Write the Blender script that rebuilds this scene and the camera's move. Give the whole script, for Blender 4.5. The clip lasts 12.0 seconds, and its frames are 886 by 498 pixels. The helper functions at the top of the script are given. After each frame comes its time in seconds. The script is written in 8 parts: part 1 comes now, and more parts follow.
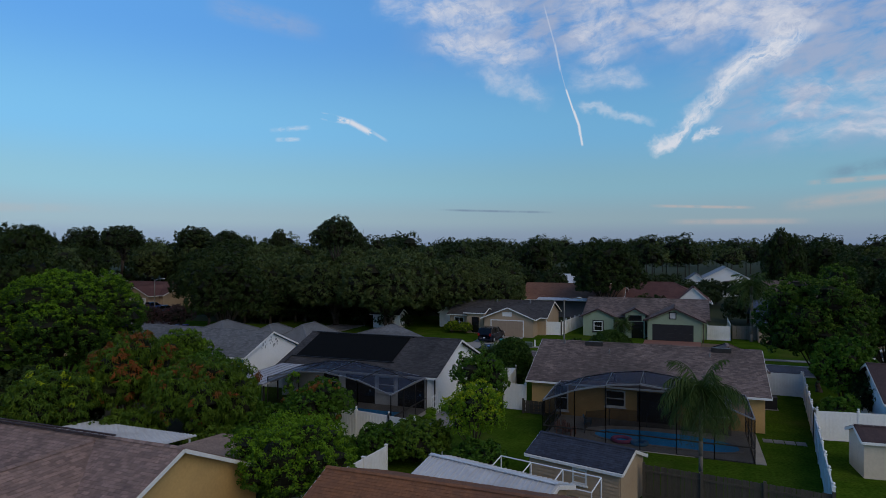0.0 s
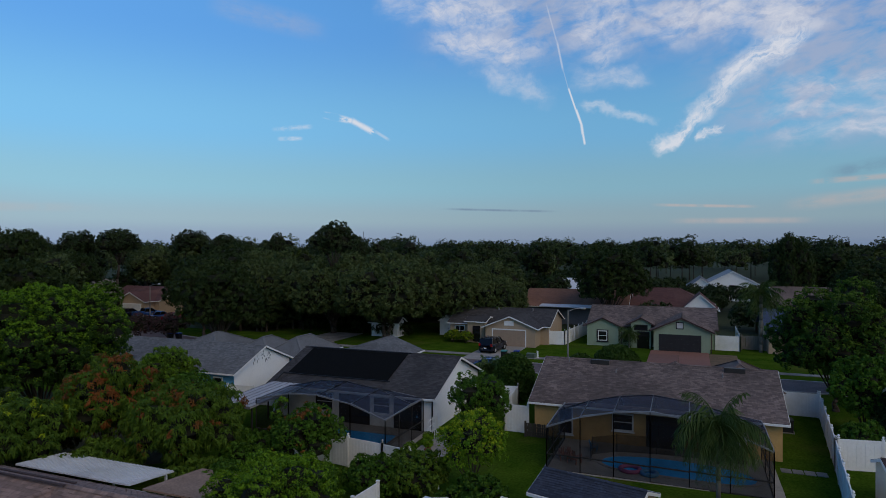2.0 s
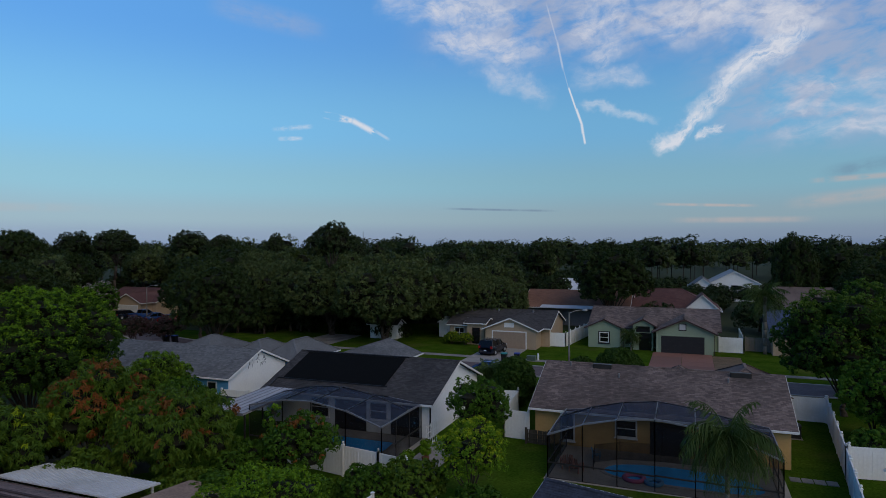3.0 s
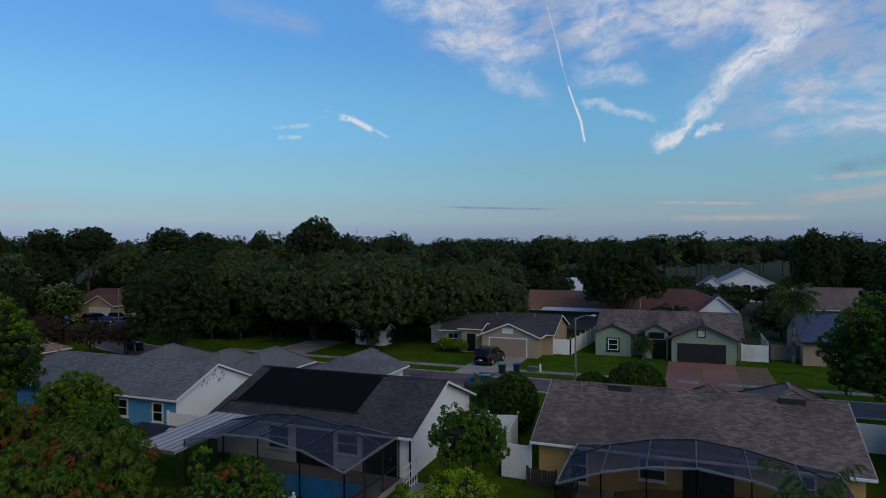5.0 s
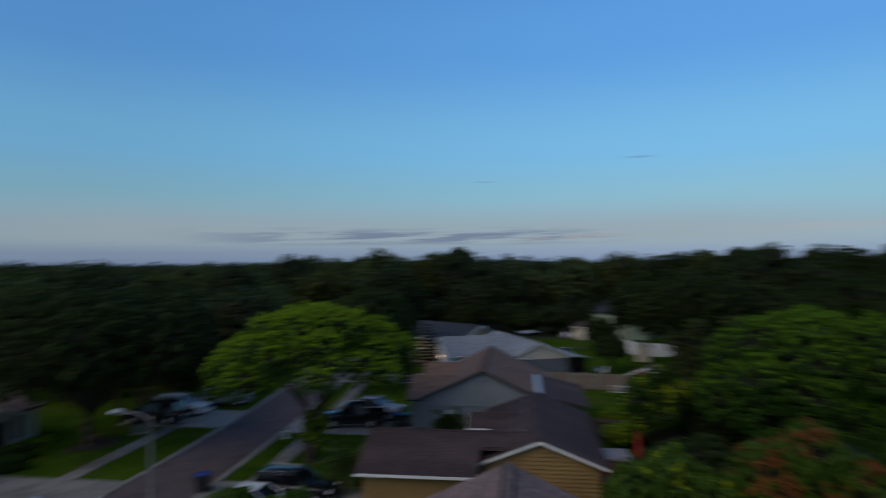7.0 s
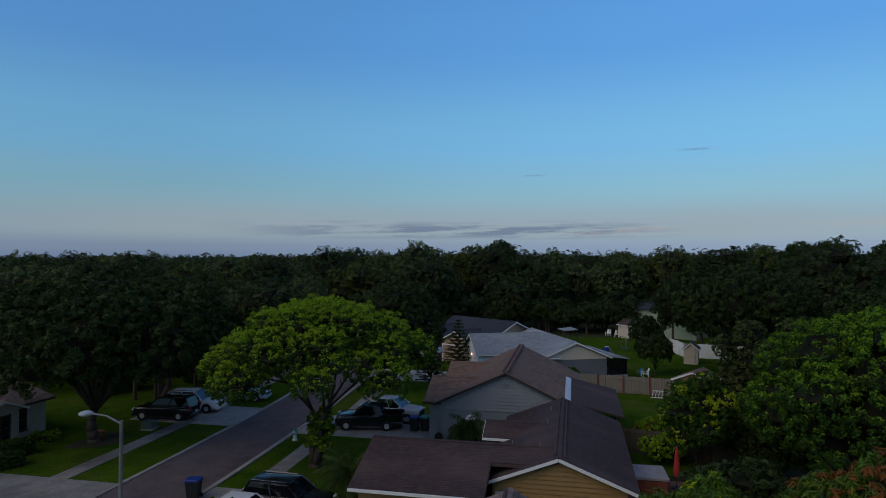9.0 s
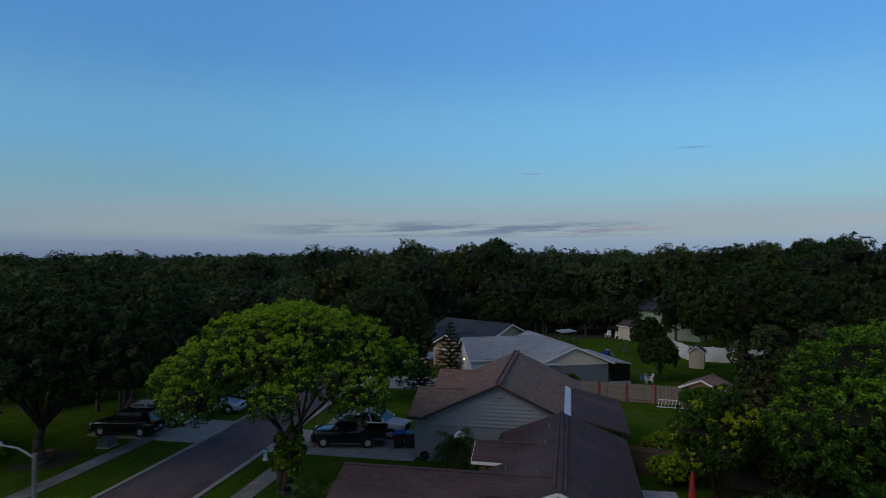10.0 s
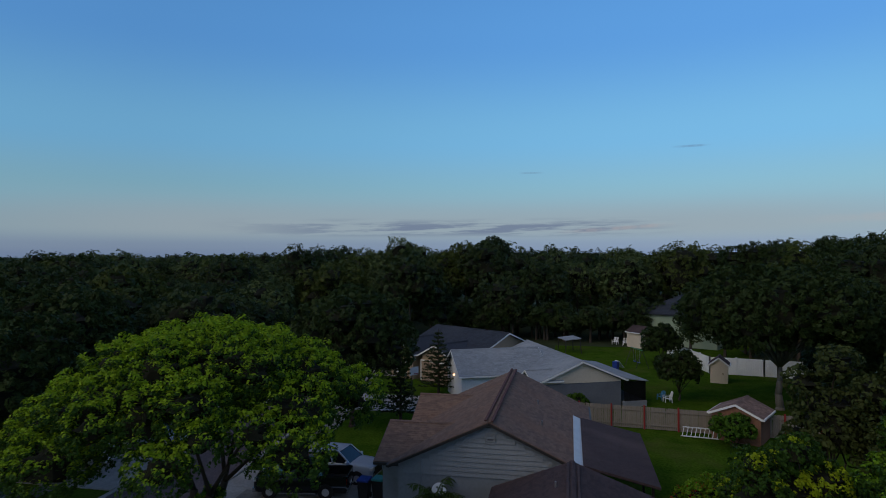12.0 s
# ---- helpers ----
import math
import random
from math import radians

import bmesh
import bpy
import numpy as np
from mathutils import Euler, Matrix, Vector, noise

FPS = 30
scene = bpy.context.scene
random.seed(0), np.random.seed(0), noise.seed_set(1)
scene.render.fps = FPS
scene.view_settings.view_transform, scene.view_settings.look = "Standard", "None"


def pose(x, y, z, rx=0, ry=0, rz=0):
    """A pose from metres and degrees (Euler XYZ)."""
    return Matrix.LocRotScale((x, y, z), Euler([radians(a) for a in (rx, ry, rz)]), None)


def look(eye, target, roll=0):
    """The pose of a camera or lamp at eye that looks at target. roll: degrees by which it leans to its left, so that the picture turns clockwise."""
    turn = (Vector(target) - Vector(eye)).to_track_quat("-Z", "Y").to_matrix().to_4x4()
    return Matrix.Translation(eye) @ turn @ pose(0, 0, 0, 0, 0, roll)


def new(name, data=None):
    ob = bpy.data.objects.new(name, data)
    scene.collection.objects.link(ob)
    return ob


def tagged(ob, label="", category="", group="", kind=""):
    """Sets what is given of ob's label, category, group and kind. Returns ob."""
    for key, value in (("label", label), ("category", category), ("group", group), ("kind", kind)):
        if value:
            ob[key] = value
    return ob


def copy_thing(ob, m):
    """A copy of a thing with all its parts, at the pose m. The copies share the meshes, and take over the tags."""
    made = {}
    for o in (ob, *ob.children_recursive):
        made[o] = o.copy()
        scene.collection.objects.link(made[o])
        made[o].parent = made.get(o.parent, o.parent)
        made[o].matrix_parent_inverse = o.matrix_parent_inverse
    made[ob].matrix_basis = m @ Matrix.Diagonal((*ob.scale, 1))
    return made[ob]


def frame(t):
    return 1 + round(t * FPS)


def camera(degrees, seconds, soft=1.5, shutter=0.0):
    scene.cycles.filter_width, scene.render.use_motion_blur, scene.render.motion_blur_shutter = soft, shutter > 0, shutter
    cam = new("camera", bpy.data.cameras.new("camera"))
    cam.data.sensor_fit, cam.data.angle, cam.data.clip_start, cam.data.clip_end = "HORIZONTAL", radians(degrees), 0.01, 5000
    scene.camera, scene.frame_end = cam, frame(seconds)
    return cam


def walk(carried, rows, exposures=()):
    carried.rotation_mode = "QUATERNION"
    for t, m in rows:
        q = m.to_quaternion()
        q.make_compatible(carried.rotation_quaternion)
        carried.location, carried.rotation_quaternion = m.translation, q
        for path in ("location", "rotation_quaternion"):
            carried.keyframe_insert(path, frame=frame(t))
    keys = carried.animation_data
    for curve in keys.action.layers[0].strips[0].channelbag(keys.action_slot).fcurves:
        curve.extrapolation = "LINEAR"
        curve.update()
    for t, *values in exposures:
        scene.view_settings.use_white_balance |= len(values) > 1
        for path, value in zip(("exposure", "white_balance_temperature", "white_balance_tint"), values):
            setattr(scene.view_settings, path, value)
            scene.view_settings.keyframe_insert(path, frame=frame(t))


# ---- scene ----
cam = camera(70.5, 12.0, soft=0.5, shutter=0.5)
PATH = [
    (0, (2.209, -2.567, 12.26), (1.485, -0.703, 12.253), -0.1),
    (0.5, (2.006, -1.873, 12.316), (1.28, -0.009, 12.31), -0.2),
    (1, (1.877, -1.205, 12.248), (1.149, 0.658, 12.24), -0.3),
    (1.5, (1.639, -0.455, 12.579), (0.911, 1.408, 12.571), -0.2),
    (2, (1.637, -0.253, 13.337), (0.906, 1.609, 13.327), -0.1),
    (2.5, (1.564, 0.081, 13.514), (0.833, 1.943, 13.504), -0.2),
    (3, (1.37, 0.881, 13.48), (0.638, 2.742, 13.469), -0.2),
    (5, (-0.674, 8.781, 13.353), (-1.405, 10.642, 13.337), -0.3),
    (5.5, (-1.484, 11.667, 13.422), (-2.214, 13.529, 13.405), -0.2),
    (6, (-1.904, 13.944, 13.406), (-2.637, 15.805, 13.39), -0.3),
    (6.1, (-2.011, 14.01, 13.434), (-2.762, 15.864, 13.428), -0.5),
    (6.2, (-2.119, 14.076, 13.463), (-2.975, 15.883, 13.458), -0.8),
    (6.3, (-2.226, 14.142, 13.491), (-3.256, 15.856, 13.487), -1.1),
    (6.4, (-2.333, 14.208, 13.519), (-3.654, 15.709, 13.518), -1.3),
    (6.5, (-2.488, 14.354, 13.469), (-4.0, 15.663, 13.473), -1.2),
    (6.6, (-2.667, 14.761, 13.427), (-4.415, 15.732, 13.442), -1.1),
    (6.7, (-3.041, 15.069, 13.421), (-4.909, 15.782, 13.451), -1),
    (6.8, (-3.417, 15.494, 13.364), (-5.372, 15.916, 13.395), -1),
    (6.9, (-3.872, 15.849, 13.296), (-5.871, 15.867, 13.341), -0.8),
    (7, (-4.442, 16.342, 13.196), (-6.425, 16.09, 13.243), -0.3),
    (7.1, (-4.818, 16.951, 13.094), (-6.775, 16.541, 13.132), 0.4),
    (7.3, (-4.995, 17.35, 13.004), (-6.952, 16.937, 13.041), 0.4),
    (7.5, (-5.064, 17.445, 13.091), (-7.021, 17.037, 13.123), 0.4),
    (9.5, (-10.576, 17.86, 13.098), (-12.535, 17.456, 13.123), 0.1),
    (10, (-12.985, 17.667, 13.115), (-14.945, 17.269, 13.138), -0.0),
    (10.5, (-15.828, 17.498, 13.135), (-17.788, 17.101, 13.159), -0.0),
    (11, (-18.079, 17.31, 13.156), (-20.039, 16.915, 13.179), -0.0),
    (11.5, (-20.071, 17.235, 13.173), (-22.032, 16.84, 13.192), -0.1),
    (12, (-21.907, 17.12, 13.189), (-23.867, 16.723, 13.209), -0.1),
]
walk(cam, [(t, look(eye, target, roll)) for t, eye, target, roll in PATH],
     exposures=[(0, -0.30), (6.0, -0.30), (7.1, -0.42), (12, -0.42)])

# ---- world, sun ----
SUN_AZ, SUN_EL = radians(130), radians(38)      # azimuth clockwise from +Y
world = bpy.data.worlds.new("dusk_sky")
scene.world = world
world.use_nodes = True
W = world.node_tree
W.nodes.clear()


def wn(kind, **sets):
    n = W.nodes.new(kind)
    for k, v in sets.items():
        if k == "op":
            n.operation = v
        elif k == "blend":
            n.blend_type = v
    return n


def wmath(op, a, b=None, c=None, clamp=False):
    n = W.nodes.new("ShaderNodeMath")
    n.operation, n.use_clamp = op, clamp
    for i, v in enumerate((a, b, c)):
        if v is None:
            continue
        if isinstance(v, (int, float)):
            n.inputs[i].default_value = v
        else:
            W.links.new(v, n.inputs[i])
    return n.outputs[0]


def wmix(fac, a, b):
    n = W.nodes.new("ShaderNodeMix")
    n.data_type = "RGBA"
    for sock, v in ((n.inputs[0], fac), (n.inputs[6], a), (n.inputs[7], b)):
        if isinstance(v, (int, float)):
            sock.default_value = v
        elif isinstance(v, tuple):
            sock.default_value = (*v, 1)
        else:
            W.links.new(v, sock)
    return n.outputs[2]


def wramp(fac, stops, smooth=True):
    n = W.nodes.new("ShaderNodeValToRGB")
    n.color_ramp.interpolation = "EASE" if smooth else "LINEAR"
    els = n.color_ramp.elements
    while len(els) < len(stops):
        els.new(0.5)
    for e, (p, c) in zip(els, stops):
        e.position, e.color = p, (*c, 1)
    W.links.new(fac, n.inputs[0])
    return n.outputs[0]


tc = wn("ShaderNodeTexCoord")
sep = wn("ShaderNodeSeparateXYZ")
W.links.new(tc.outputs["Generated"], sep.inputs[0])
dx, dy, dz = sep.outputs
az = wmath("DEGREES", wmath("ARCTAN2", wmath("MULTIPLY", dx, -1.0), dy))     # degrees left of +Y
el = wmath("DEGREES", wmath("ARCSINE", dz))
sky = wn("ShaderNodeTexSky")
sky.sky_type, sky.sun_disc = "NISHITA", False
sky.sun_elevation, sky.sun_rotation = SUN_EL, SUN_AZ
sky.altitude, sky.air_density, sky.dust_density, sky.ozone_density = 20, 1.0, 0.6, 3.0
nish = wmix(0.0, sky.outputs[0], (0, 0, 0))
# dusk gradient: haze at the horizon, pale teal, then blue
grad = wramp(wmath("DIVIDE", el, 45.0, clamp=True), [
    (0.000, (0.150, 0.235, 0.42)), (0.020, (0.185, 0.275, 0.44)), (0.055, (0.240, 0.370, 0.47)), (0.120, (0.215, 0.450, 0.58)),
    (0.230, (0.165, 0.465, 0.76)), (0.420, (0.100, 0.340, 0.76)), (0.700, (0.065, 0.240, 0.63)), (1.0, (0.055, 0.20, 0.52))])
# the far side of the sky from the glow is a little darker
side = wmath("COSINE", wmath("RADIANS", wmath("MULTIPLY", wmath("SUBTRACT", az, 68.0), 1.5)), clamp=True)
gain = wmath("MULTIPLY_ADD", wmath("POWER", side, 1.3), 0.30, 0.90)


def wscale(col, fac):
    n = W.nodes.new("ShaderNodeVectorMath")
    n.operation = "SCALE"
    W.links.new(col, n.inputs[0])
    if isinstance(fac, (int, float)):
        n.inputs["Scale"].default_value = fac
    else:
        W.links.new(fac, n.inputs["Scale"])
    return n.outputs[0]


def wadd(a, b):
    n = W.nodes.new("ShaderNodeVectorMath")
    n.operation = "ADD"
    W.links.new(a, n.inputs[0])
    W.links.new(b, n.inputs[1])
    return n.outputs[0]


def wvec(x, y, z):
    n = W.nodes.new("ShaderNodeCombineXYZ")
    for s, v in zip(n.inputs, (x, y, z)):
        if isinstance(v, (int, float)):
            s.default_value = v
        else:
            W.links.new(v, s)
    return n.outputs[0]


def wnoise(vec, scale, detail=6.0, rough=0.55, dist=0.0):
    n = W.nodes.new("ShaderNodeTexNoise")
    W.links.new(vec, n.inputs["Vector"])
    n.inputs["Scale"].default_value, n.inputs["Detail"].default_value = scale, detail
    n.inputs["Roughness"].default_value, n.inputs["Distortion"].default_value = rough, dist
    return n.outputs["Fac"]


def wstep(v, lo, hi):
    n = W.nodes.new("ShaderNodeMapRange")
    n.interpolation_type = "SMOOTHSTEP"
    W.links.new(v, n.inputs["Value"])
    n.inputs["From Min"].default_value, n.inputs["From Max"].default_value = lo, hi
    return n.outputs["Result"]


zenith = wmath("SUBTRACT", 1.0, wmath("MULTIPLY", wstep(el, 24.0, 75.0), 0.74))      # the sky deepens overhead
base_sky = wscale(wadd(wscale(nish, 0.02), wscale(grad, gain)), zenith)
ang = wvec(az, el, 0.0)
wob = wnoise(ang, 0.16, 5, 0.6)
wob2 = wnoise(wvec(wmath("ADD", az, 37.0), el, 3.0), 0.16, 5, 0.6)
azw = wmath("ADD", az, wmath("MULTIPLY", wmath("SUBTRACT", wob, 0.5), 7.0))
elw = wmath("ADD", el, wmath("MULTIPLY", wmath("SUBTRACT", wob2, 0.5), 5.0))


def streak(a0, e0, a1, e1, width, soft, warped=True, frayed=0.5, scale=1.2):
    """A cloud band from one direction to another, in degrees, frayed by noise."""
    A, E_ = (azw, elw) if warped else (az, el)
    ln = math.hypot(a1 - a0, e1 - e0)
    ux, uy = (a1 - a0) / ln, (e1 - e0) / ln
    px, py = wmath("SUBTRACT", A, a0), wmath("SUBTRACT", E_, e0)
    along = wmath("ADD", wmath("MULTIPLY", px, ux), wmath("MULTIPLY", py, uy))
    across = wmath("ABSOLUTE", wmath("SUBTRACT", wmath("MULTIPLY", px, uy), wmath("MULTIPLY", py, ux)))
    body = wmath("SUBTRACT", 1.0, wstep(across, width * 0.15, width * 1.5))
    ends = wmath("MULTIPLY", wstep(along, -soft, soft), wmath("SUBTRACT", 1.0, wstep(along, ln - soft, ln + soft)))
    if not frayed:
        return wmath("MULTIPLY", body, ends)
    fray = wstep(wnoise(wvec(wmath("MULTIPLY", along, 0.45), across, a0), scale, 6, 0.62), 0.5 - frayed * 0.45, 0.5 + frayed * 0.25)
    return wmath("MULTIPLY", wmath("MULTIPLY", body, ends), fray)


def over(a, b):
    return wmath("MAXIMUM", a, b)


# thin high veil towards the north-east, broken by blue gaps
veil_n = wnoise(wvec(az, wmath("MULTIPLY_ADD", az, 0.45, wmath("MULTIPLY", el, 1.8)), 0.0), 0.11, 8, 0.62, 0.5)
veil_f = wnoise(wvec(az, wmath("MULTIPLY_ADD", az, 0.3, wmath("MULTIPLY", el, 2.2)), 9.0), 0.36, 6, 0.55, 0.4)
grain = wmath("MULTIPLY_ADD", veil_f, 0.62, wmath("MULTIPLY", veil_n, 0.38))
east = wstep(wmath("MULTIPLY", az, -1.0), -3.0, 9.0)
veil = wmath("MULTIPLY", over(wmath("MULTIPLY", wstep(el, 14.5, 19.0), wmath("SUBTRACT", 1.0, wstep(az, 12.0, 27.0))), wmath("MULTIPLY", east, wstep(el, 6.0, 11.0))), wstep(grain, 0.36, 0.60))


def puff(a0, e0, a1, e1, width, soft, amount, frayed=0.75):
    return wmath("MULTIPLY", streak(a0, e0, a1, e1, width, soft, frayed=frayed), amount)


def line(a0, e0, a1, e1, width, soft, amount, frayed=0.4, scale=1.2):
    return wmath("MULTIPLY", streak(a0, e0, a1, e1, width, soft, warped=False, frayed=frayed, scale=scale), amount)


soft_clouds = puff(26.0, 21.2, 14.0, 20.5, 1.6, 2.0, 0.95)
for p in (puff(22.2, 19.0, 13.2, 16.6, 1.7, 1.6, 0.95), puff(17.8, 15.6, 12.2, 13.5, 0.9, 1.4, 0.60), puff(10.2, 19.0, 4.4, 19.2, 2.2, 1.6, 1.0), puff(8.6, 16.4, 5.4, 18.2, 1.5, 1.2, 0.85),
          puff(9.7, 14.6, 3.4, 14.8, 1.0, 1.2, 0.60), puff(4.0, 19.4, -9.5, 17.6, 1.9, 2.0, 0.95), puff(-7.0, 12.0, -16.0, 11.8, 1.0, 1.8, 0.75), puff(-6.4, 10.0, -16.0, 10.4, 0.8, 1.6, 0.80), puff(-8.0, 8.0, -16.0, 9.2, 0.9, 1.6, 0.85)):
    soft_clouds = over(soft_clouds, p)
bright = puff(-8.0, 17.2, -3.8, 13.5, 1.25, 0.8, 0.95, 0.5)
for p in (puff(-4.4, 14.0, -0.1, 11.0, 1.05, 0.6, 0.9, 0.6), puff(-0.6, 11.5, 2.6, 8.2, 0.65, 0.6, 0.95, 0.5), puff(-3.0, 9.8, -0.6, 9.1, 0.40, 0.3, 0.85, 0.4), puff(8.7, 12.2, 2.8, 11.0, 0.42, 0.9, 0.5, 0.8),
          line(32.1, 11.6, 29.6, 11.15, 0.26, 0.25, 1.0, 0.15, 0.8), line(29.7, 11.2, 27.5, 10.1, 0.26, 0.25, 0.95, 0.2, 0.8), line(27.6, 10.3, 26.4, 9.6, 0.14, 0.3, 0.4), line(36.4, 10.2, 33.4, 10.55, 0.20, 0.4, 0.55), line(36.0, 9.4, 34.2, 9.5, 0.17, 0.3, 0.75),
          line(12.0, 20.6, 11.1, 17.6, 0.07, 0.4, 0.30, 0.0), line(11.1, 17.7, 10.6, 15.4, 0.09, 0.3, 0.45, 0.0), line(10.6, 15.5, 10.1, 13.7, 0.05, 0.2, 0.22, 0.0), line(10.1, 13.8, 9.45, 11.9, 0.08, 0.15, 0.9, 0.0), line(9.45, 12.0, 8.95, 10.6, 0.11, 0.12, 0.95, 0.0), line(8.98, 10.7, 8.85, 9.8, 0.12, 0.12, 0.9, 0.0), line(8.85, 9.9, 8.68, 8.95, 0.10, 0.12, 0.9, 0.0)):
    bright = over(bright, p)
thin = over(wmath("MULTIPLY", veil, 0.80), wmath("MULTIPLY", line(41.0, 19.9, 32.6, 18.7, 0.9, 1.5, 0.5, 0.9), 0.8))
# warm haze low in the west, with flat grey cloud wisps before it
west = wmath("MULTIPLY", wstep(az, 50.0, 78.0), wmath("SUBTRACT", 1.0, wstep(az, 122.0, 150.0)))
haze = wmath("MULTIPLY", wmath("MULTIPLY", wstep(el, 0.9, 2.4), wmath("SUBTRACT", 1.0, wstep(el, 2.8, 6.6))), west)
base_sky = wmix(wmath("MULTIPLY", haze, 0.66), base_sky, (0.41, 0.485, 0.545))
wisp_n = wnoise(wvec(wmath("MULTIPLY", az, 0.16), wmath("MULTIPLY_ADD", az, 0.05, wmath("MULTIPLY", el, 1.9)), 5.0), 1.0, 7, 0.60)
wisp_w = wmath("MULTIPLY", wmath("MULTIPLY", wstep(el, 1.5, 2.2), wmath("SUBTRACT", 1.0, wstep(el, 2.6, 3.5))), wmath("MULTIPLY", wstep(az, 79.0, 90.0), wmath("SUBTRACT", 1.0, wstep(az, 108.0, 124.0))))
wisps = wmath("MULTIPLY", wisp_w, wstep(wisp_n, 0.40, 0.58))
base_sky = wmix(wmath("MULTIPLY", wisps, 0.80), base_sky, (0.185, 0.245, 0.38))
col = wmix(thin, base_sky, (0.44, 0.51, 0.70))
col = wmix(wmath("MULTIPLY", soft_clouds, wmath("MULTIPLY_ADD", wstep(grain, 0.36, 0.60), 0.60, 0.36)), col, (0.76, 0.79, 0.90))
col = wmix(wmath("MULTIPLY", bright, 0.95), col, (0.86, 0.88, 0.96))
# low dark and pink streaks over the horizon
low = line(20.6, 3.35, 12.0, 3.1, 0.10, 1.5, 0.75, 0.8)
low = over(low, over(line(-10.5, 5.6, -17.0, 6.6, 0.5, 1.4, 0.5, 0.8), over(line(81.0, 9.2, 78.6, 9.2, 0.10, 0.6, 0.5), line(94.2, 7.4, 92.6, 7.4, 0.08, 0.4, 0.5))))
col = wmix(wmath("MULTIPLY", low, 0.85), col, (0.150, 0.200, 0.350))
pink = over(line(-8.0, 3.3, -17.0, 4.2, 0.55, 1.4, 0.7, 0.8), over(line(2.4, 3.5, -4.6, 3.2, 0.13, 1.0, 0.9), line(0.6, 2.1, -8.4, 2.0, 0.24, 1.5, 0.8, 0.8)))
pink = over(pink, over(line(-9.2, 5.0, -16.0, 5.2, 0.22, 0.6, 0.8), over(line(70.0, 2.8, 52.0, 3.1, 0.35, 4.0, 0.4, 0.9), line(90, 2.1, 82, 2.6, 0.18, 1.5, 0.5))))
col = wmix(wmath("MULTIPLY", pink, 0.70), col, (0.62, 0.52, 0.50))
bg = wn("ShaderNodeBackground")
W.links.new(col, bg.inputs["Color"])
bg.inputs["Strength"].default_value = 1.0
wo = wn("ShaderNodeOutputWorld")
W.links.new(bg.outputs[0], wo.inputs["Surface"])

sun_data = bpy.data.lights.new("sun", "SUN")
sun_data.energy, sun_data.angle, sun_data.color = 1.15, radians(50), (1.0, 0.83, 0.58)
sun = new("sun", sun_data)
SUN_DIR = Vector((math.sin(SUN_AZ) * math.cos(SUN_EL), math.cos(SUN_AZ) * math.cos(SUN_EL), math.sin(SUN_EL)))
sun.matrix_world = look(SUN_DIR * 100, (0, 0, 0))

# ---- materials ----
MATS = {}


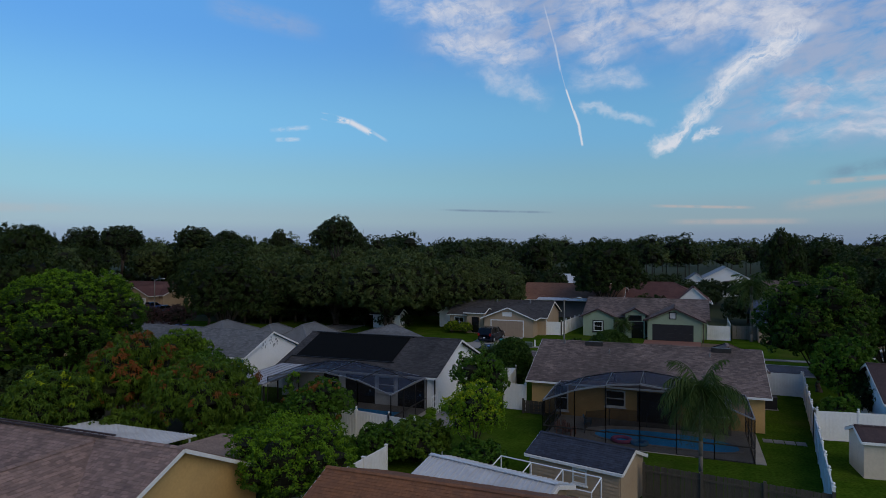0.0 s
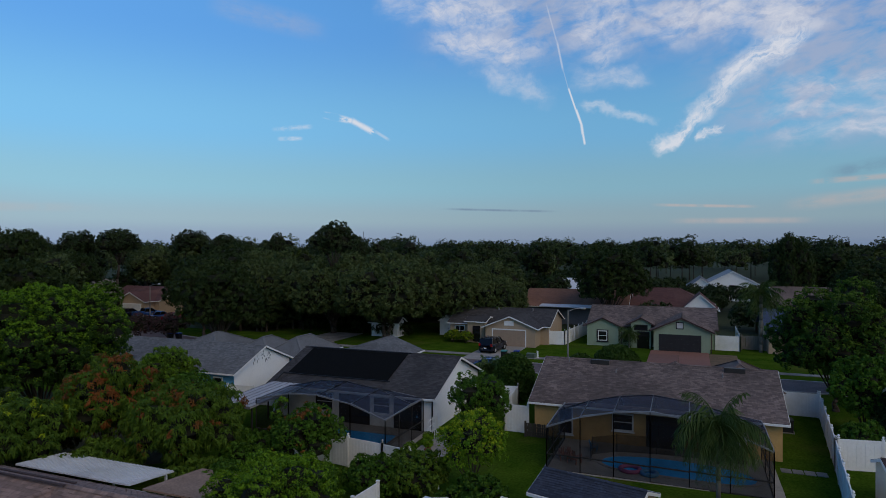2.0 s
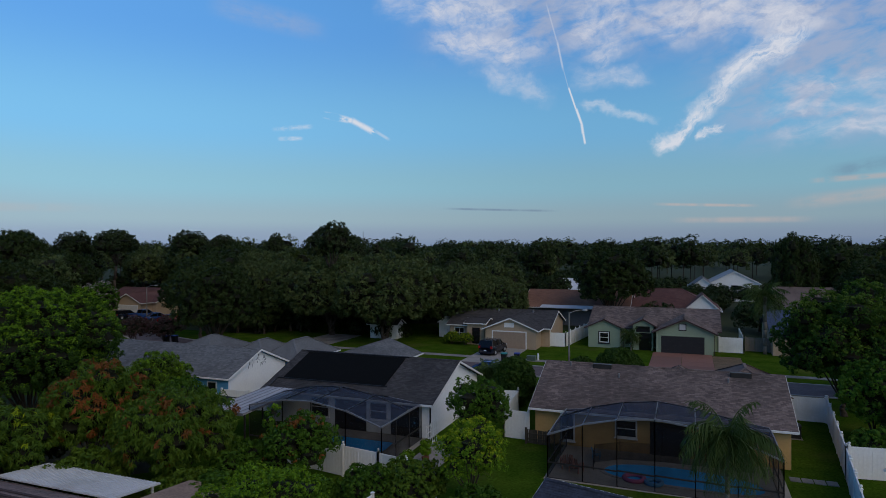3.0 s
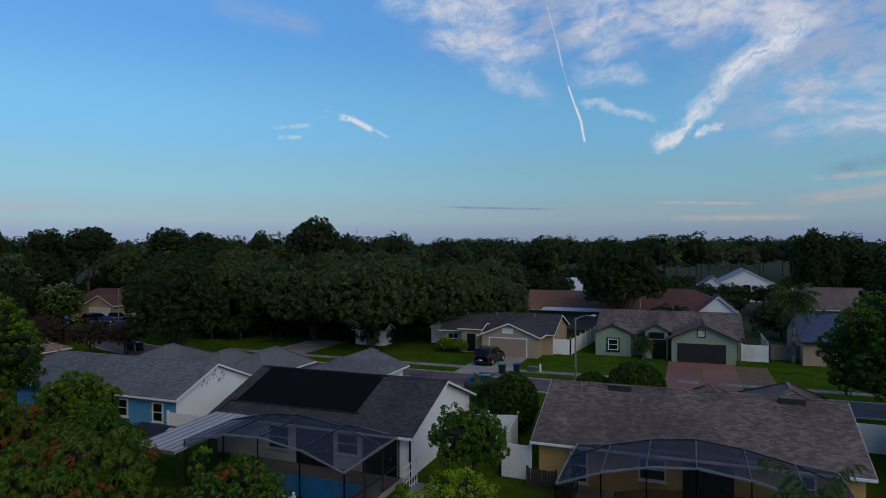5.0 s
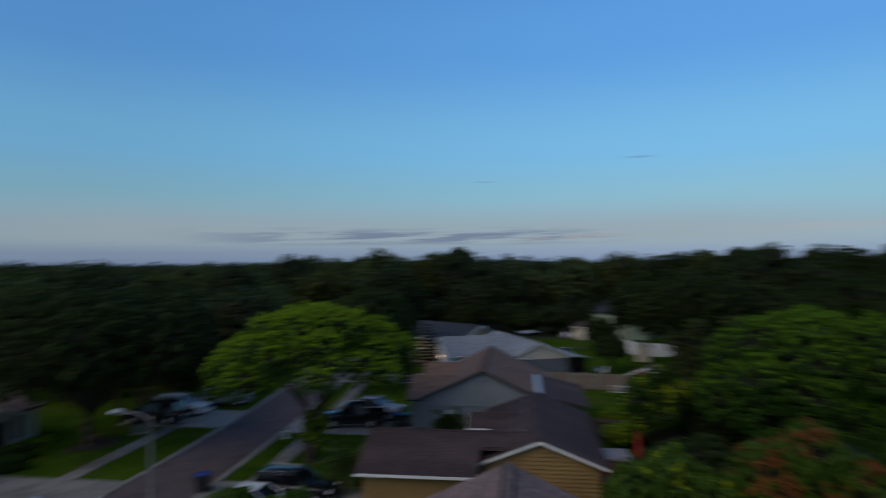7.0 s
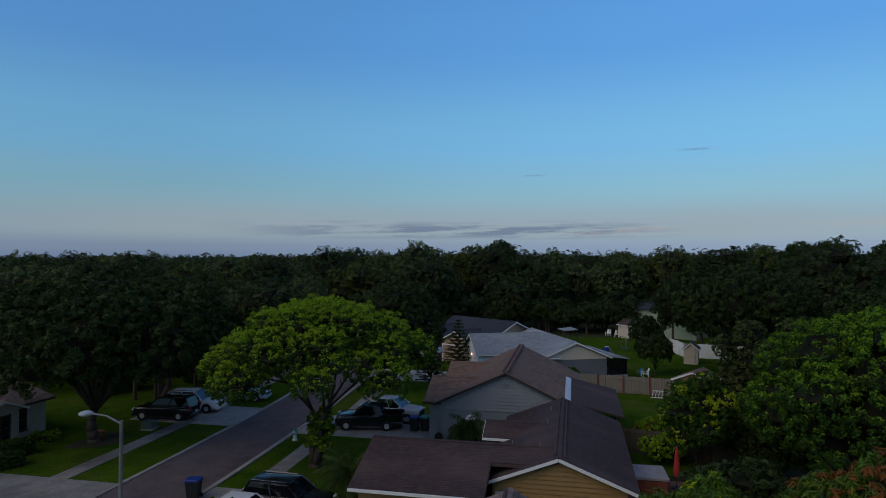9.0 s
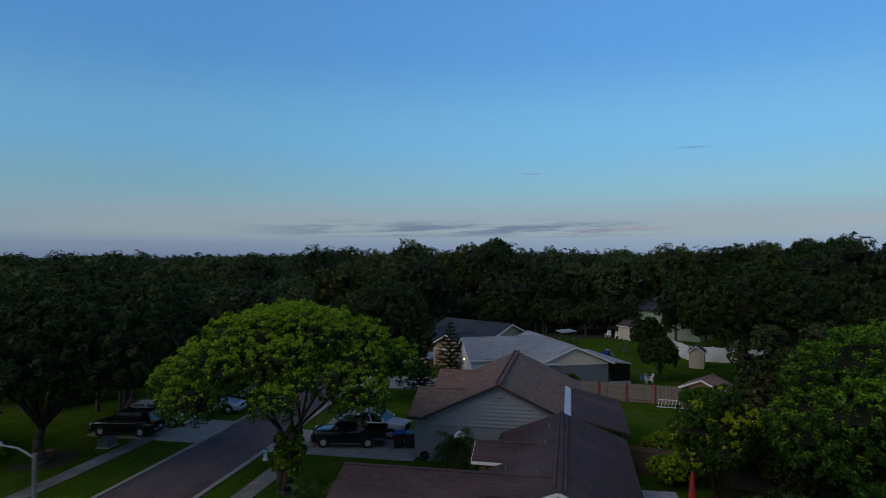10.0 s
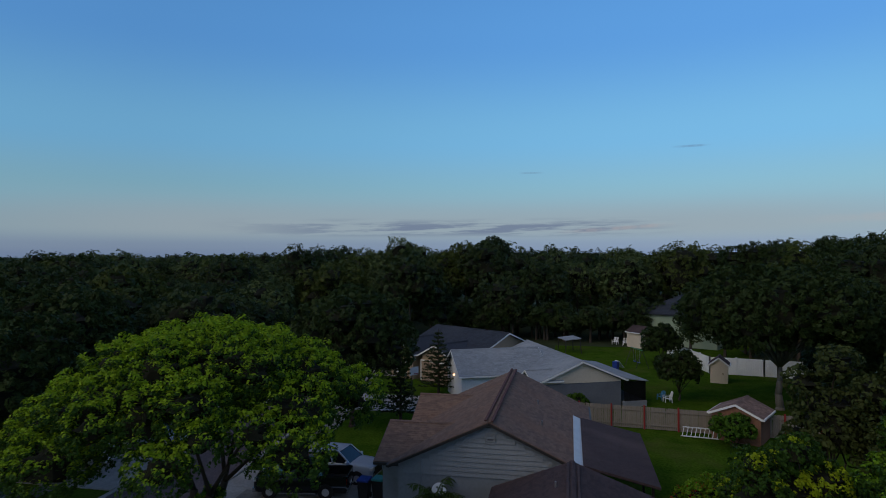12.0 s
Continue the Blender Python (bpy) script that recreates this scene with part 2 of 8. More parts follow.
def mat(name, c1, c2=None, scale=2.0, rough=0.85, bump=0.0, bscale=40.0, metal=0.0, island=0.0, obj=0.0, stain=None, stain_amt=0.0, stretch=None, spec=0.3, trans=0.0, fine=0.25, cut=0.0):
    """A principled material: two colours mixed by broad noise, fine grain, stains and relief."""
    if name in MATS:
        return MATS[name]
    m = bpy.data.materials.new(name)
    m.use_nodes = True
    t = m.node_tree
    N, L = t.nodes, t.links
    b = N["Principled BSDF"]
    c2 = c2 or tuple(v * 0.75 for v in c1)
    g = N.new("ShaderNodeNewGeometry")
    pos = g.outputs["Position"]
    if stretch:
        mp = N.new("ShaderNodeMapping")
        mp.inputs["Scale"].default_value = stretch
        L.new(pos, mp.inputs["Vector"])
        pos = mp.outputs[0]

    def noise_fac(sc, det):
        n = N.new("ShaderNodeTexNoise")
        n.inputs["Scale"].default_value, n.inputs["Detail"].default_value, n.inputs["Roughness"].default_value = sc, det, 0.6
        L.new(pos, n.inputs["Vector"])
        return n.outputs["Fac"]

    def mixc(f, a, c, mode="MIX"):
        n = N.new("ShaderNodeMix")
        n.data_type, n.blend_type = "RGBA", mode
        for s, v in ((n.inputs[0], f), (n.inputs[6], a), (n.inputs[7], c)):
            if isinstance(v, (int, float)):
                s.default_value = v
            elif isinstance(v, tuple):
                s.default_value = (*v, 1)
            else:
                L.new(v, s)
        return n.outputs[2]

    def rng(v, lo, hi, o0=0.0, o1=1.0):
        n = N.new("ShaderNodeMapRange")
        L.new(v, n.inputs[0])
        for i, q in enumerate((lo, hi, o0, o1)):
            n.inputs[i + 1].default_value = q
        return n.outputs[0]

    f = rng(noise_fac(scale, 4), 0.3, 0.7)
    if island:
        f = mixc(island, f, rng(g.outputs["Random Per Island"], 0.15, 0.85))
    if obj:
        oi = N.new("ShaderNodeObjectInfo")
        f = mixc(obj, f, oi.outputs["Random"])
    c = mixc(f, c1, c2)
    if fine:
        c = mixc(1.0, c, rng(noise_fac(scale * 12, 3), 0.2, 0.8, 1.0 - fine, 1.0 + fine * 0.6), "MULTIPLY")
    if stain:
        c = mixc(rng(noise_fac(scale * 0.37, 6), 0.55 - 0.2 * stain_amt, 0.80 - 0.2 * stain_amt, 0.0, 0.9), c, stain)
    L.new(c, b.inputs["Base Color"])
    b.inputs["Roughness"].default_value, b.inputs["Metallic"].default_value = rough, metal
    b.inputs["Specular IOR Level"].default_value = spec
    if bump:
        bp = N.new("ShaderNodeBump")
        bp.inputs["Strength"].default_value, bp.inputs["Distance"].default_value = bump, 0.02
        L.new(noise_fac(bscale, 3), bp.inputs["Height"])
        L.new(bp.outputs[0], b.inputs["Normal"])
    if trans:
        tr = N.new("ShaderNodeBsdfTranslucent")
        L.new(c, tr.inputs["Color"])
        mx = N.new("ShaderNodeMixShader")
        mx.inputs[0].default_value = trans
        out = N["Material Output"]
        L.new(b.outputs[0], mx.inputs[1])
        L.new(tr.outputs[0], mx.inputs[2])
        L.new(mx.outputs[0], out.inputs["Surface"])
        if cut:                                                  # gaps between the single leaves of a spray
            ho, m2 = N.new("ShaderNodeBsdfTransparent"), N.new("ShaderNodeMixShader")
            L.new(rng(noise_fac(cut, 1), 0.52, 0.55), m2.inputs[0])
            L.new(mx.outputs[0], m2.inputs[1])
            L.new(ho.outputs[0], m2.inputs[2])
            L.new(m2.outputs[0], out.inputs["Surface"])
    MATS[name] = m
    return m


def leaf(name, c1, c2, trans=0.25, cut=0.0, island=0.62):
    return mat(name, c1, c2, scale=0.22, rough=0.6, island=island, trans=trans, fine=0.2, spec=0.15, cut=cut)


def screen_mat(name, col, see):
    """Insect screen: half see-through fine mesh."""
    m = bpy.data.materials.new(name)
    m.use_nodes = True
    N, L = m.node_tree.nodes, m.node_tree.links
    b = N["Principled BSDF"]
    b.inputs["Base Color"].default_value, b.inputs["Roughness"].default_value = (*col, 1), 0.7
    b.inputs["Specular IOR Level"].default_value = 0.12
    tr, mx = N.new("ShaderNodeBsdfTransparent"), N.new("ShaderNodeMixShader")
    n = N.new("ShaderNodeTexNoise")
    n.inputs["Scale"].default_value = 0.6
    g = N.new("ShaderNodeNewGeometry")
    L.new(g.outputs["Position"], n.inputs["Vector"])
    r = N.new("ShaderNodeMapRange")
    r.inputs[1].default_value, r.inputs[2].default_value, r.inputs[3].default_value, r.inputs[4].default_value = 0.3, 0.7, see - 0.12, see + 0.12
    L.new(n.outputs["Fac"], r.inputs[0])
    L.new(r.outputs[0], mx.inputs[0])
    L.new(b.outputs[0], mx.inputs[1])
    L.new(tr.outputs[0], mx.inputs[2])
    L.new(mx.outputs[0], N["Material Output"].inputs["Surface"])
    return m


def glow(name, col, power):
    m = bpy.data.materials.new(name)
    m.use_nodes = True
    b = m.node_tree.nodes["Principled BSDF"]
    b.inputs["Base Color"].default_value = (*col, 1)
    b.inputs["Emission Color"].default_value, b.inputs["Emission Strength"].default_value = (*col, 1), power
    return m


M_GRASS = mat("lawn_grass", (0.030, 0.072, 0.006), (0.070, 0.120, 0.012), scale=0.5, rough=1.0, bump=0.8, bscale=30, stain=(0.085, 0.085, 0.024), stain_amt=0.1, fine=0.6, spec=0.0)
M_WOODFLOOR = mat("woodland_floor", (0.016, 0.030, 0.006), (0.034, 0.045, 0.012), scale=0.4, rough=1.0, fine=0.5)
M_ASPHALT = mat("asphalt", (0.140, 0.106, 0.110), (0.096, 0.075, 0.080), scale=0.7, rough=0.9, bump=0.4, bscale=90, fine=0.4, stain=(0.035, 0.032, 0.036), stain_amt=0.1)
M_CONC = mat("concrete", (0.36, 0.34, 0.32), (0.27, 0.255, 0.24), scale=0.8, rough=0.9, bump=0.3, bscale=60, stain=(0.14, 0.13, 0.12), stain_amt=0.3)
M_CONC_DARK = mat("weathered_concrete", (0.30, 0.285, 0.265), (0.19, 0.18, 0.17), scale=0.6, rough=0.95, bump=0.3, bscale=60, stain=(0.08, 0.08, 0.07), stain_amt=0.5)
M_PAVER = mat("brick_pavers", (0.27, 0.13, 0.10), (0.20, 0.105, 0.085), scale=1.5, rough=0.9, island=0.7, bump=0.3)
M_DIRT = mat("bare_dirt", (0.20, 0.13, 0.08), (0.12, 0.09, 0.05), scale=1.2, rough=1.0, fine=0.5)
M_WHITE = mat("white_vinyl", (0.82, 0.83, 0.84), (0.76, 0.77, 0.78), scale=0.6, rough=0.45, stain=(0.45, 0.46, 0.42), stain_amt=0.15, fine=0.08)
M_TRIM = mat("white_paint", (0.78, 0.78, 0.78), (0.68, 0.68, 0.68), scale=1.1, rough=0.6, fine=0.12)
M_WALL_WHITE = mat("white_stucco", (0.86, 0.87, 0.88), (0.80, 0.81, 0.83), scale=0.6, rough=0.9, bump=0.5, bscale=50, fine=0.1)
M_WALL_BLUE = mat("sky_blue_stucco", (0.12, 0.36, 0.62), (0.10, 0.31, 0.54), scale=0.6, rough=0.9, bump=0.4, fine=0.1)
M_WALL_YEL = mat("yellow_stucco", (0.60, 0.38, 0.15), (0.50, 0.32, 0.13), scale=0.6, rough=0.9, bump=0.5, fine=0.1)
M_WALL_TAN = mat("tan_stucco", (0.42, 0.32, 0.22), (0.36, 0.27, 0.19), scale=0.6, rough=0.9, bump=0.5, fine=0.1)
M_WALL_CREAM = mat("cream_siding", (0.62, 0.54, 0.44), (0.55, 0.48, 0.39), scale=0.6, rough=0.85, fine=0.1)
M_WALL_OCHRE = mat("ochre_siding", (0.30, 0.19, 0.075), (0.24, 0.15, 0.06), scale=0.6, rough=0.85, bump=0.4, fine=0.12)
M_WALL_GREEN = mat("sage_stucco", (0.30, 0.37, 0.27), (0.26, 0.32, 0.235), scale=0.6, rough=0.9, bump=0.5, fine=0.1)
M_WALL_GREY = mat("grey_siding", (0.25, 0.265, 0.29), (0.21, 0.225, 0.245), scale=0.5, rough=0.85, bump=0.3, fine=0.12)
M_WALL_DGREY = mat("dark_grey_stucco", (0.15, 0.16, 0.18), (0.125, 0.13, 0.15), scale=0.5, rough=0.9, fine=0.12)
M_WALL_BRICK = mat("pale_painted_brick", (0.46, 0.41, 0.34), (0.38, 0.33, 0.27), scale=2.0, rough=0.9, bump=0.6, bscale=9, fine=0.2)


def shingle(name, c1, c2, stain, amt=0.25):
    return mat(name, c1, c2, scale=0.55, rough=0.95, island=0.64, bump=0.5, bscale=70, stain=stain, stain_amt=amt, fine=0.30, stretch=(1.6, 0.7, 0.7))


M_SH_A = shingle("charcoal_shingles", (0.080, 0.075, 0.078), (0.036, 0.034, 0.037), (0.030, 0.030, 0.032))
M_SH_B = shingle("brown_grey_shingles", (0.250, 0.188, 0.174), (0.092, 0.070, 0.065), (0.058, 0.048, 0.046), 0.35)
M_SH_C = shingle("slate_grey_shingles", (0.195, 0.202, 0.215), (0.110, 0.115, 0.125), (0.075, 0.078, 0.085))
M_SH_D = shingle("dark_brown_shingles", (0.080, 0.052, 0.052), (0.050, 0.035, 0.038), (0.11, 0.075, 0.07))
M_SH_E = shingle("red_brown_shingles", (0.250, 0.160, 0.120), (0.145, 0.096, 0.078), (0.22, 0.12, 0.08))
M_SH_J = shingle("mauve_brown_shingles", (0.345, 0.235, 0.205), (0.175, 0.122, 0.110), (0.11, 0.08, 0.072))
M_SH_I = shingle("rust_shingles", (0.27, 0.115, 0.055), (0.19, 0.085, 0.045), (0.14, 0.07, 0.05), 0.35)
M_SH_F = shingle("pale_grey_shingles", (0.30, 0.33, 0.36), (0.23, 0.25, 0.28), (0.36, 0.38, 0.40))
M_SH_K = shingle("navy_black_shingles", (0.045, 0.052, 0.070), (0.030, 0.035, 0.048), (0.06, 0.065, 0.08))
M_SH_NAVY = shingle("dark_navy_shingles", (0.045, 0.055, 0.085), (0.026, 0.032, 0.050), (0.07, 0.08, 0.11))
M_SH_BLUE = shingle("blue_shingles", (0.07, 0.10, 0.19), (0.05, 0.075, 0.14), (0.10, 0.13, 0.22))
M_SH_ORANGE = shingle("orange_brown_shingles", (0.26, 0.13, 0.085), (0.20, 0.10, 0.07), (0.30, 0.17, 0.11))
M_SH_MAROON = shingle("maroon_shingles", (0.12, 0.055, 0.050), (0.085, 0.042, 0.042), (0.15, 0.08, 0.07))
M_ROLL = mat("tan_roll_roofing", (0.34, 0.235, 0.175), (0.25, 0.17, 0.13), scale=0.8, rough=0.9, fine=0.4)
M_METAL_W = mat("white_corrugated_metal", (0.62, 0.64, 0.67), (0.52, 0.54, 0.58), scale=0.8, rough=0.4, stain=(0.4, 0.41, 0.43), stain_amt=0.2, fine=0.1)
M_SOLAR = mat("black_solar_mat", (0.004, 0.004, 0.004), (0.006, 0.006, 0.006), scale=3, rough=0.9, fine=0.2, spec=0.08)
M_BLACK = mat("black_metal", (0.015, 0.015, 0.016), (0.02, 0.02, 0.022), rough=0.5)
M_BRONZE = mat("bronze_aluminium", (0.035, 0.032, 0.032), (0.05, 0.045, 0.045), rough=0.45, metal=0.3)
M_GREYFRAME = mat("grey_aluminium", (0.28, 0.28, 0.30), (0.22, 0.22, 0.24), rough=0.4, metal=0.4)
M_GLASS = mat("dark_window_glass", (0.008, 0.009, 0.011), (0.012, 0.013, 0.016), rough=0.06, spec=0.5, fine=0.0)
M_CARGLASS = mat("tinted_car_glass", (0.004, 0.005, 0.007), (0.006, 0.007, 0.009), rough=0.05, spec=0.3, fine=0.0)
M_DOOR_DARK = mat("dark_garage_door", (0.022, 0.022, 0.026), (0.03, 0.03, 0.034), rough=0.55)
M_DOOR_TAN = mat("tan_garage_door", (0.36, 0.27, 0.20), (0.32, 0.24, 0.18), rough=0.7)
M_DOOR_WHITE = mat("white_garage_door", (0.62, 0.62, 0.62), (0.56, 0.56, 0.56), rough=0.6)
M_WOODFENCE = mat("grey_wood_boards", (0.085, 0.075, 0.062), (0.055, 0.048, 0.040), scale=2, rough=0.95, obj=0.5, island=0.5, bump=0.5, stretch=(1, 1, 0.2))
M_PALEFENCE = mat("pale_wood_boards", (0.26, 0.225, 0.19), (0.20, 0.175, 0.15), scale=2, rough=0.95, obj=0.5, island=0.5, bump=0.5, stretch=(1, 1, 0.2))
M_REDPOST = mat("red_painted_post", (0.30, 0.035, 0.03), (0.24, 0.03, 0.025), rough=0.7)
M_BARK = mat("bark", (0.080, 0.062, 0.048), (0.045, 0.036, 0.028), scale=3, rough=1.0, bump=0.9, bscale=14, stretch=(1, 1, 0.3))
M_BARK_PALE = mat("pale_bark", (0.21, 0.19, 0.165), (0.14, 0.125, 0.105), scale=3, rough=1.0, bump=0.8, bscale=12, stretch=(1, 1, 0.3))
M_WATER = mat("pool_water", (0.05, 0.46, 0.90), (0.04, 0.38, 0.80), scale=0.9, rough=0.16, spec=0.25, fine=0.0, bump=0.12, bscale=4)
M_POOLTILE = mat("pool_deck", (0.36, 0.33, 0.29), (0.29, 0.265, 0.235), scale=1.0, rough=0.85, fine=0.2)
M_SCREEN = screen_mat("screen_mesh", (0.026, 0.032, 0.056), 0.36)
M_SCREEN_WALL = screen_mat("wall_screen_mesh", (0.008, 0.008, 0.010), 0.46)
M_TYRE = mat("tyre_rubber", (0.012, 0.012, 0.012), (0.018, 0.018, 0.018), rough=0.9)
M_RIM = mat("alloy_rim", (0.55, 0.55, 0.57), (0.48, 0.48, 0.50), rough=0.35, metal=0.4)
M_RED = mat("red_lens", (0.35, 0.015, 0.012), (0.30, 0.012, 0.01), rough=0.2, fine=0.0)
M_LAMPGLASS = mat("clear_lens", (0.55, 0.56, 0.58), (0.5, 0.5, 0.52), rough=0.15, fine=0.0)
M_CHROME = mat("chrome", (0.6, 0.6, 0.62), (0.55, 0.55, 0.57), rough=0.15, metal=0.9, fine=0.0)


def paint(name, c):
    return mat(name, c, tuple(v * 0.92 for v in c), scale=0.5, rough=0.16, spec=0.5, fine=0.04)


P_BLACK, P_NAVY, P_WHITE = paint("black_car_paint", (0.010, 0.011, 0.013)), paint("navy_car_paint", (0.007, 0.010, 0.022)), paint("white_car_paint", (0.68, 0.69, 0.71))
P_SILVER, P_BLUE, P_RED = paint("silver_blue_car_paint", (0.34, 0.40, 0.50)), paint("blue_car_paint", (0.02, 0.06, 0.20)), paint("red_car_paint", (0.26, 0.01, 0.015))
L_OAK = leaf("oak_leaves", (0.046, 0.074, 0.022), (0.098, 0.128, 0.042), 0.2, 5.0, 0.4)
L_DARK = leaf("dark_tree_leaves", (0.018, 0.036, 0.008), (0.040, 0.062, 0.015), 0.15, 7.5, 0.4)
L_WOODS = leaf("woodland_leaves", (0.017, 0.034, 0.009), (0.044, 0.064, 0.018), 0.15, 6.0, 0.35)
L_LIME = leaf("lime_leaves", (0.190, 0.340, 0.014), (0.095, 0.195, 0.013), 0.35)
L_YEL = leaf("yellow_green_leaves", (0.42, 0.50, 0.016), (0.200, 0.290, 0.013), 0.35)
# umbrella tree pair: dark lower leaves and lit tops are put into the colours
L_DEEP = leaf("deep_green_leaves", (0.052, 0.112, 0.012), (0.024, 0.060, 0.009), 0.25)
L_TIPS = leaf("lime_yellow_top_leaves", (0.310, 0.450, 0.016), (0.150, 0.260, 0.013), 0.35)
L_FRESH = leaf("fresh_green_leaves", (0.085, 0.180, 0.015), (0.036, 0.092, 0.010), 0.3)
L_RED = leaf("red_mango_leaves", (0.26, 0.075, 0.020), (0.17, 0.095, 0.022), 0.3)
L_MANGO = leaf("mango_leaves", (0.120, 0.200, 0.018), (0.050, 0.108, 0.014), 0.3)
L_OLIVE = leaf("olive_brown_leaves", (0.078, 0.098, 0.026), (0.042, 0.060, 0.017), 0.25)
# solid dark cores inside foliage; shade between the leaves is put into their colour
M_CORE_SHADE = mat("core_shade", (0.020, 0.020, 0.010), (0.010, 0.012, 0.006), rough=1.0, scale=2.0, fine=0.5)
L_FAR = leaf("far_woodland_leaves", (0.024, 0.042, 0.016), (0.058, 0.078, 0.028), 0.15, 1.3, 0.3)
L_WOODS_YEL = leaf("yellowish_woodland_leaves", (0.036, 0.056, 0.009), (0.074, 0.092, 0.018), 0.15, 6.0, 0.35)
L_PALM = leaf("palm_fronds", (0.075, 0.120, 0.028), (0.036, 0.068, 0.018), 0.2)
L_HEDGE = leaf("clipped_hedge_leaves", (0.024, 0.060, 0.010), (0.048, 0.095, 0.014), 0.15)
L_PINK = leaf("crape_myrtle_leaves", (0.085, 0.040, 0.050), (0.045, 0.040, 0.028), 0.2)
L_PINE = leaf("pine_needles", (0.024, 0.044, 0.016), (0.042, 0.060, 0.020), 0.15, 5.0, 0.4)

# ---- mesh tools ----


class MB:
    """Collects vertices and faces for one mesh."""

    def __init__(self):
        self.v, self.f = [], []

    def add(self, vs, fs):
        o = len(self.v)
        self.v += [tuple(p) for p in vs]
        self.f += [tuple(i + o for i in f) for f in fs]
        return self

    def box(self, x0, x1, y0, y1, z0, z1):
        vs = [(x, y, z) for z in (z0, z1) for x, y in ((x0, y0), (x1, y0), (x1, y1), (x0, y1))]
        return self.add(vs, [(3, 2, 1, 0), (4, 5, 6, 7), (0, 1, 5, 4), (1, 2, 6, 5), (2, 3, 7, 6), (3, 0, 4, 7)])

    def bevel_box(self, x0, x1, y0, y1, z0, z1, b):
        """A box with its upright edges cut and its top edge drawn in."""
        def ring(i, z):
            return [(x0 + i + b, y0 + i, z), (x1 - i - b, y0 + i, z), (x1 - i, y0 + i + b, z), (x1 - i, y1 - i - b, z),
                    (x1 - i - b, y1 - i, z), (x0 + i + b, y1 - i, z), (x0 + i, y1 - i - b, z), (x0 + i, y0 + i + b, z)]
        vs = ring(0, z0) + ring(0, z1 - b) + ring(b * 0.8, z1)
        fs = [tuple(range(7, -1, -1)), tuple(range(16, 24))]
        for r in (0, 8):
            fs += [(r + i, r + (i + 1) % 8, r + 8 + (i + 1) % 8, r + 8 + i) for i in range(8)]
        return self.add(vs, fs)

    def slab(self, ps, th):
        """A polygon given thickness th against its normal."""
        ps = [Vector(p) for p in ps]
        n = (ps[1] - ps[0]).cross(ps[2] - ps[0]).normalized() * th
        k = len(ps)
        vs = ps + [p - n for p in ps]
        fs = [tuple(range(k)), tuple(range(2 * k - 1, k - 1, -1))] + [(i, i + k, (i + 1) % k + k, (i + 1) % k) for i in range(k)]
        return self.add(vs, fs)

    def tube(self, p, q, r0, r1=None, n=6, cap=True):
        p, q = Vector(p), Vector(q)
        r1 = r0 if r1 is None else r1
        d = (q - p).normalized()
        a = d.cross(Vector((0, 0, 1)) if abs(d.z) < 0.9 else Vector((1, 0, 0))).normalized()
        b = d.cross(a)
        vs = [c + (a * math.cos(2 * math.pi * i / n) + b * math.sin(2 * math.pi * i / n)) * r for c, r in ((p, r0), (q, r1)) for i in range(n)]
        fs = [(i, (i + 1) % n, n + (i + 1) % n, n + i) for i in range(n)]
        if cap:
            fs += [tuple(range(n - 1, -1, -1)), tuple(range(n, 2 * n))]
        return self.add(vs, fs)

    def beam(self, p, q, w, h=None):
        """A square bar from p to q."""
        p, q = Vector(p), Vector(q)
        h = h or w
        d = (q - p).normalized()
        a = d.cross(Vector((0, 0, 1)) if abs(d.z) < 0.95 else Vector((1, 0, 0))).normalized() * w / 2
        b = d.cross(a).normalized() * h / 2
        vs = [c + s for c in (p, q) for s in (a + b, a - b, -a - b, b - a)]
        return self.add(vs, [(0, 1, 2, 3), (7, 6, 5, 4)] + [(i, i + 4, (i + 1) % 4 + 4, (i + 1) % 4) for i in range(4)])

    def ball(self, c, r, n=8, m=5, squash=1.0):
        vs = [(c[0], c[1], c[2] - r * squash)]
        for j in range(1, m):
            a = -math.pi / 2 + math.pi * j / m
            vs += [(c[0] + r * math.cos(a) * math.cos(2 * math.pi * i / n), c[1] + r * math.cos(a) * math.sin(2 * math.pi * i / n), c[2] + r * squash * math.sin(a)) for i in range(n)]
        vs.append((c[0], c[1], c[2] + r * squash))
        fs = [(0, 1 + (i + 1) % n, 1 + i) for i in range(n)]
        for j in range(m - 2):
            o = 1 + j * n
            fs += [(o + i, o + (i + 1) % n, o + n + (i + 1) % n, o + n + i) for i in range(n)]
        o, t = 1 + (m - 2) * n, 1 + (m - 1) * n
        fs += [(o + i, o + (i + 1) % n, t) for i in range(n)]
        return self.add(vs, fs)

    def mesh(self, name):
        me = bpy.data.meshes.new(name)
        me.from_pydata(self.v, [], self.f)
        me.update()
        return me


def part(name, mb, material, parent=None, label="", category="", kind="", group="", smooth=False):
    me = mb.mesh(name) if isinstance(mb, MB) else mb
    if not me.materials:
        me.materials.append(material)
    if smooth:
        me.polygons.foreach_set("use_smooth", [True] * len(me.polygons))
    ob = new(name, me)
    ob.parent = parent
    return tagged(ob, label, category, group, kind)


def thing(name, label, category, at=(0, 0, 0), rz=0.0, group="", kind=""):
    ob = new(name)
    ob.matrix_basis = pose(*at, 0, 0, rz)
    ob.empty_display_size = 0.2
    return tagged(ob, label, category, group, kind)


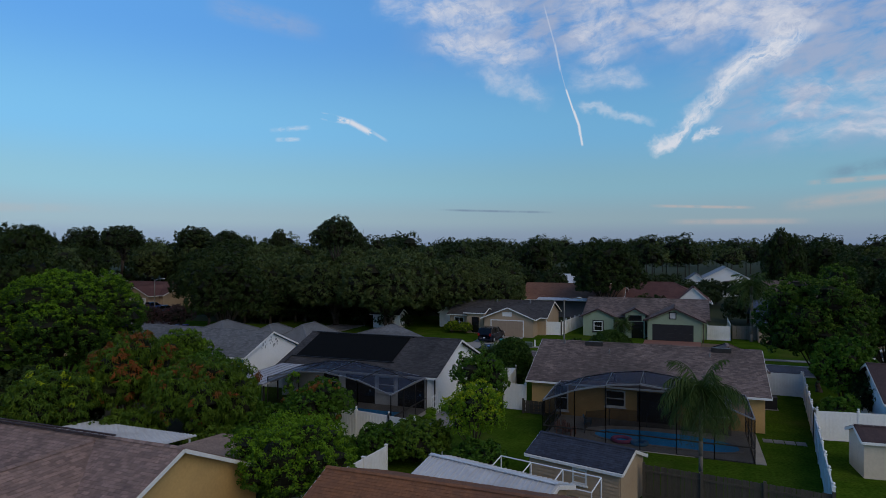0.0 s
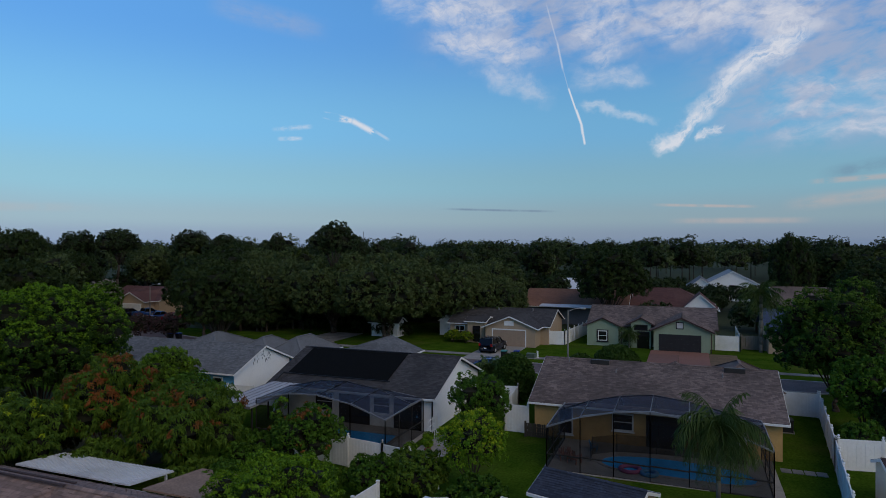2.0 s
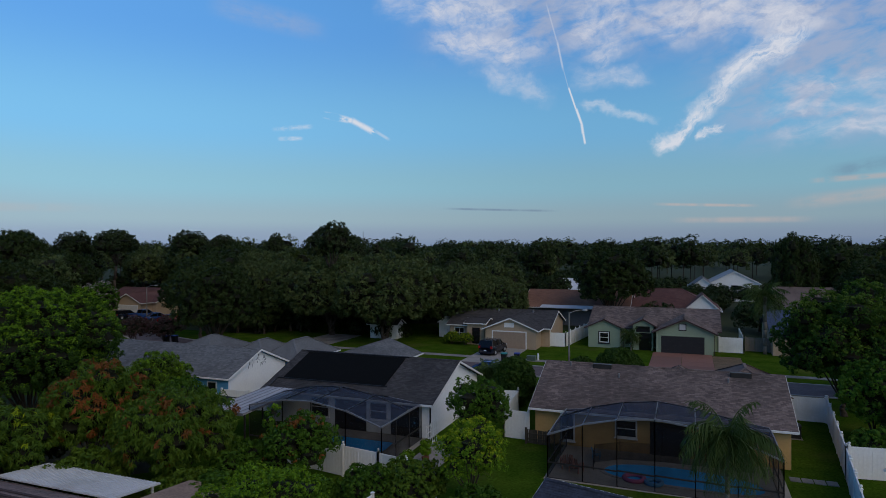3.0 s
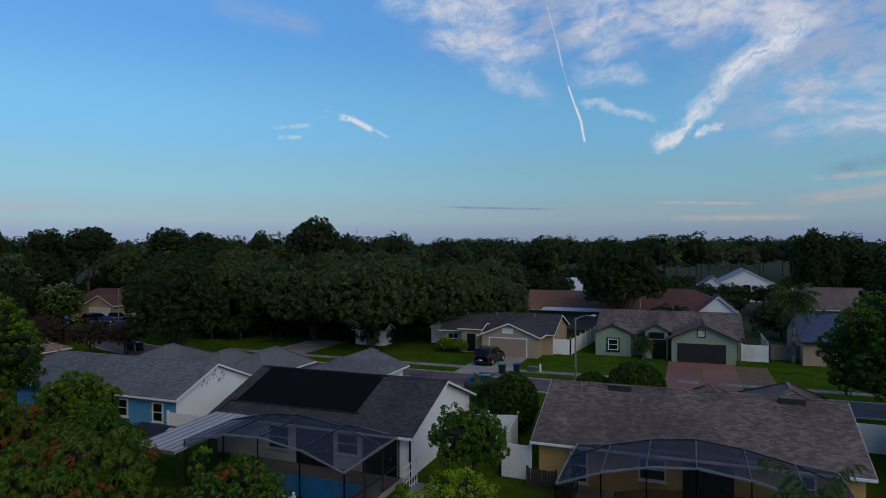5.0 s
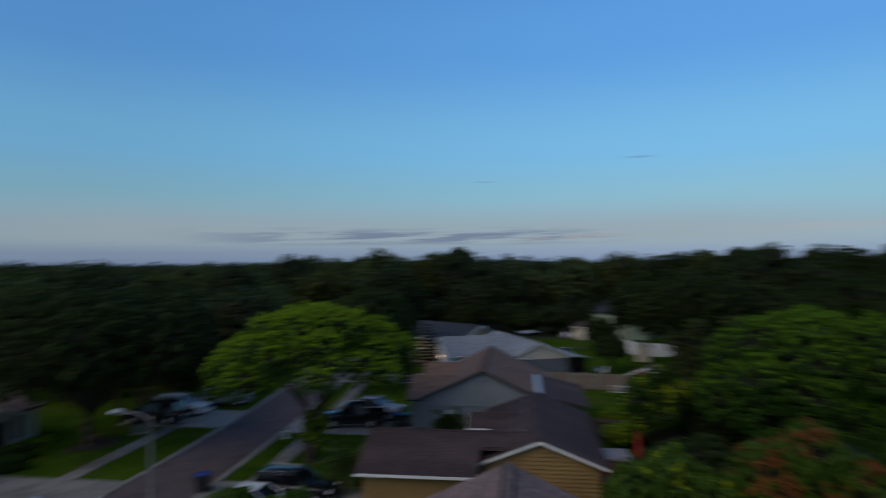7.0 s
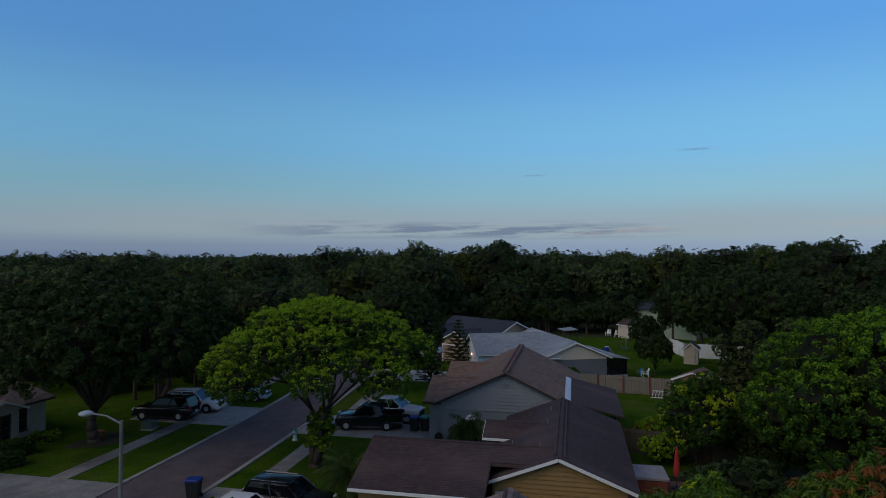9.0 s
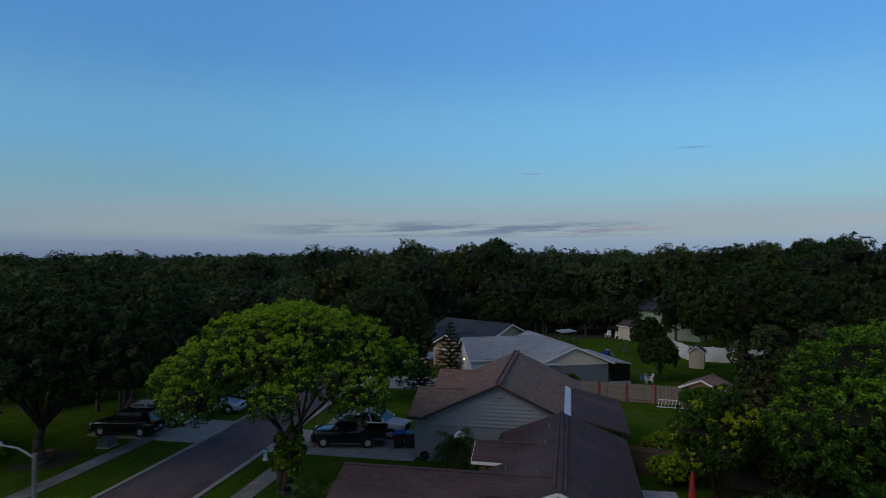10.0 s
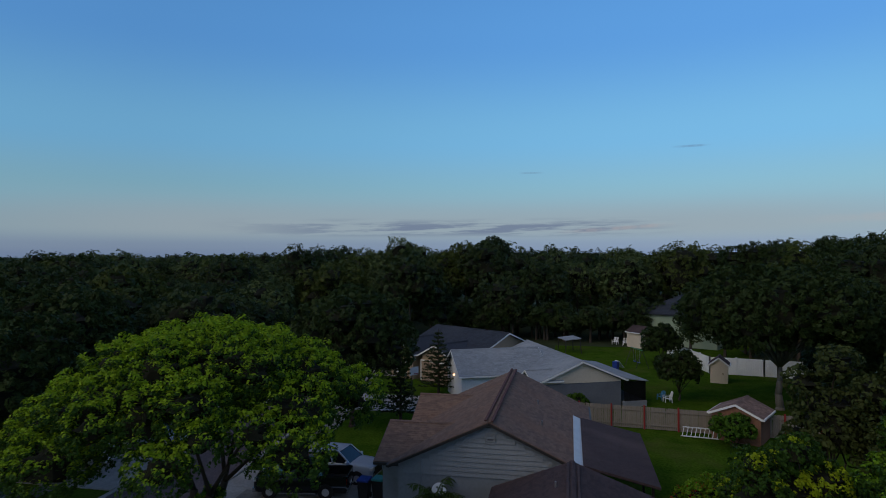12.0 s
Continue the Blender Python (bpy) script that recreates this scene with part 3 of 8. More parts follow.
def quads_mesh(name, V):
    """A mesh of loose quads from an array of shape (n, 4, 3)."""
    n = len(V)
    me = bpy.data.meshes.new(name)
    me.vertices.add(4 * n)
    me.vertices.foreach_set("co", np.ascontiguousarray(V, dtype=np.float32).ravel())
    me.loops.add(4 * n)
    me.loops.foreach_set("vertex_index", np.arange(4 * n, dtype=np.int32))
    me.polygons.add(n)
    me.polygons.foreach_set("loop_start", np.arange(0, 4 * n, 4, dtype=np.int32))
    me.update(calc_edges=True)
    return me


def leaf_quads(rng, centres, radii, per, size, flat=0.75, up=0.35, long=1.5, inner=0.35):
    """Leaf-shaped quads strewn through balls of foliage."""
    C, R = np.repeat(centres, per, 0), np.repeat(radii, per)
    n = len(C)
    d = rng.normal(size=(n, 3))
    d /= np.linalg.norm(d, axis=1)[:, None]
    rad = R * (inner + (1 - inner) * rng.random(n) ** 0.5)
    P = C + d * rad[:, None] * np.array([1, 1, flat])
    nor = d + rng.normal(size=(n, 3)) * 0.55 + np.array([0, 0, up])
    nor /= np.linalg.norm(nor, axis=1)[:, None]
    t = np.cross(nor, rng.normal(size=(n, 3)))
    t /= np.linalg.norm(t, axis=1)[:, None]
    b = np.cross(nor, t)
    s = size * (0.6 + 0.8 * rng.random(n))[:, None]
    lift = nor * s * 0.18
    return np.stack([P - t * s * long / 2, P + b * s * 0.42 + lift, P + t * s * long / 2 - lift, P - b * s * 0.42 + lift], 1)


def ball_quads(c, r, flat=0.8, n=8, m=6):
    a = np.linspace(-np.pi / 2, np.pi / 2, m + 1)
    b = np.linspace(0, 2 * np.pi, n + 1)
    k = 1 + 0.38 * np.sin(np.arange(n + 1)[None] % n * 5.3 + np.arange(m + 1)[:, None] * 3.7 + c[0] * 9 + c[1] * 5) * np.cos(a)[:, None]
    u, w = np.cos(a)[:, None] * k * r, np.sin(a)[:, None] * k * r * flat
    g = np.stack([c[0] + u * np.cos(b), c[1] + u * np.sin(b), c[2] + w + 0 * b], 2)
    return np.stack([g[:-1, :-1], g[:-1, 1:], g[1:, 1:], g[1:, :-1]], 2).reshape(-1, 4, 3)


def crown_shape(rng, h, cr, ch, lobes, style="round"):
    """Centres and sizes of the big lumps of a crown of radius cr and depth ch whose top is at h."""
    cz = h - ch / 2
    cs, rs = [], []
    for i in range(lobes):
        a = i * 2.399 + rng.random() * 0.7
        if style == "umbrella":
            q = math.sqrt((i + 0.4) / lobes)
            r = cr * 0.195 * (0.62 + 0.75 * rng.random()) * (1.06 - 0.25 * q)
            x, y = cr * 0.88 * q * math.cos(a), cr * 0.88 * q * math.sin(a)
            z = h - r * 0.9 - (ch * 0.72) * (q ** 2.4) * (0.85 + 0.3 * rng.random()) - 0.6 * rng.random()
            z -= 1.5 * max(0.0, -math.sin(a)) * q * q            # the street side hangs lower
        elif style == "tall":
            q = (i + 0.5) / lobes
            r = cr * (0.50 - 0.20 * q) * (0.8 + 0.4 * rng.random())
            w = cr * 0.62 * math.sin(math.pi * (0.22 + 0.72 * q)) * rng.random() ** 0.4
            x, y, z = w * math.cos(a), w * math.sin(a), h - ch + r * 0.6 + (ch - r * 1.4) * q
        else:
            t = -0.75 + 1.7 * ((i + 0.5) / lobes)
            t = min(max(t + 0.25 * (rng.random() - 0.5), -0.9), 0.95)
            w = math.sqrt(1 - t * t) * (0.62 + 0.3 * rng.random())
            r = cr * (0.24 + 0.24 * rng.random())
            x, y = (cr - r * 0.7) * w * math.cos(a) * 1.1, (cr - r * 0.7) * w * math.sin(a) * 1.1
            z = cz + (ch / 2 - r * 0.55) * t
        cs.append((x, y, z))
        rs.append(r)
    return np.array(cs), np.array(rs)


def big_lobes(rng, h, cr, ch, lobes):
    """Overlapping lumps that fill a domed crown of radius cr and depth ch whose top is at h."""
    cz = h - ch / 2
    cs, rs = [(0.0, 0.0, cz)], [min(cr, ch / 2) * 0.72]
    for i in range(lobes):
        t = 1 - 2 * (i + 0.5) / lobes
        t = t * 0.92 + 0.06
        if t < -0.55:
            t = -0.55 + 0.3 * rng.random()
        w, a = math.sqrt(max(0.0, 1 - t * t)), i * 2.39996 + rng.uniform(-0.35, 0.35)
        r = cr * rng.uniform(0.30, 0.46) * (8.0 / max(8, lobes)) ** 0.22
        rz = min(r, ch * 0.34)
        k = rng.uniform(0.84, 1.06)
        cs.append(((cr - r) * w * math.cos(a) * k, (cr - r) * w * math.sin(a) * k, cz + (ch / 2 - rz) * t * k))
        rs.append(r)
    cs = np.array(cs)
    cs[:, 2] += h - np.max(cs[:, 2] + np.array(rs) * 0.92)      # the highest lump reaches the top
    return cs, np.array(rs)


def tufts(rng, C, A, R, per, size, long=1.5, droop=0.0, up=0.12, ruffle=0.36):
    """Leaves set round tufts: centres C, axes A and radii R; each tuft is a small dome of leaves."""
    n = len(C) * per
    C, A, R = np.repeat(C, per, 0), np.repeat(A, per, 0), np.repeat(R, per)
    d = A * 0.7 + rng.normal(size=(n, 3)) * 0.66
    d /= np.linalg.norm(d, axis=1)[:, None] + 1e-9
    P = C + d * (R * (0.45 + 0.60 * rng.random(n) ** 0.7))[:, None]
    nor = d * 0.75 + rng.normal(size=(n, 3)) * ruffle + np.array([0, 0, up])
    nor /= np.linalg.norm(nor, axis=1)[:, None] + 1e-9
    t = np.cross(nor, rng.normal(size=(n, 3)))
    if droop:
        t = t / (np.linalg.norm(t, axis=1)[:, None] + 1e-9) * 0.5 + d * 0.8 + np.array([0, 0, -droop])
        t -= nor * np.sum(t * nor, 1)[:, None]
    t /= np.linalg.norm(t, axis=1)[:, None] + 1e-9
    b = np.cross(nor, t)
    s = size * (0.65 + 0.7 * rng.random(n))[:, None]
    wide = s * (0.42 if long < 2 else 0.30)
    lift = nor * s * 0.16
    return np.stack([P - t * s * long / 2, P + b * wide + lift, P + t * s * long / 2 - lift - np.array([0, 0, 1.0]) * s * droop * 0.3, P - b * wide + lift], 1), d


def crown_mesh(rng, cs, rs, leaf_size, tuft=0.5, per=26, long=1.5, up=0.12, droop=0.0, cover=1.0, gaps=0.10, core=0.66, lower=-0.75, ruffle=0.36, fill=0.66, rough=8):
    """Lumps covered with tufts of leaves on the outside of their union. Also tells how much each leaf is an outer tip
    that faces up.
    """
    cc, aa = [], []
    for k, (c, r) in enumerate(zip(cs, rs)):
        n = max(6, int(cover * 4 * math.pi * r * r / (tuft * tuft * 1.15)))
        i = np.arange(n) + 0.5
        z = 1 - 2 * i / n
        a = i * 2.39996 + k
        w = np.sqrt(1 - z * z)
        d = np.stack([w * np.cos(a), w * np.sin(a), z], 1) + rng.normal(size=(n, 3)) * 0.10
        d /= np.linalg.norm(d, axis=1)[:, None]
        p = np.array(c) + d * (r * (0.74 + 0.34 * rng.random(n)))[:, None] * np.array([1, 1, 0.92])
        keep = (d[:, 2] > lower) & (rng.random(n) > gaps)
        for q, (c2, r2) in enumerate(zip(cs, rs)):
            if q != k:
                keep &= np.linalg.norm(p - np.array(c2), axis=1) > r2 * 0.80
        cc.append(p[keep])
        aa.append(d[keep])
    cc, aa = np.concatenate(cc), np.concatenate(aa)
    ax = aa * 0.85 + np.array([0, 0, 0.28])
    ax /= np.linalg.norm(ax, axis=1)[:, None]
    R = tuft * fill * (0.7 + 0.5 * rng.random(len(cc)))
    Q, d = tufts(rng, cc, ax, R, per, leaf_size, long, droop, up, ruffle)
    # dark balls under the leaves stand in for shade inside the crown
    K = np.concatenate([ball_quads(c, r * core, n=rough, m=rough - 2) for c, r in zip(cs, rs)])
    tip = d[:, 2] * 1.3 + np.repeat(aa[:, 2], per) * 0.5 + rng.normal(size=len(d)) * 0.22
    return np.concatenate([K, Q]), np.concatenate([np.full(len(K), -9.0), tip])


def limbs(rng, mb, h, cs, trunk_r, fork, stems=1, spread=0.0, lean=(0, 0)):
    """A tapered trunk that forks into limbs which reach the lumps of the crown."""
    tops = []
    for s in range(stems):
        a = s * 2.4 + 0.5
        p, r = Vector((math.cos(a) * spread * 0.25, math.sin(a) * spread * 0.25, -0.1)), trunk_r
        q = Vector((lean[0] + math.cos(a) * spread, lean[1] + math.sin(a) * spread, fork))
        mb.tube(p, p + Vector((0, 0, 0.35)), r * 1.35, r, 8)
        p = p + Vector((0, 0, 0.3))
        for k in range(3):
            m = p.lerp(q, (k + 1) / 3) + Vector((rng.normal(), rng.normal(), 0)) * r * 0.35
            a0 = p.lerp(q, 0) if k == 0 else last
            mb.tube(a0, m, r * (1 - 0.13 * k), r * (1 - 0.13 * (k + 1)), 8)
            last = m
        tops.append((last, r * 0.6))
    groups = {}
    for c in cs:                                                 # wide crowns: main limbs first, then branches
        key = int((math.atan2(c[1], c[0]) + math.pi) / (2 * math.pi) * 9) if len(cs) > 40 else len(groups)
        groups.setdefault(key, []).append(Vector(c))
    for i, key in enumerate(sorted(groups)):
        pts = groups[key]
        t, r = min(tops, key=lambda q: (q[0] - pts[0]).length) if len(cs) > 40 else tops[i % stems]
        c = pts[0] if len(pts) == 1 else sum(pts, Vector()) / len(pts) - Vector((0, 0, 0.9))
        mid = t.lerp(c, 0.5) + Vector((rng.normal() * 0.3, rng.normal() * 0.3, 0.45 + 0.3 * rng.random()))
        mb.tube(t, mid, r * 0.62, r * 0.40, 6)
        mb.tube(mid, c, r * 0.40, r * 0.16, 5)
        if len(pts) > 1:
            for q in pts:
                k = mid.lerp(c, rng.uniform(0.2, 1.0))
                m2 = k.lerp(q, 0.5) + Vector((rng.normal() * 0.2, rng.normal() * 0.2, 0.15))
                mb.tube(k, m2, r * 0.16, r * 0.10, 4, cap=False)
                mb.tube(m2, q, r * 0.10, r * 0.05, 4, cap=False)


def tree(name, label, x, y, h, cr, ch=None, lmat=None, bark=None, lobes=10, style="round", leaf_size=0.3, seed=1, trunk_r=None, fork=None, stems=1, spread=0.0, tuft=0.5, per=26,
         core=0.66, category="tree", group="", rz=0.0, long=1.5, up=0.12, second=None, share=0.2, lean=(0, 0), patchy=False, droop=0.0, gaps=0.10, cover=1.0, lower=-0.75):
    rng = np.random.default_rng(seed)
    ch = ch or h * 0.72
    root = thing(name, label, category, (x, y, 0), rz, group)
    cs, rs = crown_shape(rng, h, cr, ch, lobes, style) if style != "round" else big_lobes(rng, h, cr, ch, lobes)
    tb = MB()
    limbs(rng, tb, h, cs, trunk_r or max(0.10, h * 0.022), fork or max(0.4, (h - ch) * 0.9), stems, spread, lean)
    part("trunk", tb, bark or M_BARK, root, smooth=True)
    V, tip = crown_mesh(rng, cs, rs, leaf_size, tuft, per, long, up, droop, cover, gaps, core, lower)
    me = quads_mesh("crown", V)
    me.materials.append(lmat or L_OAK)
    me.materials.append(M_CORE_SHADE)
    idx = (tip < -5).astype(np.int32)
    if second:                                                   # tips of another colour: new growth, and top light put into the up-facing leaves
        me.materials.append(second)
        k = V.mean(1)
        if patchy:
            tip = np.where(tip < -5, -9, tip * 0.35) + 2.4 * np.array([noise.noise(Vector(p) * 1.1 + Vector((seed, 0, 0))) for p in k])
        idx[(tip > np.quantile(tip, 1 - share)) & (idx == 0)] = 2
    me.polygons.foreach_set("material_index", idx)
    part("crown", me, None, root)
    return root


def place(root, x, y, rz=0.0, s=1.0, sz=None, label=""):
    """A copy of a tree at another place, turned and scaled."""
    c = copy_thing(root, pose(x, y, 0, 0, 0, rz))
    c.scale = (s, s, sz or s)
    return tagged(c, label)


def shrub(name, label, x, y, h, r, lmat, seed=1, leaf_size=0.12, per=22, lobes=6, category="shrub", second=None, share=0.2, group="", tuft=0.32, droop=0.0, long=1.7):
    rng = np.random.default_rng(seed)
    root = thing(name, label, category, (x, y, 0), 0, group)
    cs, rs = big_lobes(rng, h, r, h * 0.98, lobes)
    tb = MB()
    for i in range(4):
        tb.tube((0.1 * math.cos(i * 1.6), 0.1 * math.sin(i * 1.6), -0.05), (0.45 * r * math.cos(i * 1.6), 0.45 * r * math.sin(i * 1.6), h * 0.5), 0.04, 0.02, 5)
    part("stem", tb, M_BARK, root)
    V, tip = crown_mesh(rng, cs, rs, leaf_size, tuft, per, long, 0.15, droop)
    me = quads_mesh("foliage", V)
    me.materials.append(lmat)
    me.materials.append(M_CORE_SHADE)
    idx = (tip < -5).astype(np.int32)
    if second:
        me.materials.append(second)
        idx[(rng.random(len(V)) < share) & (idx == 0)] = 2
    me.polygons.foreach_set("material_index", idx)
    part("foliage", me, None, root)
    return root


def clipped(label, x, y, h, r, seed):
    """A bush clipped to an egg shape: a skin of small leaves over a dense body."""
    rng = np.random.default_rng(seed)
    root = thing("clipped_bush", label, "bush", (x, y, 0))
    part("stem", MB().tube((0, 0, -0.05), (0, 0, h * 0.4), 0.07, 0.05, 6), M_BARK, root)
    n = int(2600 * r * h / 6)
    d = rng.normal(size=(n, 3))
    d /= np.linalg.norm(d, axis=1)[:, None]
    lump = np.array([noise.noise(Vector(p) * 2.3 + Vector((seed, 0, 0))) for p in d])
    C = d * (0.95 + 0.07 * lump + 0.03 * rng.normal(size=n))[:, None] * np.array([r, r, h / 2]) + np.array([0, 0, h / 2])
    V = leaf_quads(rng, C, np.full(n, 0.07), 3, 0.13, inner=0.2)
    me = quads_mesh("foliage", np.concatenate([ball_quads((0, 0, h / 2), r * 0.8, h / 2 / r, 12, 8), V]))
    me.materials.append(L_HEDGE)
    part("foliage", me, None, root)
    return root


def palm(label, x, y, h, fl, fronds=16, seed=1, droop=1.0, trunk_r=0.14, lmat=None, bark=None, group="", leaflet=0.45, n=26, leaf_w=0.028):
    rng = np.random.default_rng(seed)
    root = thing("palm_tree", label, "palm tree", (x, y, 0), 0, group)
    tb = MB()
    segs = 7
    for k in range(segs):
        z0, z1 = (h - 0.3) * k / segs, (h - 0.3) * (k + 1) / segs
        tb.tube((0, 0, z0 - 0.05), (0, 0, z1), trunk_r * (1.25 if k == 0 else 1.04), trunk_r * (0.95 if k < segs - 1 else 1.3), 9)
    part("trunk", tb, bark or M_BARK_PALE, root, smooth=True)
    st, V = MB(), []
    for i in range(fronds):
        a = i * 2.399 + rng.random() * 0.4
        rise = 1.25 - 1.9 * (i / fronds) + rng.uniform(-0.15, 0.15)
        p = Vector((0, 0, h - 0.25))
        d = Vector((math.cos(a) * math.cos(rise), math.sin(a) * math.cos(rise), math.sin(rise)))
        step = fl * (0.85 + 0.3 * rng.random()) / n
        side = Vector((-math.sin(a), math.cos(a), 0))
        for k in range(n):
            q = p + d * step
            if k % 4 == 0:
                st.beam(p, p + d * step * 4.1, 0.05 * (1.05 - k / n))
            if k > 2:
                ll = leaflet * math.sin(math.pi * (0.12 + 0.83 * k / n)) * (0.8 + 0.4 * rng.random())
                for s in (-1, 1):
                    tip = q + side * s * ll * rng.uniform(0.35, 0.85) + d * ll * rng.uniform(0.2, 0.6) + Vector((rng.normal() * 0.08, rng.normal() * 0.08, -ll * rng.uniform(0.25, 0.75) * droop))
                    w = d * leaf_w + Vector((0, 0, leaf_w * 0.4))
                    mid = q.lerp(tip, 0.5) + Vector((0, 0, 0.06 * ll))
                    V.append([q, mid + w, tip, mid - w])
            d = (d + Vector((0, 0, -0.052 * droop * (26 / n)))).normalized()
            p = q
    part("stalk_crown", st, lmat or L_PALM, root)
    part("fronds", quads_mesh("fronds", np.array([[tuple(v) for v in f] for f in V])), lmat or L_PALM, root)
    return root


def conifer(label, x, y, h, r, seed=1, group=""):
    """A norfolk pine: whorls of level branches in a narrow cone."""
    rng = np.random.default_rng(seed)
    root = thing("norfolk_pine", label, "tree", (x, y, 0), 0, group)
    tb, V = MB(), []
    tb.tube((0, 0, -0.1), (0, 0, h), 0.14, 0.02, 7)
    tiers = int(h / 0.42)
    for k in range(tiers):
        q = k / tiers
        z, ln = 0.7 + (h - 0.8) * q, r * (1 - q) ** 0.85 + 0.12
        for i in range(6):
            a = i * math.pi / 3 + k * 0.5 + rng.random() * 0.2
            e = Vector((math.cos(a) * ln, math.sin(a) * ln, z + 0.10 * ln))
            tb.tube((0, 0, z), e, 0.03, 0.012, 4, cap=False)
            m = max(4, int(ln / 0.10))
            c = np.array([Vector((0, 0, z)).lerp(e, (j + 1) / m) for j in range(m)])
            V.append(leaf_quads(rng, c, np.full(m, 0.10), 5, 0.13, long=1.9))
    part("trunk", tb, M_BARK, root)
    part("needles", quads_mesh("needles", np.concatenate(V)), L_PINE, root)
    return root


# ---- ground, roads, pavements ----
def clear(x, y, m=0.0):
    """True where houses, streets and lawns leave room for woods."""
    for x0, x1, y0, y1 in ((-62, 34, 40, 100), (-32, 40, 98, 186), (-50, 40, -40, 66), (-66, -50, -30, 38), (-98, -60, -11, 34), (-112, -80, 76, 106), (-86, -56, 44, 80), (-118, -96, 14, 42), (-112, -84, -14, 12), (-132, -112, 33, 50)):
        if x0 - m < x < x1 + m and y0 - m < y < y1 + m:
            return False
    return True


gb = MB()
XS, YS = [-150 + 5 * i for i in range(43)], [-60 + 5 * i for i in range(55)]
gb.v = [(x, y, 0) for y in YS for x in XS]
nx = len(XS)
gb.f = [(j * nx + i, j * nx + i + 1, (j + 1) * nx + i + 1, (j + 1) * nx + i) for j in range(len(YS) - 1) for i in range(nx - 1)]
edge_ids = [i for i in range(nx)] + [j * nx + nx - 1 for j in range(1, len(YS))] + [(len(YS) - 1) * nx + i for i in range(nx - 2, -1, -1)] + [j * nx for j in range(len(YS) - 2, 0, -1)]
loop = [gb.v[i] for i in edge_ids]
prev = edge_ids
for k in (1.6, 4.0, 12.0, 45.0):                                 # outer rings reach the horizon
    o = len(gb.v)
    gb.v += [(-45 + (x + 45) * k, 75 + (y - 75) * k, 0) for x, y, z in loop]
    gb.f += [(prev[i], o + i, o + (i + 1) % len(loop), prev[(i + 1) % len(loop)]) for i in range(len(loop))]
    prev = list(range(o, o + len(loop)))
gm = gb.mesh("ground")
gm.materials.append(M_GRASS)
gm.materials.append(M_WOODFLOOR)
for p in gm.polygons:
    c = p.center
    lawn = -98 < c.x < -60 and c.y < 46
    p.material_index = 1 if not lawn and (clear(c.x, c.y, -1) or c.y > 101 or c.x < -121 or (c.x < -60 and 46 < c.y < 60)) else 0
part("ground", gm, None, None, "green mown lawns running between the houses to dark woods", "lawn", "structure")


def ribbon(pts, left, right, z, th=0.15):
    """A strip that follows a line of (x, y); left and right are offsets from it."""
    mb = MB()
    P = [Vector((*p, 0)) for p in pts]
    rows = []
    for i, p in enumerate(P):
        d = (P[min(i + 1, len(P) - 1)] - P[max(i - 1, 0)]).normalized()
        s = Vector((-d.y, d.x, 0))
        rows.append((p + s * left, p + s * right))
    vs = [(q.x, q.y, zz) for zz in (z, z - th) for row in rows for q in row]
    k = 2 * len(rows)
    fs = []
    for i in range(len(rows) - 1):
        a = 2 * i
        fs += [(a, a + 1, a + 3, a + 2), (k + a + 2, k + a + 3, k + a + 1, k + a), (a, a + 2, k + a + 2, k + a), (a + 3, a + 1, k + a + 1, k + a + 3)]
    fs += [(1, 0, k, k + 1), (k - 2, k - 1, 2 * k - 1, 2 * k - 2)]
    return mb.add(vs, fs)


def arc(pts, n=6):
    """Rounds a line by sampling a smooth curve through its points."""
    P = [Vector((*p, 0)) for p in pts]
    out = []
    for i in range(len(P) - 1):
        a, b, c, d = P[max(i - 1, 0)], P[i], P[i + 1], P[min(i + 2, len(P) - 1)]
        for k in range(n):
            t = k / n
            q = 0.5 * ((2 * b) + (c - a) * t + (2 * a - 5 * b + 4 * c - d) * t * t + (3 * b - a - 3 * c + d) * t ** 3)
            out.append((q.x, q.y))
    return out + [pts[-1]]


SOUTH = arc([(20, -4.4), (-34, -4.8), (-50, -5.1), (-62, -5.7), (-76, -7.2), (-92, -11.5), (-115, -22)])
NORTH = arc([(70, 67.5), (10, 66.9), (-30, 66.8), (-55, 67.5), (-72, 71), (-86, 81), (-97, 96), (-104, 120)])
for nm, line, lab in (("road_south", SOUTH, "dark purplish asphalt street with worn patches"), ("road_north", NORTH, "grey asphalt residential street")):
    part(nm, ribbon(line, 2.55, -2.55, 0.03), M_ASPHALT, None, lab, "road", "structure")
    side_name = "kerb_" + nm[5:]
    part(side_name, ribbon(line, 2.85, 2.55, 0.09), M_CONC, None, "weathered concrete gutter kerb along the street", "kerb", "structure")
    part(side_name, ribbon(line, -2.55, -2.85, 0.09), M_CONC, None, "weathered concrete gutter kerb along the street", "kerb", "structure")


def flat(name, x0, x1, y0, y1, z, material, label, category):
    """A paved area of slabs with open joints."""
    mb = MB()
    nx, ny = max(1, round((x1 - x0) / 3.0)), max(1, round((y1 - y0) / 3.0))
    for i in range(nx):
        for j in range(ny):
            mb.box(x0 + (x1 - x0) * i / nx + 0.012, x0 + (x1 - x0) * (i + 1) / nx - 0.012, y0 + (y1 - y0) * j / ny + 0.012, y0 + (y1 - y0) * (j + 1) / ny - 0.012, z - 0.12, z)
    return part(name, mb, material, None, label, category, "structure")


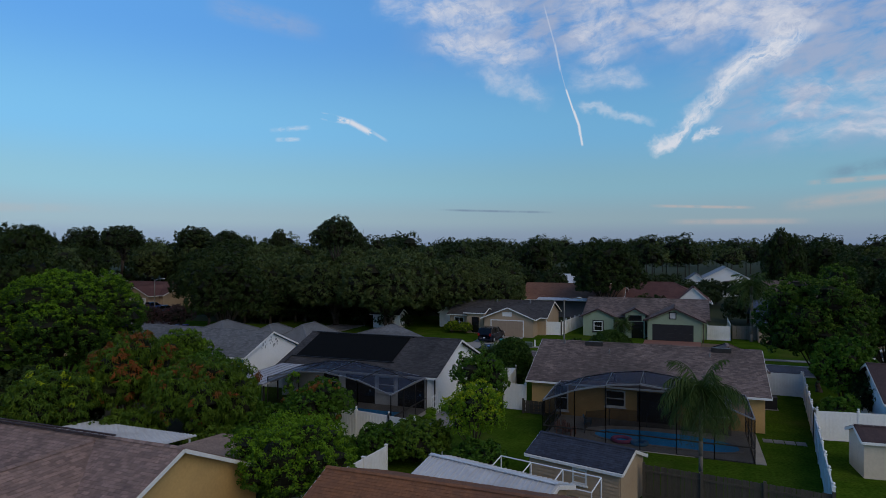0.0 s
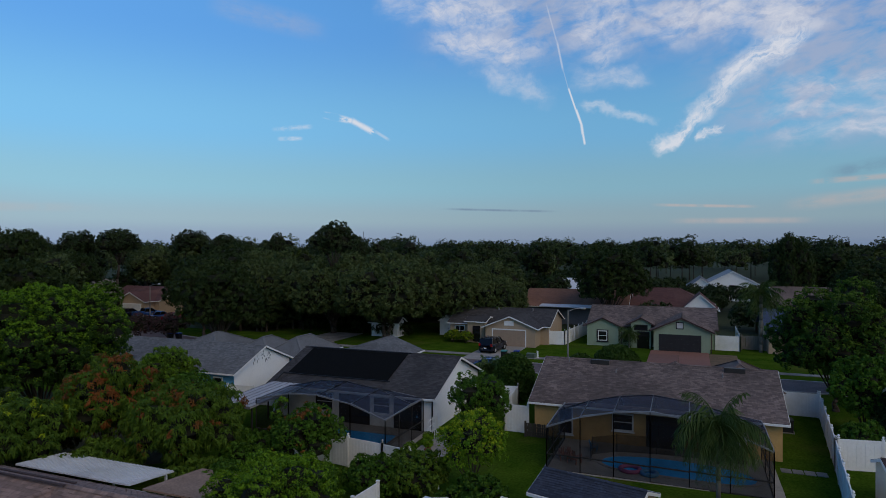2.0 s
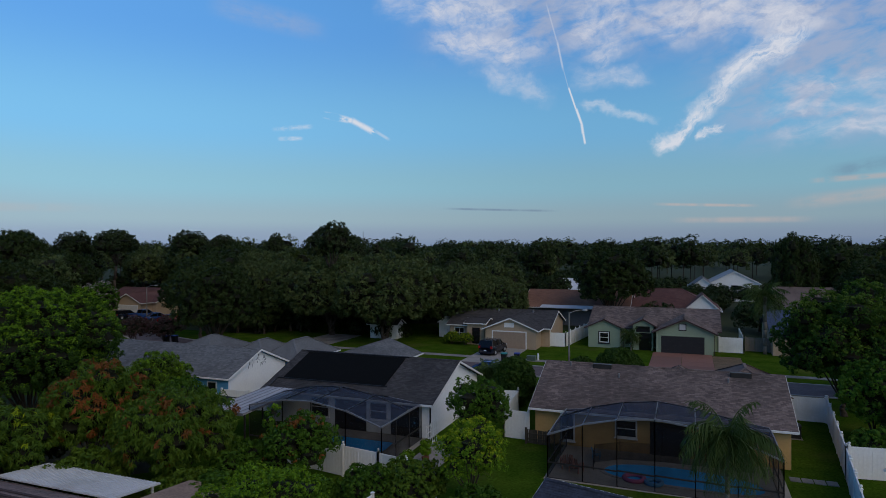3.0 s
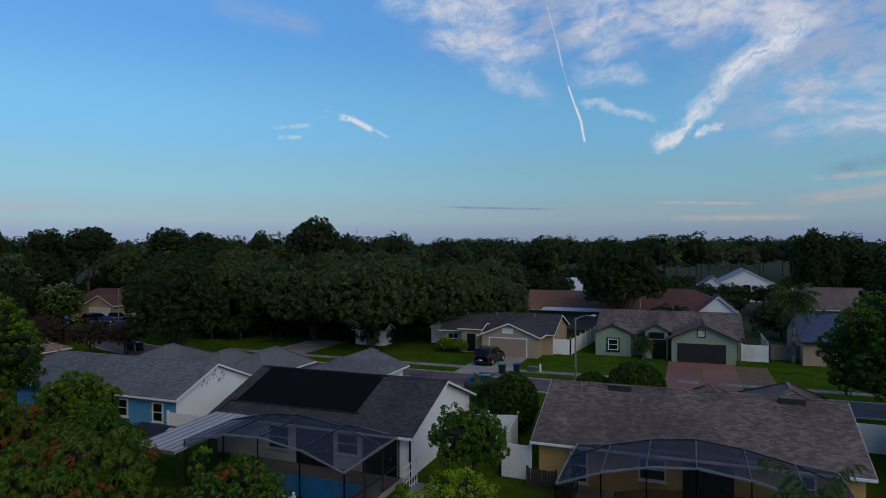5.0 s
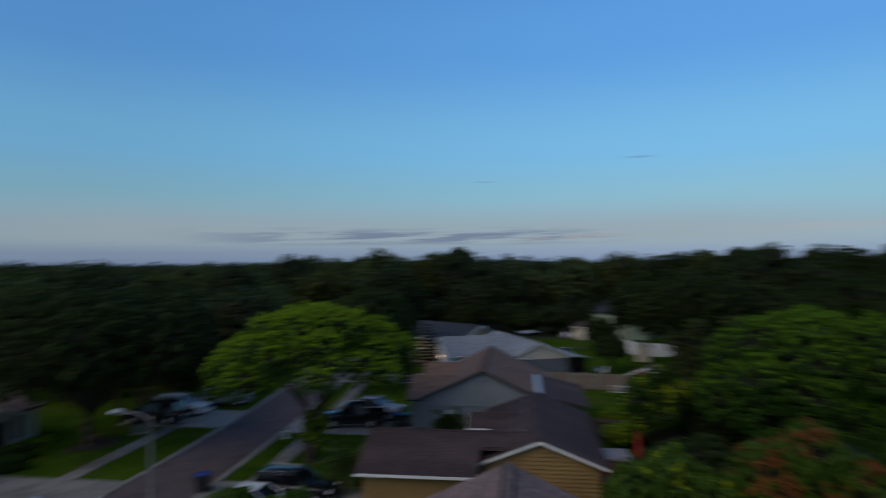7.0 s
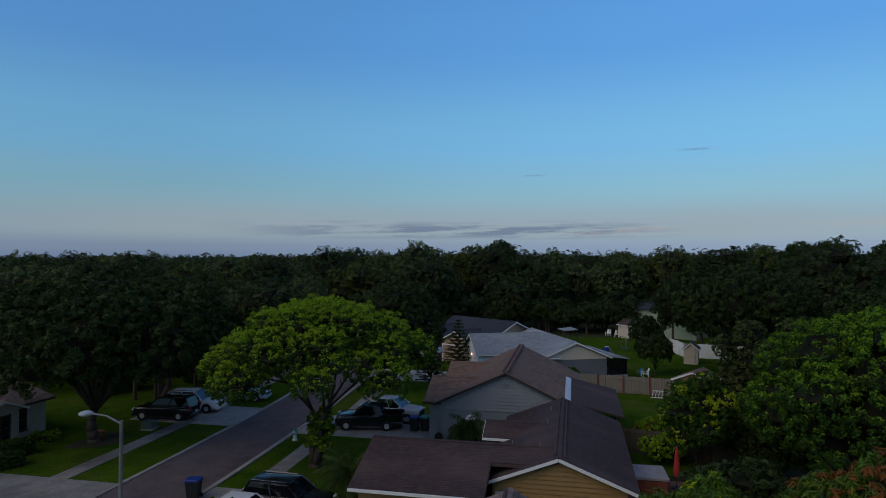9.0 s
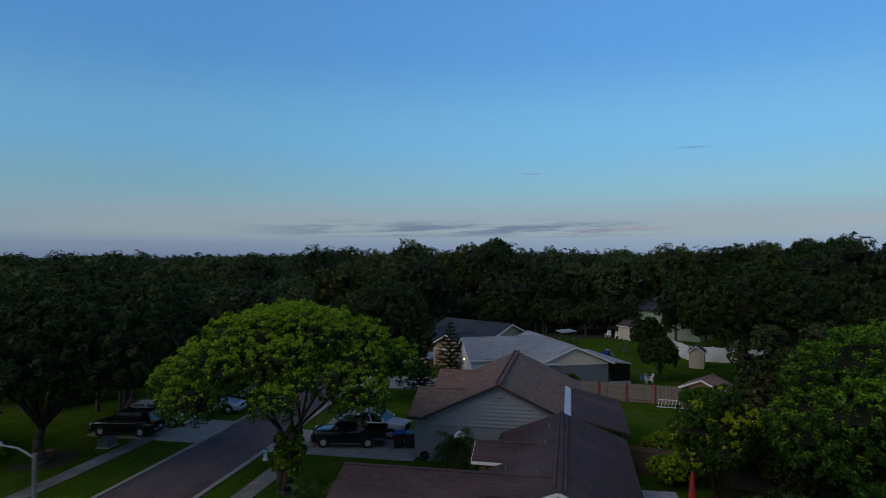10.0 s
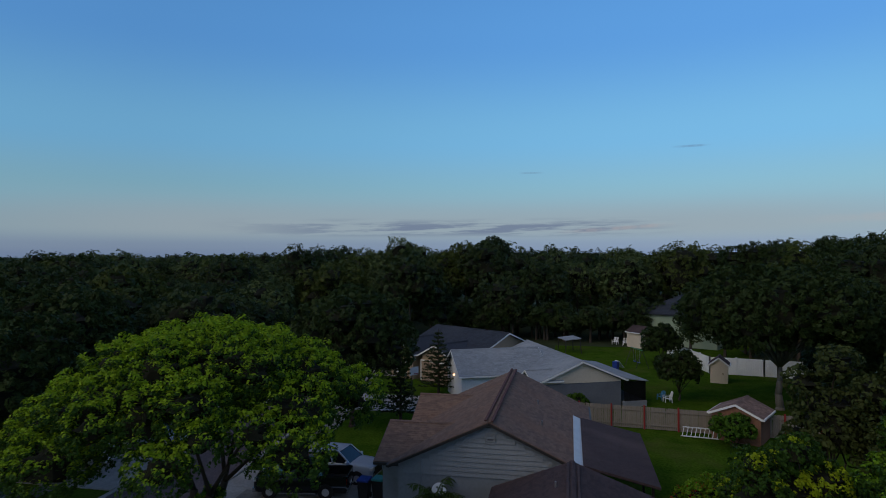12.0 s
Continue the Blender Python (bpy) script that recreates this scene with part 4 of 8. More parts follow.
def sidewalk(name, line, off, width=1.25, label="concrete pavement of square slabs", wear=M_CONC_DARK):
    mb = MB()
    P = [Vector((*p, 0)) for p in line]
    acc = []
    for i in range(len(P) - 1):
        m = max(1, int((P[i + 1] - P[i]).length / 1.5))
        acc += [P[i].lerp(P[i + 1], k / m) for k in range(m)]
    rr = random.Random(5)
    for i in range(len(acc) - 1):
        d = (acc[i + 1] - acc[i]).normalized()
        s = Vector((-d.y, d.x, 0))
        a, b, z = acc[i] + d * 0.012 + s * off, acc[i + 1] - d * 0.012 + s * off, 0.045 + rr.uniform(-0.008, 0.008)
        mb.slab([(a - s * width / 2 + Vector((0, 0, z))), (b - s * width / 2 + Vector((0, 0, z))), (b + s * width / 2 + Vector((0, 0, z))), (a + s * width / 2 + Vector((0, 0, z)))], 0.12)
    return part(name, mb, wear, None, label, "pavement", "structure")


# ---- houses ----


def shingle_quads(rng, P, Q, S, T, tab=0.32, row=0.17, th=0.015):
    """Shingle tabs on a slope: eave from P to Q, ridge from S (above P) to T (above Q)."""
    P, Q, S, T = (np.array(v, float) for v in (P, Q, S, T))
    run = np.linalg.norm((S + T) / 2 - (P + Q) / 2)
    nrm = np.cross(Q - P, S - P if np.linalg.norm(S - P) > 1e-3 else T - P)
    nrm /= np.linalg.norm(nrm)
    out = []
    rows = max(2, int(run / row))
    for j in range(rows):
        v0, v1 = j / rows, (j + 1.12) / rows
        a0, b0, a1, b1 = P + (S - P) * v0, Q + (T - Q) * v0, P + (S - P) * min(v1, 1), Q + (T - Q) * min(v1, 1)
        ln = np.linalg.norm(b0 - a0)
        if ln < tab:
            continue
        n = int(ln / tab)
        u = (np.arange(n) + (0.5 if j % 2 else 0.0)) / n
        u1 = np.minimum(u + 0.94 / n, 1.0)
        jit = rng.uniform(0.6, 1.5, n)[:, None] * th
        lo0, lo1 = a0 + (b0 - a0) * u[:, None], a0 + (b0 - a0) * u1[:, None]
        hi0, hi1 = a1 + (b1 - a1) * u[:, None], a1 + (b1 - a1) * u1[:, None]
        out.append(np.stack([lo0 + nrm * jit, lo1 + nrm * jit, hi1 + nrm * 0.006, hi0 + nrm * 0.006], 1))
        out.append(np.stack([lo0 + nrm * 0.002, lo1 + nrm * 0.002, lo1 + nrm * jit, lo0 + nrm * jit], 1))
    return np.concatenate(out)


class House:
    """A house whose parts are given in world metres (rz = 0) or in its own frame."""

    def __init__(self, label, cx, cy, rz=0.0, local=False, name="house", category="house", seed=1):
        self.root = thing(name, label, category, (cx, cy, 0), rz)
        self.o = (0, 0) if local else (cx, cy)
        self.rng = np.random.default_rng(seed)

    def put(self, name, mb, material, label="", smooth=False, parent=None, kind=""):
        if isinstance(mb, MB):
            mb.v = [(x - self.o[0], y - self.o[1], z) for x, y, z in mb.v]
        else:
            mb = quads_mesh(name, mb - np.array([self.o[0], self.o[1], 0]))
        return part(name, mb, material, parent or self.root, label, smooth=smooth, kind=kind)

    def gable(self, x0, x1, y0, y1, axis, ze, zr, wall, roof, trim=M_TRIM, gin=0.35, ein=0.45, tabs="", tab=0.32, row=0.17, base=0.0, gable_wall=None, cap=True, walls=True, shift=0.0, trims=None, rake=0.15):
        """Walls and a gable roof. x0..y1: the outline of the eaves; axis: the ridge's; shift moves the ridge sideways."""
        wide = (y1 - y0) if axis == "x" else (x1 - x0)
        mid = ((y0 + y1) if axis == "x" else (x0 + x1)) / 2 + shift

        def at(s, c, z):
            return (s, c, z) if axis == "x" else (c, s, z)
        s0, s1, c0, c1 = (x0, x1, y0, y1) if axis == "x" else (y0, y1, x0, x1)
        th = 0.14
        rb = MB()
        flip = axis == "y"
        for c in (c0, c1):
            ps = [at(s0, c, ze), at(s1, c, ze), at(s1, mid, zr), at(s0, mid, zr)]
            if (c == c1) != flip:
                ps = ps[::-1]
            rb.slab(ps, th)
        self.put("roof", rb, roof)

        def under(c):
            lo = c0 if c < mid else c1
            return ze + (zr - ze) * abs(c - lo) / abs(mid - lo) - th * 1.15
        if walls:
            a, b, e0, e1 = s0 + gin, s1 - gin, c0 + ein, c1 - ein
            prof = [(e0, base), (e1, base), (e1, under(e1)), (mid, zr - th * 1.2), (e0, under(e0))]
            wb = MB()
            vs = [at(a, c, z) for c, z in prof] + [at(b, c, z) for c, z in prof]
            fs = [(4, 3, 2, 1, 0), (5, 6, 7, 8, 9)] + [(i, (i + 1) % 5, (i + 1) % 5 + 5, i + 5) for i in range(5)]
            if flip:
                fs = [f[::-1] for f in fs]
            wb.add(vs, fs)
            self.put("wall", wb, wall)
        t0, t1, tg = trims or (trim, trim, trim)
        for s, out, tm in ((s0, -1, t0), (s1, 1, t1)):          # rake boards
            fb = MB()
            for c in (c0, c1):
                fb.beam(at(s + out * 0.015, c, ze - th * 0.75), at(s + out * 0.015, mid, zr - th * 0.75), 0.035, rake)
            self.put("rake_board", fb, tm)
        for c, out in ((c0, -1), (c1, 1)):                      # gutters on the eaves
            self.put("gutter", MB().beam(at(s0, c + out * 0.05, ze - 0.09), at(s1, c + out * 0.05, ze - 0.09), 0.11, 0.12), tg)
        if cap:
            cb = MB()
            n = max(2, int((s1 - s0) / 0.3))
            for i in range(n):
                p, q = s0 + (s1 - s0) * i / n, s0 + (s1 - s0) * (i + 0.96) / n
                for d in (-1, 1):
                    dz = -0.12 * (zr - ze) / abs(mid - c0)
                    ps = [at(p, mid, zr + 0.05), at(q, mid, zr + 0.035), at(q, mid + d * 0.14, zr + 0.035 + dz), at(p, mid + d * 0.14, zr + 0.05 + dz)]
                    cb.add(ps, [(0, 1, 2, 3) if (d < 0) != flip else (3, 2, 1, 0)])
            self.put("ridge_cap", cb, roof, kind="stuff")
        for key in tabs:                                         # shingles on the slopes that face the walk
            c = c0 if key in "SW" else c1
            p, q = at(s0, c, ze), at(s1, c, ze)
            r, t = at(s0, mid, zr), at(s1, mid, zr)
            if (c == c1) != flip:
                p, q, r, t = q, p, t, r
            self.put("shingles", shingle_quads(self.rng, p, q, r, t, tab, row), roof, kind="stuff")

    def hip(self, x0, x1, y0, y1, ze, zr, wall, roof, trim=M_TRIM, ein=0.45, tabs="", tab=0.32, row=0.17, rid=None, walls=True, caps=True):
        """Walls and a hip roof; rid = (x0, x1, y0, y1) of the ridge, by default from equal slopes."""
        if rid is None:
            h = min(x1 - x0, y1 - y0) / 2
            rid = (x0 + h, x1 - h, y0 + h, y1 - h) if x1 - x0 > y1 - y0 else ((x0 + x1) / 2, (x0 + x1) / 2, y0 + h, y1 - h)
        a, b = (rid[0], rid[2], zr), (rid[1], rid[3], zr)
        A, B, C, D = (x0, y0, ze), (x1, y0, ze), (x1, y1, ze), (x0, y1, ze)
        ew = rid[1] - rid[0] > 0.01
        S = [A, B, b, a] if ew else [A, B, a]
        N = [C, D, a, b] if ew else [C, D, b]
        E_ = [B, C, b] if ew else [B, C, b, a]
        Wt = [D, A, a] if ew else [D, A, a, b]
        if not ew and rid[3] - rid[2] < 0.01:
            S, N, E_, Wt = [A, B, a], [C, D, a], [B, C, a], [D, A, a]
        rb = MB()
        for f in (S, N, E_, Wt):
            rb.slab(f, 0.12)
        self.put("roof", rb, roof)
        if walls:
            self.put("wall", MB().box(x0 + ein, x1 - ein, y0 + ein, y1 - ein, 0, ze + 0.02), wall)
        gb2 = MB()
        for p, q in ((A, B), (B, C), (C, D), (D, A)):
            gb2.beam((p[0], p[1], ze - 0.08), (q[0], q[1], ze - 0.08), 0.10, 0.13)
        self.put("gutter", gb2, trim)
        if caps:
            cb = MB()
            for p, q in ((A, a), (B, b if ew else a), (C, b), (D, a if ew else b), (a, b)):
                if (Vector(p) - Vector(q)).length > 0.1:
                    cb.beam(Vector(p) + Vector((0, 0, 0.03)), Vector(q) + Vector((0, 0, 0.03)), 0.22, 0.05)
            self.put("ridge_cap", cb, roof)
        for key in tabs:
            f = {"S": S, "N": N, "E": E_, "W": Wt}[key]
            p, q = f[0], f[1]
            s, t = (f[3], f[2]) if len(f) == 4 else (f[2], f[2])
            self.put("shingles", shingle_quads(self.rng, p, q, s, t, tab, row), roof, kind="stuff")

    def _face(self, face, pos, u0, u1, z0, z1, d0, d1):
        """A box on a wall: face S/N/E/W, pos of the wall plane, from d0 to d1 outwards."""
        s = -1 if face in "SW" else 1
        lo, hi = sorted((pos + s * d0, pos + s * d1))
        return (u0, u1, lo, hi, z0, z1) if face in "SN" else (lo, hi, u0, u1, z0, z1)

    def window(self, face, pos, u, z, w, h, trim=M_TRIM, sill=True, bars=1, glass=None, vbars=0, border=0.10):
        fb = MB()
        for a, b, c, d in ((u - w / 2, u + w / 2, z + h - border, z + h), (u - w / 2, u + w / 2, z, z + border), (u - w / 2, u - w / 2 + border, z + border, z + h - border), (u + w / 2 - border, u + w / 2, z + border, z + h - border)):
            fb.box(*self._face(face, pos, a, b, c, d, -0.02, 0.06))
        wob_ = self.put("window", fb, trim)
        self.put("pane", MB().box(*self._face(face, pos, u - w / 2 + border * 0.8, u + w / 2 - border * 0.8, z + border * 0.8, z + h - border * 0.8, -0.05, 0.012)), glass or M_GLASS, parent=wob_)
        bb = MB()
        for i in range(bars):
            zz = z + h * (i + 1) / (bars + 1)
            bb.box(*self._face(face, pos, u - w / 2 + border, u + w / 2 - border, zz - 0.025, zz + 0.025, 0.0, 0.045))
        for i in range(vbars):
            uu = u - w / 2 + w * (i + 1) / (vbars + 1)
            bb.box(*self._face(face, pos, uu - 0.03, uu + 0.03, z + border, z + h - border, 0.0, 0.05))
        if bars or vbars:
            self.put("mullion", bb, trim, parent=wob_)
        if sill:
            self.put("sill", MB().box(*self._face(face, pos, u - w / 2 - 0.06, u + w / 2 + 0.06, z - 0.07, z - 0.005, 0.0, 0.12)), trim, parent=wob_)
        return wob_

    def garage(self, face, pos, u, w, h, material, trim=M_TRIM, rows=4, cols=8):
        d = self.put("garage_door", MB().box(*self._face(face, pos, u - w / 2, u + w / 2, 0.0, h, -0.02, 0.03)), material, "")
        for r in range(rows):
            for c in range(cols):
                a, z = u - w / 2 + w * c / cols, h * r / rows
                self.put("door_panel", MB().box(*self._face(face, pos, a + 0.07, a + w / cols - 0.07, z + 0.07, z + h / rows - 0.07, 0.0, 0.05)), material, parent=d)
        tb = MB()
        tb.box(*self._face(face, pos, u - w / 2 - 0.14, u - w / 2, 0, h + 0.14, 0, 0.05))
        tb.box(*self._face(face, pos, u + w / 2, u + w / 2 + 0.14, 0, h + 0.14, 0, 0.05))
        tb.box(*self._face(face, pos, u - w / 2, u + w / 2, h, h + 0.14, 0, 0.05))
        self.put("door_trim", tb, trim)
        return d

    def door(self, face, pos, u, w, h, material, trim=M_TRIM):
        d = self.put("door", MB().box(*self._face(face, pos, u - w / 2, u + w / 2, 0.0, h, -0.02, 0.04)), material)
        self.put("door_handle", MB().box(*self._face(face, pos, u + w * 0.32, u + w * 0.38, 0.95, 1.1, 0.04, 0.09)), M_CHROME, parent=d)
        return d

    def plank(self, face, pos, u0, u1, z0, z1, pitch, material, top=None):
        """Lap siding: level boards, each proud at its lower edge."""
        n = int((z1 - z0) / pitch)
        for i in range(n):
            a, b = u0, u1
            za, zb = z0 + pitch * i, z0 + pitch * (i + 1) + 0.02
            if top:
                mid, half, zc, zt = top               # narrows with the gable: centre, half width at zc, apex zt
                k = max(0.0, min(1.0, (zt - za - pitch) / (zt - zc)))
                a, b = max(a, mid - half * k), min(b, mid + half * k)
            if b - a < 0.3:
                continue
            s = -1 if face in "SW" else 1

            def pt(u, d, z):
                return (u, pos + s * d, z) if face in "SN" else (pos + s * d, u, z)
            vs = [pt(a, 0, za), pt(b, 0, za), pt(b, 0.06, za), pt(a, 0.06, za), pt(a, 0.004, zb), pt(b, 0.004, zb)]
            fs = [(0, 1, 2, 3), (3, 2, 5, 4), (0, 3, 4), (1, 5, 2)]
            if face in "NE":
                fs = [f[::-1] for f in fs] if face == "N" else fs
            self.put("siding_board", MB().add(vs, fs), material)

    def stack(self, x, y, z, h=0.35, r=0.05):
        self.put("vent_pipe", MB().tube((x, y, z - 0.3), (x, y, z + h), r, r, 8), M_GREYFRAME)

    def ridge_vent(self, x, y, z, w=0.9, d=0.5):
        self.put("roof_vent", MB().bevel_box(x - w / 2, x + w / 2, y - d / 2, y + d / 2, z - 0.3, z + 0.12, 0.04), M_BRONZE)

# ---- pavements of the two streets ----
sidewalk("pavement_south_near", [p for p in SOUTH if p[0] < -30], -6.0 + 0.9, 1.2)          # house side of the far kerb comes below
sidewalk("pavement_south_far", [p for p in SOUTH if -110 < p[0] < 20], 6.9, 1.2)
sidewalk("pavement_north_far", [p for p in NORTH if -60 < p[0] < 60], -6.1, 1.2)
flat("driveway_g", -2.9, 3.9, 69.7, 83.6, 0.05, M_PAVER, "reddish brick paver driveway before the garage", "driveway")
flat("driveway_h", -23.5, -18.2, 69.7, 80.3, 0.05, M_CONC, "pale concrete driveway before the tan garage", "driveway")
flat("driveway_oaks", -50, -44.5, 69.7, 84, 0.05, M_CONC_DARK, "dark weathered driveway under the oaks", "driveway")
flat("driveway_e", -57.4, -52.0, -2.4, 7.8, 0.05, M_CONC, "pale concrete driveway with two pickup trucks", "driveway")
flat("driveway_d", -40.9, -36.3, -2.2, 9.2, 0.05, M_CONC, "pale concrete driveway beside the street", "driveway")
flat("driveway_l", -40.2, -31.0, -20.0, -7.6, 0.05, M_CONC_DARK, "grey cracked concrete driveway of the brick house", "driveway")
flat("driveway_cars", -58.6, -52.8, -17.0, -8.2, 0.05, M_CONC, "pale concrete driveway with parked cars", "driveway")
flat("driveway_f", -79.0, -73.0, -4.6, 6.5, 0.05, M_CONC, "pale concrete driveway near the grey-roofed house", "driveway")
flat("driveway_k", -96.0, -88.0, -9.5, -1.5, 0.05, M_CONC, "pale concrete driveway of the navy-roofed house", "driveway")
flat("dirt_patch", 3.9, 7.0, 73.5, 83.0, 0.02, M_DIRT, "patch of bare dirt beside the driveway", "dirt")

# ---- house A: charcoal roof with a black solar mat, white gable ----
hA = House("white house with charcoal shingle roof and pool heating mat", -22.3, 46.3, seed=3)
hA.gable(-29.5, -15.1, 40.7, 51.9, "x", 2.5, 4.6, M_WALL_WHITE, M_SH_A, tabs="S", row=0.16)
hA.gable(-32.2, -24.6, 50.0, 61.0, "y", 2.3, 3.65, M_WALL_WHITE, M_SH_C, tabs="E")
sl = (4.6 - 2.5) / 5.6
hA.put("solar_mat", MB().slab([(-28.5, 42.3, 2.5 + 1.6 * sl + 0.07), (-19.6, 42.3, 2.5 + 1.6 * sl + 0.07), (-19.6, 46.0, 2.5 + 5.3 * sl + 0.07), (-28.5, 46.0, 2.5 + 5.3 * sl + 0.07)], 0.04), M_SOLAR, "black rubber pool heating mat")
pm = MB()
for yy in (42.15, 46.1):
    pm.tube((-28.9, yy, 2.5 + (yy - 40.7) * sl + 0.09), (-19.3, yy, 2.5 + (yy - 40.7) * sl + 0.09), 0.045, n=8)
pm.tube((-28.9, 40.75, 2.6), (-28.9, 42.15, 2.5 + 1.45 * sl + 0.09), 0.045, n=8)
hA.put("header_pipe", pm, M_BLACK)
hA.window("S", 41.15, -19.5, 0.9, 1.5, 1.3)
# dark glass doors added to put the cage's shade on the back wall
hA.door("S", 41.15, -21.8, 2.6, 2.15, M_GLASS)
hA.door("S", 41.15, -17.4, 2.2, 2.15, M_GLASS)
hA.window("S", 41.15, -24.4, 0.7, 1.6, 1.5)
hA.put("corner_pipe", MB().tube((-15.4, 41.0, 0), (-15.4, 41.0, 2.4), 0.06), M_BLACK)

# ---- house B: brown-grey roof, yellow back wall ----
hB = House("yellow stucco house with long brown-grey shingle roof", -0.7, 48.5, seed=4)
hB.gable(-8.85, 7.35, 42.75, 54.25, "x", 2.45, 4.65, M_WALL_YEL, M_SH_B, tabs="S", row=0.16)
hB.hip(2.6, 8.2, 51.5, 59.0, 2.45, 3.95, M_WALL_YEL, M_SH_B, tabs="S", walls=True)
hB.hip(-1.4, 2.6, 53.0, 57.0, 2.45, 3.7, M_WALL_YEL, M_SH_B)
for vx in (-4.6, 4.6):
    hB.ridge_vent(vx, 48.0, 4.62, 1.35, 0.35)
for vx, vy in ((-6.9, 48.0), (-3.3, 46.9), (3.8, 47.2)):
    hB.stack(vx, vy, 2.45 + (vy - 42.75) * 0.383, 0.3)
hB.window("S", 43.2, -6.3, 0.3, 1.0, 1.9)
hB.window("S", 43.2, -2.5, 0.9, 1.4, 1.2)
hB.door("S", 43.2, 0.2, 2.4, 2.1, M_GLASS)
hB.window("S", 43.2, 4.2, 0.8, 1.6, 1.3)

# ---- house C: blue back wall, white gable ----
hC = House("sky blue house with slate roof and white gable end", -41.5, 47.6, seed=5)
hC.gable(-52.2, -34.7, 43.2, 52.0, "x", 2.35, 4.2, M_WALL_BLUE, M_SH_C, tabs="S", row=0.17)
hC.put("gable_wall", MB().slab([(-35.0, 43.6, 0.0), (-35.0, 51.6, 0.0), (-35.0, 51.6, 2.30), (-35.0, 47.6, 3.98), (-35.0, 43.6, 2.30)], 0.05), M_WALL_WHITE, "white painted gable wall with peeling patches")
pr = random.Random(8)
for k in range(34):
    py = 47.6 + pr.uniform(-1.5, 1.1)
    pz, pw, ph = pr.uniform(2.62, 3.72 - 0.42 * abs(py - 47.6)), pr.uniform(0.02, 0.07), pr.uniform(0.05, 0.19)
    pts = [(-34.985, py + pw * pr.uniform(0.6, 1.3) * math.cos(q * 1.05), pz + ph * pr.uniform(0.5, 1.1) * math.sin(q * 1.05)) for q in range(6)]
    hC.put("peeled_patch", MB().slab(pts, 0.012), M_WALL_GREY, "grey patch of peeled paint")
hC.hip(-49.5, -42.0, 49.5, 58.0, 2.35, 4.1, M_WALL_BLUE, M_SH_C)
hC.hip(-42.2, -36.6, 50.5, 57.5, 2.35, 3.95, M_WALL_BLUE, M_SH_C)
hC.hip(-38.6, -33.6, 52.0, 59.5, 2.35, 3.95, M_WALL_BLUE, M_SH_C)
hC.window("S", 43.65, -40.7, 0.55, 2.0, 1.35, vbars=1)
hC.window("S", 43.65, -36.8, 0.45, 1.05, 1.45)
hC.window("S", 43.65, -45.6, 0.55, 1.4, 1.35)

# ---- house G: sage green with dark garage door ----
hG = House("sage green house with brown roof and dark garage door", -3.1, 91, seed=6)
hG.gable(-11.4, 5.1, 86.2, 97.6, "x", 2.6, 4.83, M_WALL_GREEN, M_SH_B, M_SH_D, tabs="S", row=0.22, tab=0.4)
hG.gable(-3.0, 4.5, 83.2, 90.0, "y", 2.65, 4.35, M_WALL_GREEN, M_SH_B, M_SH_D, gin=0.4, tabs="WE", row=0.22, tab=0.4)
hG.gable(-11.6, -6.6, 85.0, 89.0, "y", 2.65, 3.8, M_WALL_GREEN, M_SH_B, M_SH_D, gin=0.3, tabs="E", row=0.22, tab=0.4)
hG.gable(-5.9, -2.5, 84.6, 89.5, "y", 3.15, 4.05, M_WALL_GREEN, M_SH_B, M_SH_D, gin=0.3)
hG.garage("S", 83.6, 0.55, 5.0, 2.15, M_DOOR_DARK, M_WALL_GREEN)
hG.window("S", 83.6, 0.55, 2.85, 0.9, 0.9, M_BLACK, bars=0, glass=M_LAMPGLASS, sill=False)
hG.window("S", 85.3, -9.1, 0.55, 1.5, 1.6, M_BLACK, bars=0)
hG.window("S", 85.27, -9.1, 0.68, 1.2, 1.34, M_TRIM, bars=1, sill=False)
hG.window("S", 86.65, -5.9, 0.55, 1.2, 1.5, M_BLACK)
hG.door("S", 84.85, -3.9, 1.5, 2.2, M_GLASS)
hG.window("S", 84.9, -4.2, 2.3, 1.7, 0.75, M_BLACK, bars=0, sill=False)
hG.put("downpipe", MB().tube((4.2, 83.5, 0), (4.2, 83.5, 2.4), 0.05), M_SH_D)
hG.put("downpipe", MB().tube((-6.75, 86.0, 0), (-6.75, 86.0, 2.4), 0.05), M_SH_D)

# ---- house H: tan with dark roof ----
hH = House("tan stucco house with dark roof and tan garage door", -22.5, 86, seed=7)
hH.gable(-30.4, -15.6, 82.8, 93.2, "x", 2.5, 4.35, M_WALL_TAN, M_SH_A, tabs="S", row=0.22, tab=0.4)
hH.gable(-24.3, -16.6, 79.9, 88.0, "y", 2.5, 4.05, M_WALL_TAN, M_SH_A, tabs="WE", row=0.22, tab=0.4)
hH.gable(-27.4, -24.2, 81.6, 86.0, "x", 2.95, 3.5, M_WALL_TAN, M_SH_A, walls=False)
hH.put("entry_wall", MB().box(-27.0, -24.5, 81.9, 83.6, 0, 2.95), M_WALL_TAN)
hH.window("S", 81.9, -25.7, 0.0, 1.3, 2.4, M_WALL_TAN, bars=0, sill=False)
hH.garage("S", 80.25, -20.6, 4.4, 2.15, M_DOOR_TAN)
hH.window("S", 83.25, -28.6, 0.6, 1.5, 1.5, M_TRIM, vbars=1)
hH.window("S", 80.25, -20.6, 2.75, 1.3, 0.6, M_TRIM, bars=0, glass=M_TRIM, sill=False)
for vx in (-28.0, -24.0, -19.0):
    hH.stack(vx, 87.2, 4.1, 0.3, 0.12)

